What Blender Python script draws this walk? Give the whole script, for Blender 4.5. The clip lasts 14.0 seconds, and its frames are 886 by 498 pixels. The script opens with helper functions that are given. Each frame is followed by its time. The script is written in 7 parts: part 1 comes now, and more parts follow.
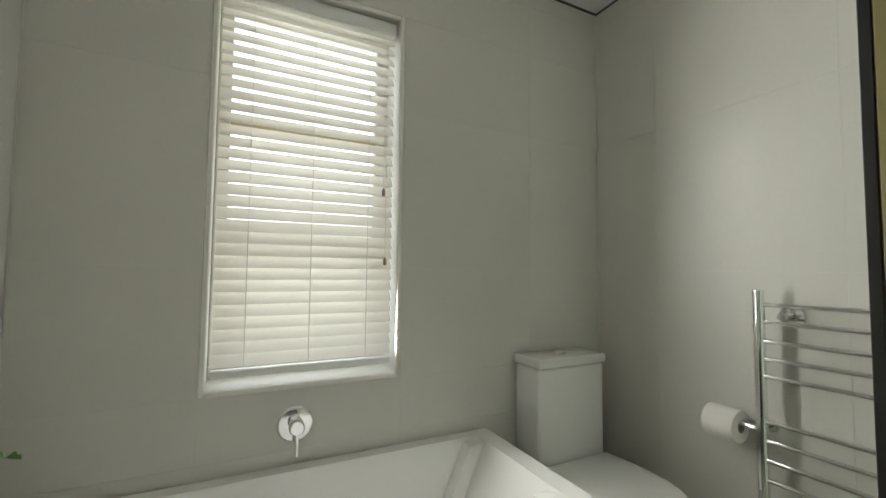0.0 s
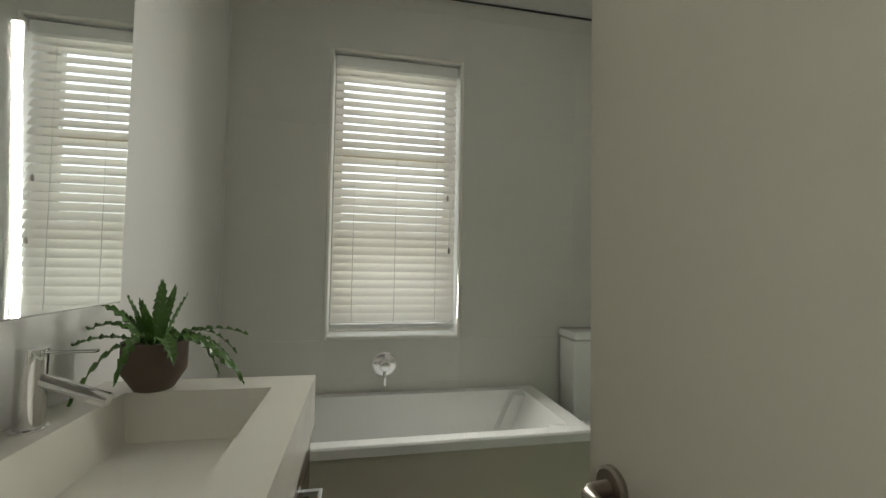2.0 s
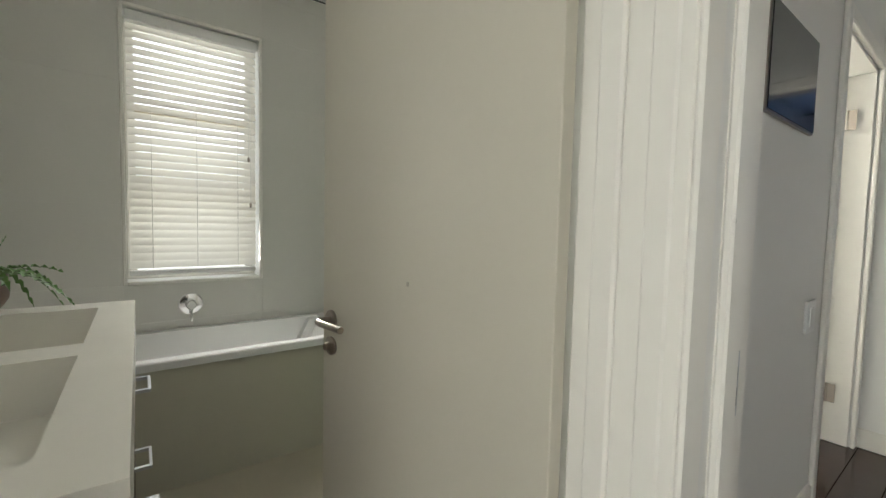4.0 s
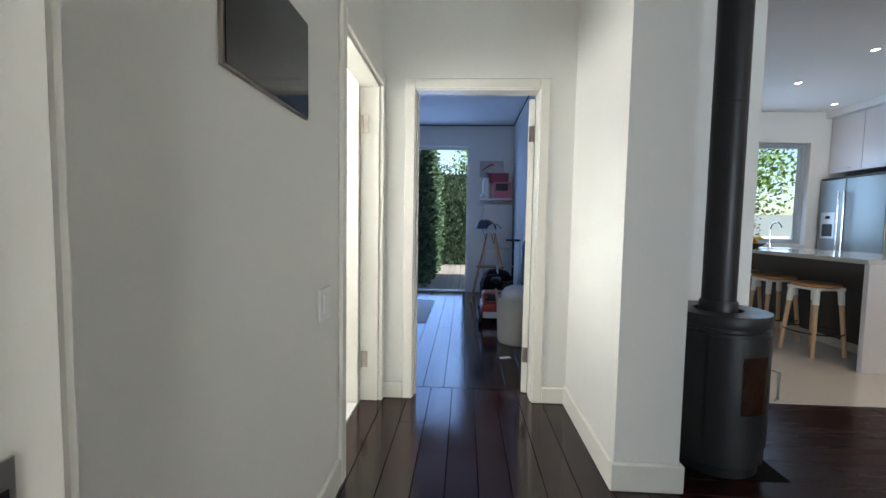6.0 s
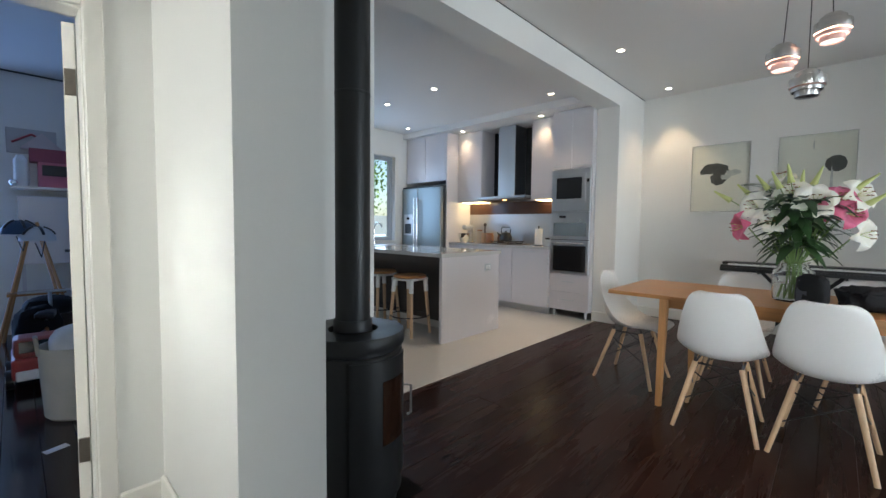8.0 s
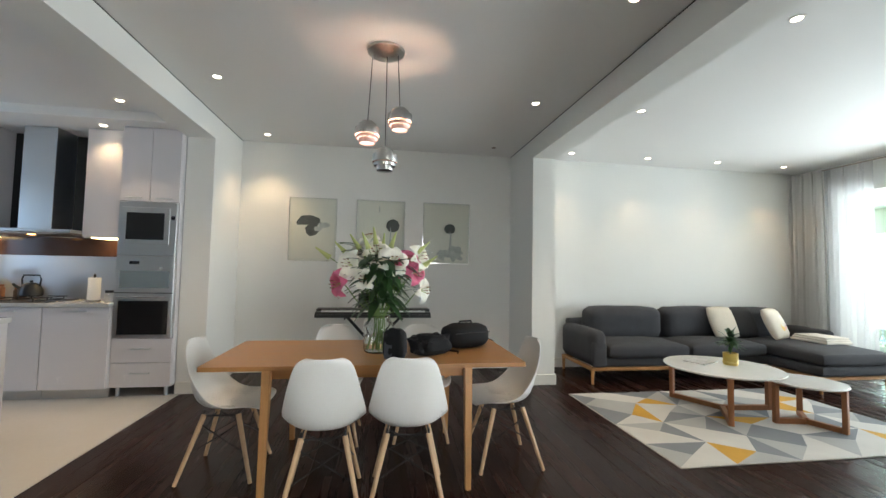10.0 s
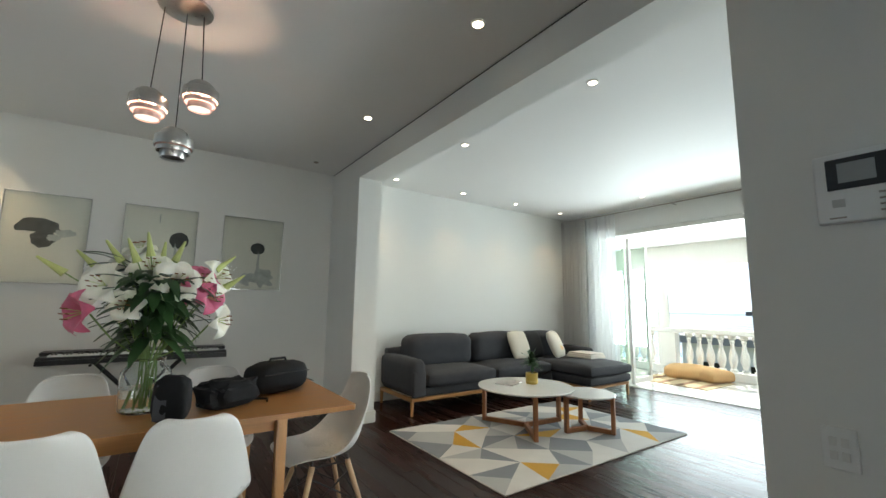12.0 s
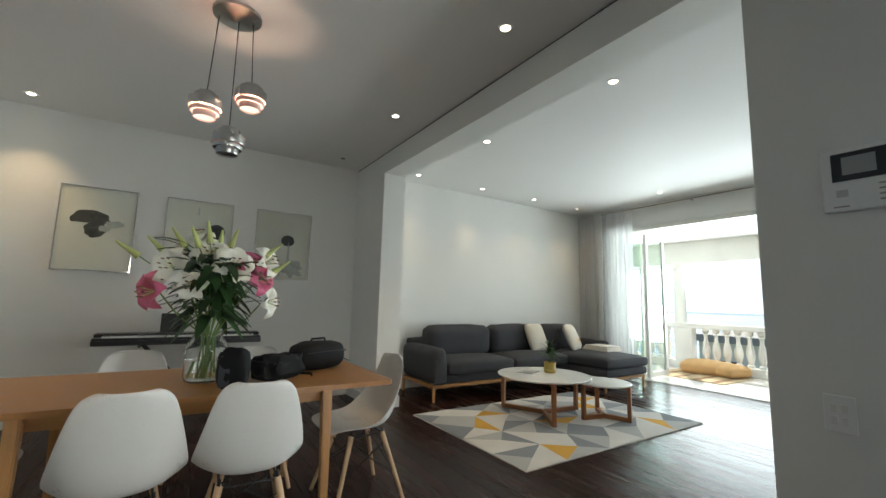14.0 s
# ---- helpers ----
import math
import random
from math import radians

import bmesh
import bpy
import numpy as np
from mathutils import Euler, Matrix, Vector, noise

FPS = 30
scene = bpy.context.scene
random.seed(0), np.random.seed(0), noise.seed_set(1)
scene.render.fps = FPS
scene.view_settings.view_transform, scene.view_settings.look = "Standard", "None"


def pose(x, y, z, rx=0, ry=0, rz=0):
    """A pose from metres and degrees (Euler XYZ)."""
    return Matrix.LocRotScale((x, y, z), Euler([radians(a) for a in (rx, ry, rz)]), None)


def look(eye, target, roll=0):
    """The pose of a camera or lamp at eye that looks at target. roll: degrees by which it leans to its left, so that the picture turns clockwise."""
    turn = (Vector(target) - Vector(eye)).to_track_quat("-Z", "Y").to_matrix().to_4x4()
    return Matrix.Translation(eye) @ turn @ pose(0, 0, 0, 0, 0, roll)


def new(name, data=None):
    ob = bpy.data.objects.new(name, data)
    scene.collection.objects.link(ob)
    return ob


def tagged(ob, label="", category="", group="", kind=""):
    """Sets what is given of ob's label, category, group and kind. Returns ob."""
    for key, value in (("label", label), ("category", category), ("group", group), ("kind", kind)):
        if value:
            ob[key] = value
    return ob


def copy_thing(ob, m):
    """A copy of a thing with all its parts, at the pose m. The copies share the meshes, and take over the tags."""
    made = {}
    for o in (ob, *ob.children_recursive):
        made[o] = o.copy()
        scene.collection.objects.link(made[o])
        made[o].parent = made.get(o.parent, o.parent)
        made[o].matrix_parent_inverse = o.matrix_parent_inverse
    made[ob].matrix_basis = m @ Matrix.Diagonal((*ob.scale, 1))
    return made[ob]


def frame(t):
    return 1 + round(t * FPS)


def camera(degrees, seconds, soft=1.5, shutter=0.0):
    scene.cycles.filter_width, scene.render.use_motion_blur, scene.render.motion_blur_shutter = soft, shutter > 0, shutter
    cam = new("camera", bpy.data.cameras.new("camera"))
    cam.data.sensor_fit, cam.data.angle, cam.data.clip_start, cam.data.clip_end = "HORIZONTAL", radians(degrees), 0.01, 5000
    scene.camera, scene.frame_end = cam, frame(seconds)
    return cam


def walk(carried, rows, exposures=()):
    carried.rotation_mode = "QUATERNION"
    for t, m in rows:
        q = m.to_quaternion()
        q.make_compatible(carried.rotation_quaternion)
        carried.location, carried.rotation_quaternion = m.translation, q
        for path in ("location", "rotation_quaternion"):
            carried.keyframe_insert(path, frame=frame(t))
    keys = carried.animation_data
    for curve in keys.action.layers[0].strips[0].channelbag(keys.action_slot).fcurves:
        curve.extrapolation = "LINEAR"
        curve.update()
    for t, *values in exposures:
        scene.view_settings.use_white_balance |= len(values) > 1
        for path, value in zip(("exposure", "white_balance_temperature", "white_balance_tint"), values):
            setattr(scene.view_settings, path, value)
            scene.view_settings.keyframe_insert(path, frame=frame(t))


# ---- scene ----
cam = camera(94.4, 14.0)
PATH = [
    (0, (1.837, 2.697, 1.192), (0.051, 3.59, 1.298), 0.6),
    (0.5, (1.871, 2.662, 1.153), (0.135, 3.648, 1.273), 0.7),
    (1, (1.988, 2.693, 1.154), (0.206, 3.593, 1.27), 0.8),
    (1.5, (2.155, 2.736, 1.154), (0.275, 3.41, 1.261), 0.9),
    (2, (2.349, 2.761, 1.154), (0.39, 3.155, 1.232), 1.0),
    (2.2, (2.432, 2.776, 1.138), (0.455, 3.068, 1.2), 0.9),
    (4.3, (2.993, 2.657, 1.136), (1.598, 4.085, 1.012), 1.1),
    (4.5, (3.018, 2.676, 1.124), (1.79, 4.25, 1.003), 0.8),
    (5, (3.032, 2.803, 1.106), (2.219, 4.626, 0.977), 0.9),
    (5.5, (3.063, 3.003, 1.113), (2.6, 4.945, 0.986), 1.0),
    (6, (3.072, 3.151, 1.138), (2.969, 5.144, 1.013), 1.0),
    (6.5, (3.062, 3.287, 1.139), (3.344, 5.263, 1.02), 0.8),
    (7, (3.101, 3.455, 1.161), (3.792, 5.328, 1.038), 0.8),
    (7.5, (3.212, 3.585, 1.168), (4.289, 5.266, 1.052), 0.7),
    (8, (3.322, 3.723, 1.187), (4.767, 5.102, 1.075), 0.6),
    (8.5, (3.403, 3.837, 1.248), (5.154, 4.797, 1.154), 0.6),
    (9, (3.551, 3.897, 1.277), (5.484, 4.41, 1.234), 0.7),
    (9.2, (3.608, 3.922, 1.291), (5.58, 4.256, 1.274), 0.8),
    (11.3, (4.077, 3.87, 1.307), (5.813, 2.911, 1.561), 0.9),
    (11.5, (4.119, 3.881, 1.302), (5.821, 2.863, 1.562), 0.9),
    (12, (4.195, 3.897, 1.263), (5.824, 2.768, 1.532), 0.9),
    (12.5, (4.234, 3.923, 1.232), (5.808, 2.72, 1.507), 1.1),
    (13, (4.23, 3.949, 1.22), (5.778, 2.713, 1.495), 1.2),
    (13.5, (4.204, 3.997, 1.186), (5.768, 2.779, 1.457), 1.5),
    (14, (4.107, 4.071, 1.191), (5.773, 2.995, 1.444), 1.5),
]
EXPO = [(0.0, 0.15, 6600, 8), (1.0, 0.05, 6600, 8), (2.2, -0.3, 6700, 8), (4.3, 0.25, 6500, 10), (5.2, 0.4, 6450, 10), (6.5, 0.65, 6150, 9), (7.5, 0.5, 6000, 9), (8.2, 0.55, 6200, 8), (9.2, 0.72, 6500, 8), (11.3, 0.35, 6500, 3), (13.0, 0.3, 6500, 3), (14.0, 0.1, 6600, 4)]
walk(cam, [(t, look(eye, target, roll)) for t, eye, target, roll in PATH], EXPO)

# ---- world, sun and daylight ----
sky = bpy.data.worlds.new("sky")
scene.world = sky
sky.use_nodes = True
sky_tex = sky.node_tree.nodes.new("ShaderNodeTexSky")
sky_tex.sky_type = "NISHITA"
sky_tex.sun_disc = False
sky_tex.sun_elevation, sky_tex.sun_rotation = radians(38), radians(150)
sky.node_tree.links.new(sky_tex.outputs[0], sky.node_tree.nodes["Background"].inputs[0])
sky.node_tree.nodes["Background"].inputs[1].default_value = 0.15

sun_data = bpy.data.lights.new("sun", "SUN")
sun_data.energy, sun_data.angle, sun_data.color = 5.0, radians(0.5), (1.0, 0.93, 0.82)
sun = new("sun", sun_data)
sun.matrix_world = look((0, 0, 20), Vector((0, 0, 20)) - Vector((0.40, -0.62, 0.62)))


def area(name, m, w, h, power, color=(1, 1, 1), spread=180):
    d = bpy.data.lights.new(name, "AREA")
    d.spread = radians(spread)
    d.shape, d.size, d.size_y, d.energy, d.color = "RECTANGLE", w, h, power, color
    ob = new(name, d)
    ob.matrix_world = m
    return ob


area("daylight_balcony", look((7.2, -4.58, 1.25), (7.2, 0, 3.2)), 5.4, 1.65, 195, (0.84, 0.93, 1.0), 125)
area("daylight_kitchen", look((7.05, 9.34, 1.65), (7.05, 5, 1.3)), 1.5, 1.3, 12, (0.48, 0.68, 1.0))
area("daylight_bedroom", look((2.58, 10.08, 1.2), (2.72, 5, 1.0)), 0.95, 2.2, 14, (0.28, 0.48, 1.0))
area("daylight_bathroom", look((0.402, 3.21, 1.5), (3.0, 3.25, 1.35)), 0.03, 1.2, 12.5, (1.0, 0.99, 0.95), 150)
# unseen fill lamp in the lobby, added to brighten the corridor
area("fill_lobby", look((3.15, 2.02, 1.1), (3.15, 4.2, 1.1)), 0.55, 1.9, 12, (1.0, 0.98, 0.94))
area("daylight_behind_blind", look((0.165, 2.925, 1.49), (3, 2.925, 1.49)), 0.6, 1.32, 4.8, (1.0, 0.98, 0.95))
# unseen fill lamp added to lift the chair backs and dining room
area("fill_hall", look((3.76, 2.75, 1.2), (6, 4.0, 1.0)), 0.8, 1.8, 9, (0.95, 0.97, 1.0), 95)
area("daylight_small_bath", look((1.21, 5.1, 1.6), (3.7, 5.0, 1.25)), 0.5, 0.7, 40, (1.0, 0.98, 0.92))
area("sunlight_small_bath", look((1.22, 4.98, 1.5), (3.735, 5.24, 0.98)), 0.10, 0.34, 0.6, (1.0, 0.97, 0.90), 26)


def spot(name, x, y, z, power, color=(1.0, 0.72, 0.44), cone=95):
    d = bpy.data.lights.new(name, "SPOT")
    d.energy, d.color, d.spot_size, d.spot_blend, d.shadow_soft_size = power, color, radians(cone), 0.7, 0.03
    ob = new(name, d)
    ob.location = (x, y, z)
    return ob


# ---- materials ----
def mat(name, color, rough=0.5, metal=0.0, var=0.06, scale=6.0, fine=90.0, bump=0.0, rand=0.0, stretch=(1, 1, 1), coat=0.0, wear=None, trans=0.0, rough_var=0.08, spec=0.5, sub=0.0):
    """A surface with broad and fine variation of colour, gloss and relief."""
    m = bpy.data.materials.new(name)
    m.use_nodes = True
    nt = m.node_tree
    N, L = nt.nodes, nt.links
    bsdf = N["Principled BSDF"]
    tc = N.new("ShaderNodeTexCoord")
    mp = N.new("ShaderNodeMapping")
    mp.inputs["Scale"].default_value = stretch
    L.new(tc.outputs["Object"], mp.inputs["Vector"])
    src = mp.outputs["Vector"]
    oi = N.new("ShaderNodeObjectInfo")
    if rand:
        add = N.new("ShaderNodeVectorMath")
        add.operation = "ADD"
        mul = N.new("ShaderNodeMath")
        mul.operation = "MULTIPLY"
        mul.inputs[1].default_value = 37.0
        L.new(oi.outputs["Random"], mul.inputs[0])
        L.new(src, add.inputs[0])
        L.new(mul.outputs[0], add.inputs[1])
        src = add.outputs[0]
    n1, n2 = N.new("ShaderNodeTexNoise"), N.new("ShaderNodeTexNoise")
    n1.inputs["Scale"].default_value, n2.inputs["Scale"].default_value = scale, fine
    n1.inputs["Detail"].default_value, n2.inputs["Detail"].default_value = 4, 3
    L.new(src, n1.inputs["Vector"])
    L.new(src, n2.inputs["Vector"])
    mix = N.new("ShaderNodeMath")
    mix.operation = "MULTIPLY_ADD"
    mix.inputs[1].default_value = 0.35
    L.new(n2.outputs["Fac"], mix.inputs[0])
    L.new(n1.outputs["Fac"], mix.inputs[2])
    ramp = N.new("ShaderNodeMapRange")
    ramp.inputs["From Min"].default_value, ramp.inputs["From Max"].default_value = 0.35, 1.0
    ramp.inputs["To Min"].default_value, ramp.inputs["To Max"].default_value = 1 - var, 1 + var
    L.new(mix.outputs[0], ramp.inputs["Value"])
    hsv = N.new("ShaderNodeHueSaturation")
    hsv.inputs["Color"].default_value = (*color, 1)
    val = ramp.outputs[0]
    if rand:
        r = N.new("ShaderNodeMapRange")
        r.inputs["To Min"].default_value, r.inputs["To Max"].default_value = 1 - rand, 1 + rand
        L.new(oi.outputs["Random"], r.inputs["Value"])
        m2 = N.new("ShaderNodeMath")
        m2.operation = "MULTIPLY"
        L.new(r.outputs[0], m2.inputs[0])
        L.new(val, m2.inputs[1])
        val = m2.outputs[0]
    L.new(val, hsv.inputs["Value"])
    colour = hsv.outputs["Color"]
    if wear:
        n3 = N.new("ShaderNodeTexNoise")
        n3.inputs["Scale"].default_value, n3.inputs["Detail"].default_value = wear[1], 8
        L.new(src, n3.inputs["Vector"])
        wr = N.new("ShaderNodeMapRange")
        wr.inputs["From Min"].default_value, wr.inputs["From Max"].default_value = wear[2], wear[2] + 0.06
        L.new(n3.outputs["Fac"], wr.inputs["Value"])
        mx = N.new("ShaderNodeMix")
        mx.data_type = "RGBA"
        L.new(wr.outputs[0], mx.inputs[0])
        L.new(colour, mx.inputs[6])
        mx.inputs[7].default_value = (*wear[0], 1)
        colour = mx.outputs[2]
    L.new(colour, bsdf.inputs["Base Color"])
    rr = N.new("ShaderNodeMapRange")
    rr.inputs["From Min"].default_value, rr.inputs["From Max"].default_value = 0.3, 1.0
    rr.inputs["To Min"].default_value, rr.inputs["To Max"].default_value = max(0.02, rough - rough_var), min(1, rough + rough_var)
    L.new(mix.outputs[0], rr.inputs["Value"])
    L.new(rr.outputs[0], bsdf.inputs["Roughness"])
    bsdf.inputs["Metallic"].default_value = metal
    bsdf.inputs["Coat Weight"].default_value = coat
    bsdf.inputs["Specular IOR Level"].default_value = spec
    bsdf.inputs["Transmission Weight"].default_value = trans
    if sub:
        bsdf.inputs["Subsurface Weight"].default_value = sub
        bsdf.inputs["Subsurface Radius"].default_value = (0.01, 0.008, 0.006)
    if bump:
        b = N.new("ShaderNodeBump")
        b.inputs["Strength"].default_value, b.inputs["Distance"].default_value = bump, 0.004
        L.new(mix.outputs[0], b.inputs["Height"])
        L.new(b.outputs[0], bsdf.inputs["Normal"])
    return m


def glow(name, color, strength):
    m = bpy.data.materials.new(name)
    m.use_nodes = True
    b = m.node_tree.nodes["Principled BSDF"]
    b.inputs["Base Color"].default_value = (*color, 1)
    b.inputs["Emission Color"].default_value = (*color, 1)
    b.inputs["Emission Strength"].default_value = strength
    return m


def glass(name, color=(1, 1, 1), rough=0.0, ior=1.45):
    m = bpy.data.materials.new(name)
    m.use_nodes = True
    b = m.node_tree.nodes["Principled BSDF"]
    b.inputs["Base Color"].default_value = (*color, 1)
    b.inputs["Roughness"].default_value = rough
    b.inputs["Transmission Weight"].default_value = 1
    b.inputs["IOR"].default_value = ior
    return m


def sheer(name, color, through_share):
    """Thin cloth or blind slat: part diffuse, part light let through."""
    m = bpy.data.materials.new(name)
    m.use_nodes = True
    nt = m.node_tree
    N, L = nt.nodes, nt.links
    out = N["Material Output"]
    d, tl, tp = N.new("ShaderNodeBsdfDiffuse"), N.new("ShaderNodeBsdfTranslucent"), N.new("ShaderNodeBsdfTransparent")
    d.inputs[0].default_value = tl.inputs[0].default_value = (*color, 1)
    a, b = N.new("ShaderNodeMixShader"), N.new("ShaderNodeMixShader")
    a.inputs[0].default_value, b.inputs[0].default_value = 0.5, through_share
    L.new(d.outputs[0], a.inputs[1]); L.new(tl.outputs[0], a.inputs[2])
    L.new(a.outputs[0], b.inputs[1]); L.new(tp.outputs[0], b.inputs[2])
    L.new(b.outputs[0], out.inputs[0])
    return m


M_WALL = mat("white_wall_paint", (0.79, 0.785, 0.75), 0.6, var=0.02, scale=1.2, fine=160, bump=0.05)
M_CEIL = mat("ceiling_paint", (0.80, 0.79, 0.77), 0.7, var=0.015, scale=1.0, fine=120, bump=0.03)
M_TRIM = mat("gloss_white_trim", (0.80, 0.78, 0.72), 0.32, var=0.03, scale=3, fine=40, bump=0.05)
M_TILE = mat("bathroom_wall_tile", (0.64, 0.63, 0.58), 0.38, var=0.02, scale=2, fine=60, rand=0.012, bump=0.02)
M_FLOOR = mat("dark_stained_boards", (0.027, 0.0105, 0.0075), 0.26, spec=0.11, var=0.4, scale=3, fine=26, rand=0.14, stretch=(0.25, 3, 1), bump=0.08, coat=0.0, wear=((0.10, 0.06, 0.035), 2.3, 0.735), rough_var=0.08)
M_FLOOR_Y = mat("dark_stained_boards_lengthwise", (0.022, 0.0095, 0.0075), 0.14, var=0.45, scale=3, fine=26, rand=0.25, stretch=(3, 0.25, 1), bump=0.2, wear=((0.10, 0.06, 0.035), 2.3, 0.75), rough_var=0.08)
M_GAP = mat("board_gap", (0.006, 0.004, 0.003), 0.8, spec=0.1)
M_KFLOOR = mat("pale_kitchen_floor", (0.62, 0.59, 0.54), 0.16, var=0.04, scale=1.5, fine=30, bump=0.01)
M_BFLOOR = mat("beige_bathroom_floor", (0.50, 0.46, 0.36), 0.35, var=0.05, scale=3, fine=40)
M_CERAMIC = mat("white_ceramic", (0.84, 0.84, 0.82), 0.10, var=0.008, coat=0.3)
M_STONE = mat("white_vanity_top", (0.80, 0.78, 0.70), 0.18, var=0.015)
M_CHROME = mat("polished_chrome", (0.82, 0.82, 0.82), 0.08, metal=1, var=0.02, rough_var=0.03)
M_STEEL = mat("brushed_steel", (0.56, 0.57, 0.58), 0.33, metal=1, var=0.03, scale=2, fine=90, rough_var=0.03)
M_NICKEL = mat("satin_nickel", (0.36, 0.32, 0.28), 0.32, metal=1, var=0.05)
M_BLACK = mat("black_plastic", (0.014, 0.014, 0.015), 0.35, var=0.1)
M_BLACK_CLOTH = mat("black_nylon", (0.007, 0.007, 0.008), 0.7, spec=0.25, var=0.3, scale=20, fine=260, bump=0.35)
M_STOVE = mat("matt_black_stove_paint", (0.020, 0.021, 0.022), 0.42, metal=0.2, var=0.12, scale=8, fine=180, bump=0.06)
M_SHELL = mat("white_chair_plastic", (0.80, 0.79, 0.76), 0.30, var=0.012, scale=3, fine=90, bump=0.015)
M_OAK = mat("oak", (0.42, 0.20, 0.066), 0.38, var=0.20, scale=5, fine=46, stretch=(7, 0.7, 7), bump=0.08)
M_OAK_X = mat("oak_across", (0.42, 0.20, 0.066), 0.38, var=0.20, scale=5, fine=46, stretch=(0.7, 7, 7), bump=0.08)
M_OAK_Z = mat("oak_upright", (0.52, 0.27, 0.10), 0.4, var=0.20, scale=5, fine=46, stretch=(8, 8, 0.7), bump=0.08)
M_BEECH = mat("pale_beech", (0.60, 0.40, 0.23), 0.42, var=0.14, scale=6, fine=60, stretch=(9, 9, 0.8), bump=0.05)
M_WALNUT = mat("walnut_table_legs", (0.30, 0.12, 0.045), 0.4, var=0.2, scale=6, fine=60, stretch=(6, 6, 1), bump=0.05)
M_SOFA = mat("charcoal_wool", (0.048, 0.048, 0.053), 0.92, var=0.22, scale=9, fine=420, bump=0.5)
M_LACQ = mat("pale_grey_lacquer", (0.66, 0.63, 0.64), 0.22, var=0.012, scale=2, fine=40)
M_QUARTZ = mat("pale_quartz_worktop", (0.55, 0.54, 0.52), 0.10, var=0.05, scale=20, fine=160)
M_DARKPANEL = mat("dark_brown_panel", (0.05, 0.036, 0.030), 0.4, var=0.15, scale=4, fine=60)
M_WHITE = mat("white_plastic", (0.82, 0.82, 0.80), 0.35, var=0.01)
M_SLAT = sheer("blind_slat", (0.80, 0.77, 0.71), 0.0)
M_SHEER = sheer("sheer_curtain", (0.85, 0.85, 0.86), 0.42)
M_LINEN = sheer("grey_linen_curtain", (0.72, 0.70, 0.68), 0.02)
M_MIRROR = mat("mirror_silver", (0.90, 0.92, 0.91), 0.02, metal=1, var=0.0, rough_var=0.0)
M_GLASS = glass("clear_glass", (0.97, 0.99, 0.98))
M_PANE = glass("window_pane", (0.96, 0.99, 0.98), 0.0, 1.1)
M_GREENGLASS = glass("greenish_shower_glass", (0.80, 0.90, 0.85), 0.0, 1.12)
M_SMOKED = mat("dark_oven_glass", (0.012, 0.012, 0.013), 0.06, var=0.0)
M_LAMP = glow("lamp_glow", (1.0, 0.86, 0.66), 14)
M_SEA = mat("sea_water", (0.10, 0.25, 0.42), 0.25, var=0.15, scale=0.02, fine=0.4)
M_LEAF = mat("dark_leaf", (0.030, 0.075, 0.022), 0.38, var=0.3, scale=14, fine=60, rand=0.25)
M_LEAF_LIGHT = mat("bright_fern_leaf", (0.075, 0.18, 0.028), 0.4, var=0.3, scale=14, fine=60)
M_HEDGE = mat("hedge_leaf", (0.065, 0.125, 0.065), 0.5, var=0.4, scale=3, fine=20)
M_TREE = mat("sunlit_tree_leaf", (0.15, 0.27, 0.05), 0.5, var=0.35, scale=2, fine=12)
M_PETAL = mat("white_lily_petal", (0.82, 0.80, 0.70), 0.5, var=0.05, sub=0.2)
M_PINK = mat("pink_lily_petal", (0.62, 0.14, 0.24), 0.5, var=0.2, scale=20, sub=0.2)
M_BUD = mat("pale_green_bud", (0.50, 0.55, 0.20), 0.5, var=0.12)
M_STEM = mat("green_stem", (0.16, 0.26, 0.07), 0.5, var=0.15)
M_ANTHER = mat("brown_anther", (0.20, 0.07, 0.02), 0.8)


# ---- mesh helpers ----
def thing(name, x, y, z, label, category, group="", turn=0.0):
    ob = new(name)
    ob.empty_display_size = 0.1
    ob.matrix_world = pose(x, y, z, 0, 0, turn)
    return tagged(ob, label, category, group)


def part(name, bm, material, parent=None, label="", smooth=False):
    me = bpy.data.meshes.new(name)
    bmesh.ops.recalc_face_normals(bm, faces=bm.faces)
    bm.to_mesh(me)
    bm.free()
    if smooth:
        me.polygons.foreach_set("use_smooth", [True] * len(me.polygons))
        me.set_sharp_from_angle(angle=radians(35))
    me.materials.append(material)
    ob = new(name, me)
    if parent is not None:
        ob.parent = parent
    return tagged(ob, label)


def struct(name, bm, material, label, category, smooth=False):
    return tagged(part(name, bm, material, None, "", smooth), label, category, "", "structure")


def box(bm, x0, y0, z0, x1, y1, z1, bevel=0.0, seg=2):
    r = bmesh.ops.create_cube(bm, size=1, matrix=Matrix.Translation(((x0 + x1) / 2, (y0 + y1) / 2, (z0 + z1) / 2)) @ Matrix.Diagonal((abs(x1 - x0), abs(y1 - y0), abs(z1 - z0), 1)))
    if bevel:
        edges = list({e for v in r["verts"] for e in v.link_edges})
        bmesh.ops.bevel(bm, geom=edges, offset=bevel, segments=seg, affect="EDGES", profile=0.5, clamp_overlap=True)
    return bm


def B(*a, **k):
    return box(bmesh.new(), *a, **k)


def rod(bm, p, q, r0, r1=None, seg=12, caps=True):
    p, q = Vector(p), Vector(q)
    d = q - p
    m = Matrix.Translation((p + q) / 2) @ d.to_track_quat("Z", "Y").to_matrix().to_4x4()
    bmesh.ops.create_cone(bm, cap_ends=caps, segments=seg, radius1=r0, radius2=r0 if r1 is None else r1, depth=d.length, matrix=m)
    return bm


def R(*a, **k):
    return rod(bmesh.new(), *a, **k)


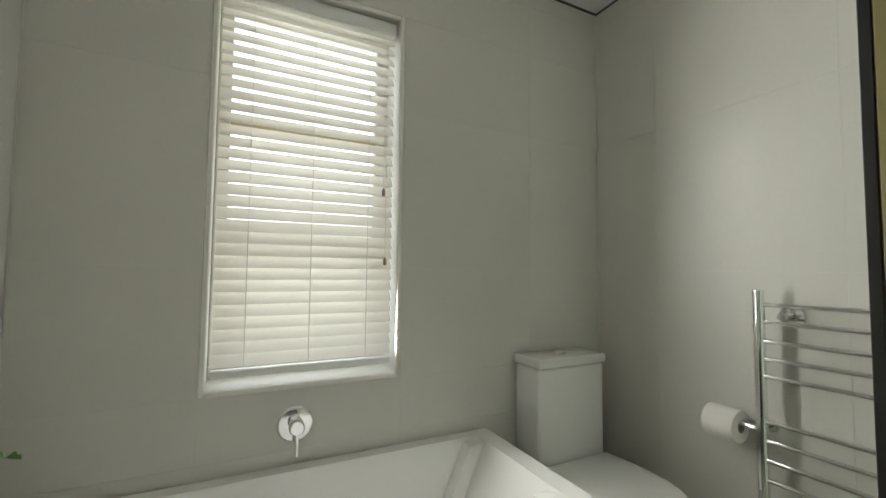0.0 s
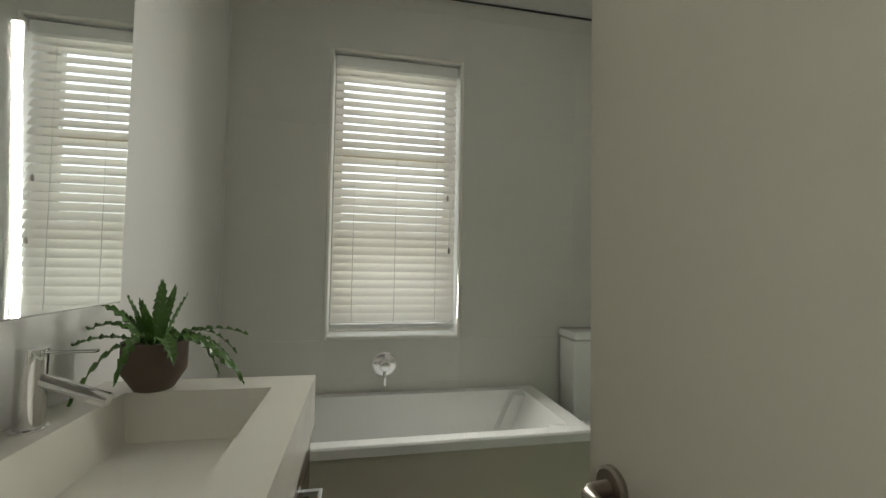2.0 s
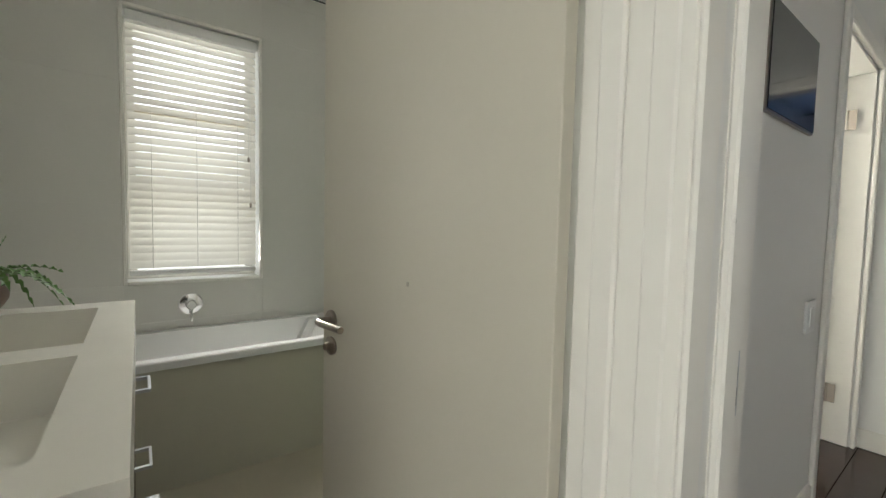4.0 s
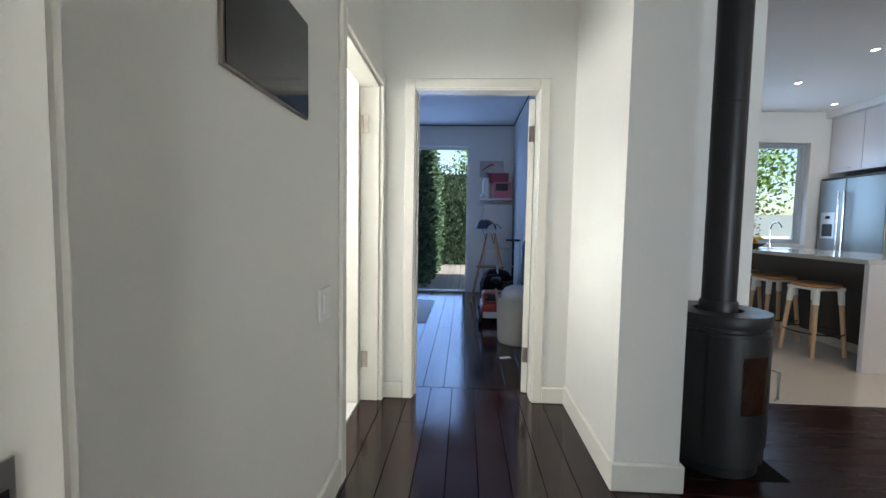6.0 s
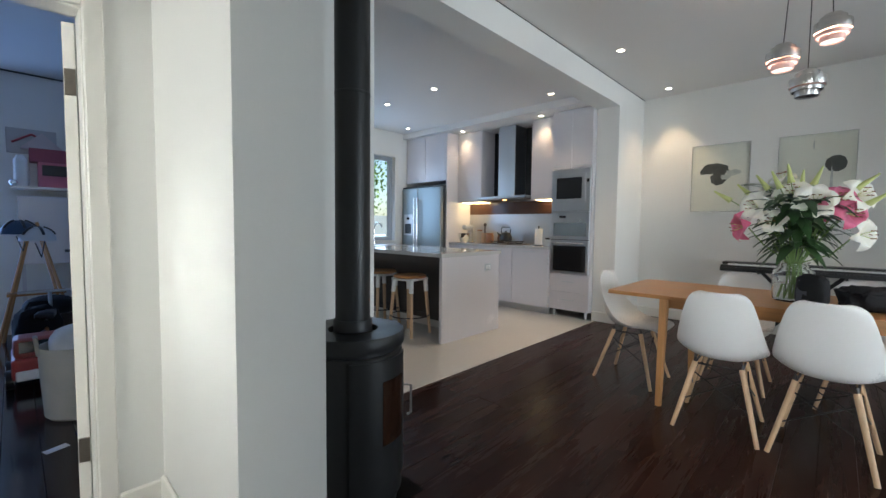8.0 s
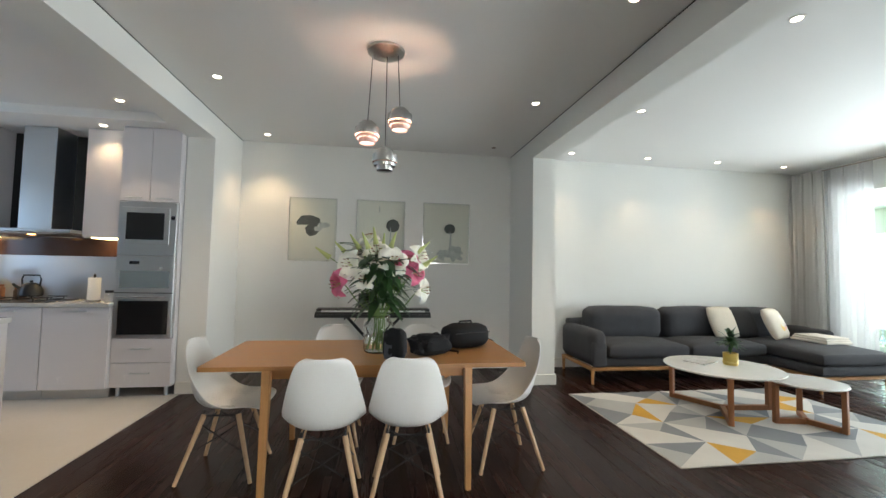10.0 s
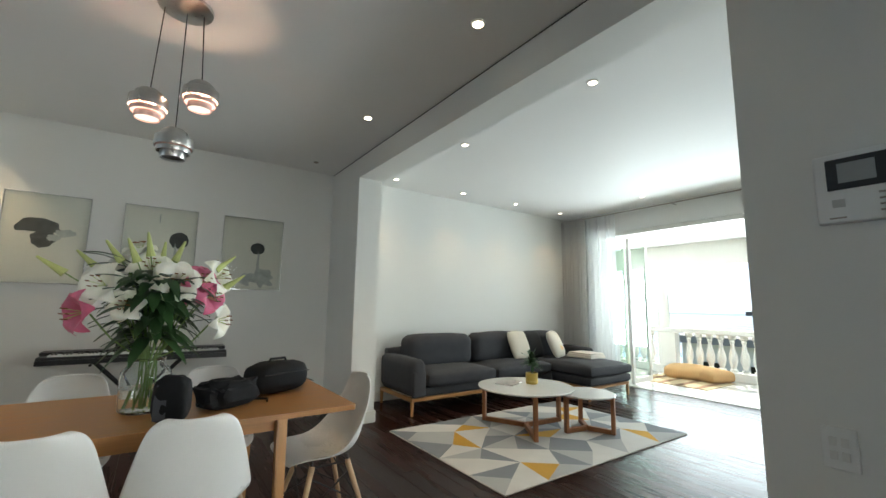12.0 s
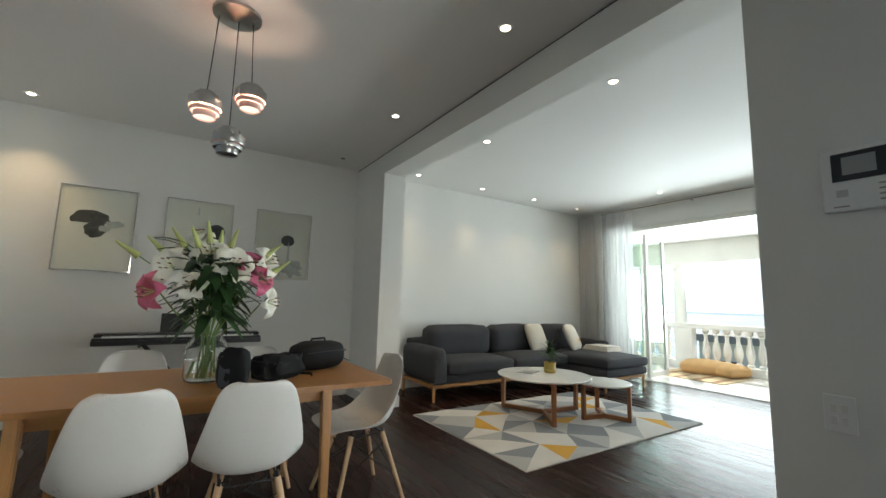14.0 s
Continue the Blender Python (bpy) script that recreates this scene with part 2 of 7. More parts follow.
def lathe(bm, profile, seg=32, cx=0.0, cy=0.0):
    """A turned shape from (radius, height) pairs."""
    rings = []
    for r, z in profile:
        if r < 1e-5:
            rings.append([bm.verts.new((cx, cy, z))])
        else:
            rings.append([bm.verts.new((cx + r * math.cos(2 * math.pi * i / seg), cy + r * math.sin(2 * math.pi * i / seg), z)) for i in range(seg)])
    for a, b in zip(rings, rings[1:]):
        for i in range(seg):
            j = (i + 1) % seg
            if len(a) == 1 and len(b) > 1:
                bm.faces.new((a[0], b[i], b[j]))
            elif len(b) == 1 and len(a) > 1:
                bm.faces.new((a[i], a[j], b[0]))
            elif len(a) > 1:
                bm.faces.new((a[i], a[j], b[j], b[i]))
    return bm


def LT(profile, seg=32, cx=0.0, cy=0.0):
    return lathe(bmesh.new(), profile, seg, cx, cy)


def tube(bm, pts, r, seg=8, r_end=None):
    """A round bar along points."""
    pts = [Vector(p) for p in pts]
    rings, up = [], Vector((0.13, 0.21, 1)).normalized()
    for i, p in enumerate(pts):
        d = (pts[min(i + 1, len(pts) - 1)] - pts[max(i - 1, 0)]).normalized()
        s = d.cross(up)
        s = s.normalized() if s.length > 1e-3 else Vector((1, 0, 0))
        u = s.cross(d)
        rr = r if r_end is None else r + (r_end - r) * i / (len(pts) - 1)
        rings.append([bm.verts.new(p + rr * (math.cos(2 * math.pi * k / seg) * s + math.sin(2 * math.pi * k / seg) * u)) for k in range(seg)])
    for a, b in zip(rings, rings[1:]):
        for k in range(seg):
            bm.faces.new((a[k], a[(k + 1) % seg], b[(k + 1) % seg], b[k]))
    bm.faces.new(rings[0])
    bm.faces.new(rings[-1][::-1])
    return bm


def T(pts, r, seg=8, r_end=None):
    return tube(bmesh.new(), pts, r, seg, r_end)


def arc(c, r, a0, a1, n, plane="xz"):
    out = []
    for i in range(n + 1):
        a = radians(a0 + (a1 - a0) * i / n)
        u, v = r * math.cos(a), r * math.sin(a)
        out.append((c[0] + u, c[1], c[2] + v) if plane == "xz" else (c[0], c[1] + u, c[2] + v) if plane == "yz" else (c[0] + u, c[1] + v, c[2]))
    return out


def strip(bm, rows):
    """A skin over rows of points."""
    vs = [[bm.verts.new(p) for p in row] for row in rows]
    for a, b in zip(vs, vs[1:]):
        for i in range(len(a) - 1):
            bm.faces.new((a[i], a[i + 1], b[i + 1], b[i]))
    return bm


def thick(ob, t, offset=0.0):
    m = ob.modifiers.new("thickness", "SOLIDIFY")
    m.thickness, m.offset = t, offset
    return ob


def prism(bm, outline, z0, z1):
    """An upright slab over a flat outline."""
    lo, hi = [bm.verts.new((x, y, z0)) for x, y in outline], [bm.verts.new((x, y, z1)) for x, y in outline]
    bm.faces.new(lo[::-1])
    bm.faces.new(hi)
    for i in range(len(lo)):
        j = (i + 1) % len(lo)
        bm.faces.new((lo[i], lo[j], hi[j], hi[i]))
    return bm


# ---- structure ----
# walls as boxes butted end to end
def wall(name, boxes, label, material=None):
    bm = bmesh.new()
    for b in boxes:
        box(bm, *b)
    return struct(name, bm, material or M_WALL, label, "wall")


H_D, H_K, H_B, H_BED = 2.90, 2.79, 2.49, 2.74
# bathroom
wall("wall_bath_west", [(0.13, 2.0, 0, 0.38, 2.615, H_B), (0.13, 3.235, 0, 0.38, 4.40, H_B), (0.13, 2.615, 0, 0.38, 3.235, 0.813), (0.13, 2.615, 2.16, 0.38, 3.235, H_B)], "white bathroom wall with a window opening")
wall("wall_bath_south", [(0.38, 2.0, 0, 2.53, 2.16, H_B)], "white painted bathroom wall behind the vanity")
wall("wall_bath_north", [(0.38, 4.275, 0, 2.41, 4.40, H_B)], "pale tiled bathroom wall with the towel rail")
wall("wall_bath_east", [(2.53, 2.0, 0, 2.70, 2.40, H_D), (2.53, 3.246, 0, 2.70, 3.36, H_D), (2.53, 2.40, 2.0, 2.70, 3.246, H_D)], "white wall with the bathroom doorway")
wall("wall_corridor_west", [(2.41, 3.36, 0, 2.546, 4.88, H_D), (2.42, 5.70, 0, 2.546, 5.75, H_D), (2.42, 4.88, 1.98, 2.546, 5.70, H_D)], "white corridor wall with a doorway")
wall("wall_lobby_partition", [(2.546, 3.36, 0, 2.675, 3.51, H_D), (2.675, 3.36, 2.0, 3.50, 3.51, H_D), (3.50, 3.36, 0, 3.62, 3.51, H_D)], "white partition with a doorway to the hall")
wall("wall_lobby_east", [(3.62, 2.13, 0, 3.74, 2.33, H_D), (3.62, 3.17, 0, 3.74, 3.51, H_D), (3.62, 2.33, 2.12, 3.74, 3.17, H_D)], "unseen white wall with an added glazed door")
wall("wall_lobby_south", [(2.70, 2.0, 0, 2.85, 2.13, H_D), (3.45, 2.0, 0, 3.62, 2.13, H_D), (2.85, 2.0, 2.1, 3.45, 2.13, H_D)], "unseen white lobby wall with an added glazed opening")
wall("wall_corridor_end", [(2.42, 5.75, 0, 2.735, 5.87, H_D), (3.535, 5.75, 0, 3.735, 5.87, H_D), (2.735, 5.75, 1.985, 3.535, 5.87, H_D)], "white wall with the bedroom doorway")
wall("wall_corridor_east", [(3.735, 4.90, 0, 4.01, 6.02, H_D)], "white wall end between corridor and wood stove")
# kitchen side
wall("wall_kitchen_column_west", [(4.01, 5.66, 0, 4.77, 5.93, H_D)], "white column behind the wood stove")
wall("beam_kitchen", [(4.77, 5.66, 2.655, 8.405, 5.93, H_D)], "white beam over the kitchen opening")
wall("wall_kitchen_column_east", [(8.405, 5.66, 0, 9.25, 5.93, H_D)], "white column between kitchen and dining room")
wall("wall_east", [(9.25, 1.857, 0, 9.45, 5.93, H_D), (9.25, -2.75, 0, 9.45, 1.857, H_D)], "white wall with pictures and downlight scallops")
wall("wall_kitchen_east", [(8.80, 5.93, 0, 9.45, 9.30, H_K)], "white kitchen wall behind the units")
wall("wall_kitchen_north", [(4.04, 9.30, 0, 6.25, 9.50, H_K), (7.93, 9.30, 0, 9.45, 9.50, H_K), (6.25, 9.30, 0, 7.93, 9.50, 0.93), (6.25, 9.30, 2.36, 7.93, 9.50, H_K)], "white kitchen wall with a window")
wall("wall_kitchen_west", [(3.90, 6.02, 0, 4.04, 9.50, H_D)], "white wall between kitchen and bedroom")
# dining and living
wall("beam_living", [(4.785, 1.857, 2.665, 8.405, 2.135, H_D)], "white beam over the living room opening")
wall("wall_living_column", [(8.405, 1.857, 0, 9.25, 2.135, H_D)], "white column between dining and living room")
wall("wall_intercom", [(3.62, 1.857, 0, 4.785, 2.13, H_D)], "white wall with the door intercom")
wall("wall_living_west", [(4.50, -2.75, 0, 4.66, 1.857, H_D)], "plain white living room wall")
wall("wall_living_south", [(8.72, -2.75, 0, 9.25, -2.5, H_D), (4.66, -2.75, 0, 5.2, -2.5, H_D), (5.2, -2.75, 2.545, 8.72, -2.5, H_D)], "white wall with the opening to the balcony")
# bedroom
wall("wall_bedroom_east", [(3.84, 6.02, 0, 3.90, 10.15, H_D)], "white bedroom wall")
wall("wall_bedroom_north", [(3.12, 9.95, 0, 3.84, 10.15, H_BED), (1.2, 9.95, 0, 2.03, 10.15, H_BED), (2.03, 9.95, 2.40, 3.12, 10.15, H_BED)], "white bedroom wall with a door to the deck")
wall("wall_bedroom_west", [(1.05, 5.75, 0, 1.2, 10.15, H_BED)], "plain white bedroom wall")
wall("wall_bedroom_south", [(1.2, 5.75, 0, 2.42, 5.87, H_BED), (3.735, 5.87, 0, 3.84, 6.02, H_BED)], "plain white bedroom wall")
# small second bathroom behind the corridor doorway
wall("wall_small_bath", [(1.05, 4.40, 0, 1.2, 5.75, H_B), (1.2, 4.40, 0, 2.42, 4.48, H_B)], "plain white small bathroom wall")

struct("ceiling_dining", B(2.42, 1.857, H_D, 9.45, 5.95, H_D + 0.15), M_CEIL, "white painted ceiling with downlights", "ceiling")
struct("ceiling_living", B(4.5, -2.75, H_D, 9.45, 1.853, H_D + 0.15), M_CEIL, "white living room ceiling with downlights", "ceiling")
struct("ceiling_kitchen", B(4.04, 5.93, H_K, 9.45, 9.50, H_K + 0.12), M_CEIL, "white kitchen ceiling with downlights", "ceiling")
struct("ceiling_bath", B(0.13, 2.0, H_B, 2.53, 4.40, H_B + 0.12), M_CEIL, "white bathroom ceiling with shadow gap", "ceiling")
struct("ceiling_small_bath", B(1.05, 4.404, H_B, 2.42, 5.75, H_B + 0.12), M_CEIL, "white small bathroom ceiling", "ceiling")
struct("ceiling_bedroom", B(1.05, 5.876, H_BED, 3.84, 10.15, H_BED + 0.12), M_CEIL, "white bedroom ceiling", "ceiling")

floor = struct("floor", B(2.42, -2.5, -0.12, 9.3, 5.93, -0.022), M_GAP, "dark stained wooden floor boards with scratches", "floor")
floor_bed = struct("floor_bedroom", B(1.2, 5.934, -0.12, 3.84, 10.15, -0.022), M_GAP, "dark stained bedroom floor boards", "floor")
struct("floor_kitchen", B(4.77, 5.88, -0.12, 9.3, 9.3, 0.004), M_KFLOOR, "pale glossy kitchen floor", "floor")
struct("floor_kitchen_back", B(4.04, 5.934, -0.12, 4.77, 9.3, 0.004), M_KFLOOR, "pale kitchen floor beside the wall", "floor")
struct("floor_bath", B(0.38, 2.16, -0.12, 2.53, 4.275, 0.002), M_BFLOOR, "beige tiled bathroom floor", "floor")
struct("floor_small_bath", B(1.2, 4.48, -0.12, 2.42, 5.75, 0.0), M_CERAMIC, "white tiled small bathroom floor", "floor")


# skirting
def skirting(name, runs):
    bm = bmesh.new()
    for r in runs:
        box(bm, *r, bevel=0.006, seg=1)
    return struct(name, bm, M_TRIM, "white painted skirting board with rounded top", "skirting")


S, SH = 0.018, 0.125
skirting("baseboard_corridor", [(2.546, 3.55, 0, 2.546 + S, 4.83, SH), (2.55, 5.75 - S, 0, 2.69, 5.75, 0.105), (3.58, 5.75 - S, 0, 3.735, 5.75, 0.105), (3.735 - S, 4.90, 0, 3.735, 5.73, SH), (3.735 - S, 4.90 - S, 0, 4.01 + S, 4.90, SH), (4.01, 4.90, 0, 4.01 + S, 5.64, SH), (4.01 + S, 5.66 - S, 0, 4.77 + S, 5.66, SH), (4.77, 5.66, 0, 4.77 + S, 5.88, SH)])
skirting("baseboard_dining", [(8.405 - S, 5.66 - S, 0, 8.405, 5.93, SH), (8.405, 5.66 - S, 0, 9.23, 5.66, SH), (9.25 - S, 2.16, 0, 9.25, 5.64, SH), (8.405, 2.135, 0, 9.23, 2.135 + S, SH), (8.405 - S, 1.857 - S, 0, 8.405, 2.135 + S, SH), (8.405, 1.857 - S, 0, 9.23, 1.857, SH), (9.25 - S, -2.48, 0, 9.25, 1.83, SH), (3.76, 2.13, 0, 4.785 + S, 2.13 + S, SH), (4.785, 1.857, 0, 4.785 + S, 2.13, SH)])
skirting("baseboard_bedroom", [(3.14, 9.95 - S, 0, 3.84, 9.95, 0.1), (3.84 - S, 6.05, 0, 3.84, 9.93, 0.1), (1.2, 9.95 - S, 0, 2.01, 9.95, 0.1)])


# cornice: dark strips paint a shadow gap round the dining, kitchen and bath ceilings
def gap_line(name, runs, label):
    bm = bmesh.new()
    for r in runs:
        box(bm, *r)
    return struct(name, bm, M_GAP2, label, "trim")


M_GAP2 = mat("painted_shadow_line", (0.10, 0.10, 0.10), 0.8)
gap_line("trim_shadow_gap", [(4.78, 5.654, H_D - 0.007, 9.25, 5.66, H_D - 0.002), (4.79, 2.135, H_D - 0.007, 9.25, 2.141, H_D - 0.002)], "dark strip painted as a shadow gap along the ceiling edge")
gap_line("trim_bath_gap", [(0.38, 2.16, H_B - 0.006, 0.392, 4.275, H_B - 0.002), (0.392, 4.263, H_B - 0.006, 2.40, 4.275, H_B - 0.002)], "dark strip painted as a shadow gap along the bathroom ceiling")


# doorway linings and architraves
def lining(name, boxes, label="white painted door lining and architrave"):
    bm = bmesh.new()
    for b in boxes:
        box(bm, *b, bevel=0.004, seg=1)
    return struct(name, bm, M_TRIM, label, "door frame")


# bedroom doorway
lining("trim_bedroom_door", [(2.735, 5.755, 0, 2.757, 5.87, 1.965), (3.513, 5.755, 0, 3.535, 5.87, 1.965), (2.735, 5.755, 1.965, 3.535, 5.87, 1.985),
                             (2.69, 5.735, 0, 2.75, 5.755, 2.03), (3.52, 5.735, 0, 3.58, 5.755, 2.03), (2.75, 5.735, 1.972, 3.52, 5.755, 2.03),
                             (2.757, 5.80, 0, 2.769, 5.83, 1.953)])
# small bathroom doorway
lining("trim_small_bath_door", [(2.42, 4.88, 0, 2.54, 4.90, 1.962), (2.42, 5.68, 0, 2.54, 5.70, 1.962), (2.42, 4.88, 1.962, 2.54, 5.70, 1.98),
                                (2.548, 4.835, 0, 2.566, 4.895, 2.03), (2.548, 5.685, 0, 2.566, 5.735, 2.03), (2.548, 4.895, 1.97, 2.566, 5.685, 2.03)])
# bathroom doorway: lining and moulded architrave towards the lobby
lining("trim_bath_door", [(2.532, 3.238, 0, 2.705, 3.250, 1.985), (2.525, 2.40, 0, 2.705, 2.417, 1.985), (2.525, 2.40, 1.985, 2.705, 3.246, 2.0),
                          (2.572, 3.224, 0, 2.612, 3.238, 1.985), (2.648, 3.230, 0, 2.686, 3.238, 1.985), (2.572, 2.417, 0, 2.612, 2.431, 1.985),
                          (2.70, 2.34, 0, 2.716, 2.40, 2.04), (2.706, 2.40, 1.99, 2.716, 3.23, 2.04), (2.706, 3.232, 0, 2.716, 3.293, 2.04)])
# lobby doorway with stop and rebate
lining("trim_lobby_door", [(2.677, 3.362, 0, 2.70, 3.508, 2.0), (2.70, 3.362, 0, 2.716, 3.418, 1.985), (3.478, 3.362, 0, 3.50, 3.508, 2.0), (2.70, 3.362, 1.98, 3.478, 3.508, 2.0), (2.60, 3.512, 0, 2.694, 3.528, 2.05)])

# ---- doors ----
def lever(parent, x, y, z, side, out=-1):
    """Lever handle with round rose and a lower thumb-turn rose; side: way the lever points along x, out: way it stands off along y."""
    rose = part("rose", LT([(0, 0), (0.026, 0), (0.026, 0.006), (0.022, 0.009), (0, 0.009)], 24), M_NICKEL, parent, "satin nickel rose", True)
    rose.matrix_basis = pose(x, y, z, 90 if out < 0 else -90)
    bm = T([(x, y + out * 0.006, z), (x, y + out * 0.035, z), (x + side * 0.008, y + out * 0.046, z), (x + side * 0.03, y + out * 0.05, z), (x + side * 0.125, y + out * 0.05, z)], 0.0095, 12)
    part("lever", bm, M_NICKEL, parent, "satin nickel lever handle", True)
    low = part("thumb_turn", LT([(0, 0), (0.026, 0), (0.026, 0.006), (0.012, 0.009), (0.010, 0.022), (0, 0.022)], 24), M_NICKEL, parent, "satin nickel thumb turn", True)
    low.matrix_basis = pose(x, y, z - 0.075, 90 if out < 0 else -90)


def hinge_plates(parent, x, y, zs, along="y"):
    for z in zs:
        bm = bmesh.new()
        if along == "y":
            box(bm, x - 0.002, y, z - 0.05, x + 0.002, y + 0.036, z + 0.05, 0.0008, 1)
        else:
            box(bm, x, y - 0.002, z - 0.05, x + 0.036, y + 0.002, z + 0.05, 0.0008, 1)
        rod(bm, (x, y, z - 0.05), (x, y, z + 0.05), 0.006)
        part("hinge", bm, M_NICKEL, parent, "satin nickel hinge")


bath_door = thing("door_bath", 2.528, 3.222, 0.008, "open cream flush bathroom door with nickel lever", "door", turn=9.1)
part("leaf", B(-0.731, -0.02, 0, -0.004, 0.02, 1.965, 0.002, 1), mat("cream_door_paint", (0.56, 0.53, 0.445), 0.42, var=0.03, scale=2.5, fine=50, bump=0.05), bath_door)
lever(bath_door, -0.685, -0.02, 0.86, 1)
part("scuff", B(-0.37, -0.0215, 0.99, -0.362, -0.0202, 1.0), mat("scuff_mark", (0.42, 0.40, 0.34), 0.7), bath_door, "small grey scuff mark")
hinge_plates(bath_door, -0.003, 0.012, (0.25, 1.75))

sb_door = thing("door_small_bath", 2.43, 5.672, 0.006, "open white flush door of the small bathroom", "door", turn=0.0)
part("leaf", B(-0.765, -0.04, 0, -0.008, 0.0, 1.955, 0.002, 1), M_TRIM, sb_door)
hinge_plates(sb_door, 0.018, -0.042, (0.28, 1.72), "x")
bed_door = thing("door_bedroom", 3.508, 5.868, 0.006, "open white flush bedroom door on steel hinges", "door", turn=-17)
part("leaf", B(-0.04, 0.012, 0, 0.0, 0.772, 1.945, 0.002, 1), M_TRIM, bed_door)
for z in (0.26, 1.72):
    part("hinge", B(-0.036, 0.006, z - 0.05, -0.002, 0.0115, z + 0.05, 0.0008, 1), M_NICKEL, bed_door, "satin nickel hinge")

strike = thing("strike_plate", 2.702, 3.448, 0.885, "worn steel strike plate let into the door frame", "lock")
part("plate", B(-0.001, -0.013, -0.055, 0.0016, 0.013, 0.055, 0.0005, 1), M_STEEL, strike)
part("latch_hole", B(0.0016, -0.007, 0.006, 0.0022, 0.007, 0.03), M_BLACK, strike)
part("bolt_hole", B(0.0016, -0.007, -0.036, 0.0022, 0.007, -0.006), M_BLACK, strike)
part("lip", B(-0.001, -0.026, -0.004, 0.004, -0.013, 0.036, 0.001, 1), M_NICKEL, strike)

# ---- bathroom ----
# window with bars and venetian blind
win = tagged(new("window_bath"), "bathroom sash window with two glazing bars", "window", "", "structure")
win.matrix_world = pose(0.20, 2.925, 0)
M_BAR = mat("tan_window_bar", (0.62, 0.52, 0.36), 0.5, var=0.05)
for y0, y1, z0, z1 in ((-0.31, 0.31, 0.813, 0.86), (-0.31, 0.31, 2.11, 2.16), (-0.31, -0.265, 0.86, 2.11), (0.265, 0.31, 0.86, 2.11), (-0.265, 0.265, 1.255, 1.30), (-0.265, 0.265, 1.69, 1.735)):
    part("frame", B(-0.02, y0, z0, 0.02, y1, z1, 0.003, 1), M_BAR if z1 in (1.30, 1.735) else M_TRIM, win)
for z0, z1 in ((0.86, 1.255), (1.30, 1.69), (1.735, 2.11)):
    p = part("pane", B(-0.004, -0.265, z0, 0.0, 0.265, z1), M_PANE, win)
    p.visible_shadow = False
lining("trim_bath_window", [(0.37, 2.600, 0.798, 0.386, 2.618, 2.175), (0.37, 3.232, 0.798, 0.386, 3.25, 2.175), (0.37, 2.618, 2.157, 0.386, 3.232, 2.175), (0.36, 2.6181, 0.798, 0.392, 3.2319, 0.816)], "white edge trim round the bathroom window")

blind = thing("venetian_blind", 0.335, 2.925, 0.0, "white venetian blind with angled slats hanging in the window", "blind")
part("headrail", B(-0.03, -0.30, 2.10, 0.025, 0.30, 2.153, 0.003, 1), M_WHITE, blind)
slat_me = None
n_slat = 31
for i in range(n_slat):
    z = 0.90 + i * (2.085 - 0.90) / (n_slat - 1)
    if slat_me is None:
        bm = strip(bmesh.new(), [[(0.026 * u * math.cos(radians(-53)), y, 0.026 * u * math.sin(radians(-53)) + 0.003 * (1 - u * u)) for y in (-0.297, 0.297)] for u in (-1, -0.5, 0, 0.5, 1)])
        s = part("slat", bm, M_SLAT, blind, smooth=True)
        slat_me = s.data
    else:
        s = new("slat", slat_me)
        s.parent = blind
    s.matrix_basis = pose(0, 0, z, random.uniform(-0.15, 0.15), random.uniform(-1.5, 1.5), 0)
part("bottom_rail", B(-0.014, -0.297, 0.842, 0.014, 0.297, 0.868, 0.004, 1), M_WHITE, blind)
for y in (-0.20, 0.0, 0.20):
    bm = bmesh.new()
    for dx in (-0.018, 0.018):
        rod(bm, (dx, y, 0.86), (dx, y, 2.1), 0.0009, seg=5)
    part("ladder_cord", bm, M_WHITE, blind)
for y, z in ((0.255, 1.50), (0.265, 1.24)):
    part("pull_cord", R((0.03, y, z), (0.03, y, 2.1), 0.001, seg=5), M_WHITE, blind)
    part("tassel", LT([(0, z - 0.03), (0.006, z - 0.028), (0.007, z - 0.012), (0.003, z), (0, z)], 12, 0.03, y), M_NICKEL, blind, "grey cord tassel", True)

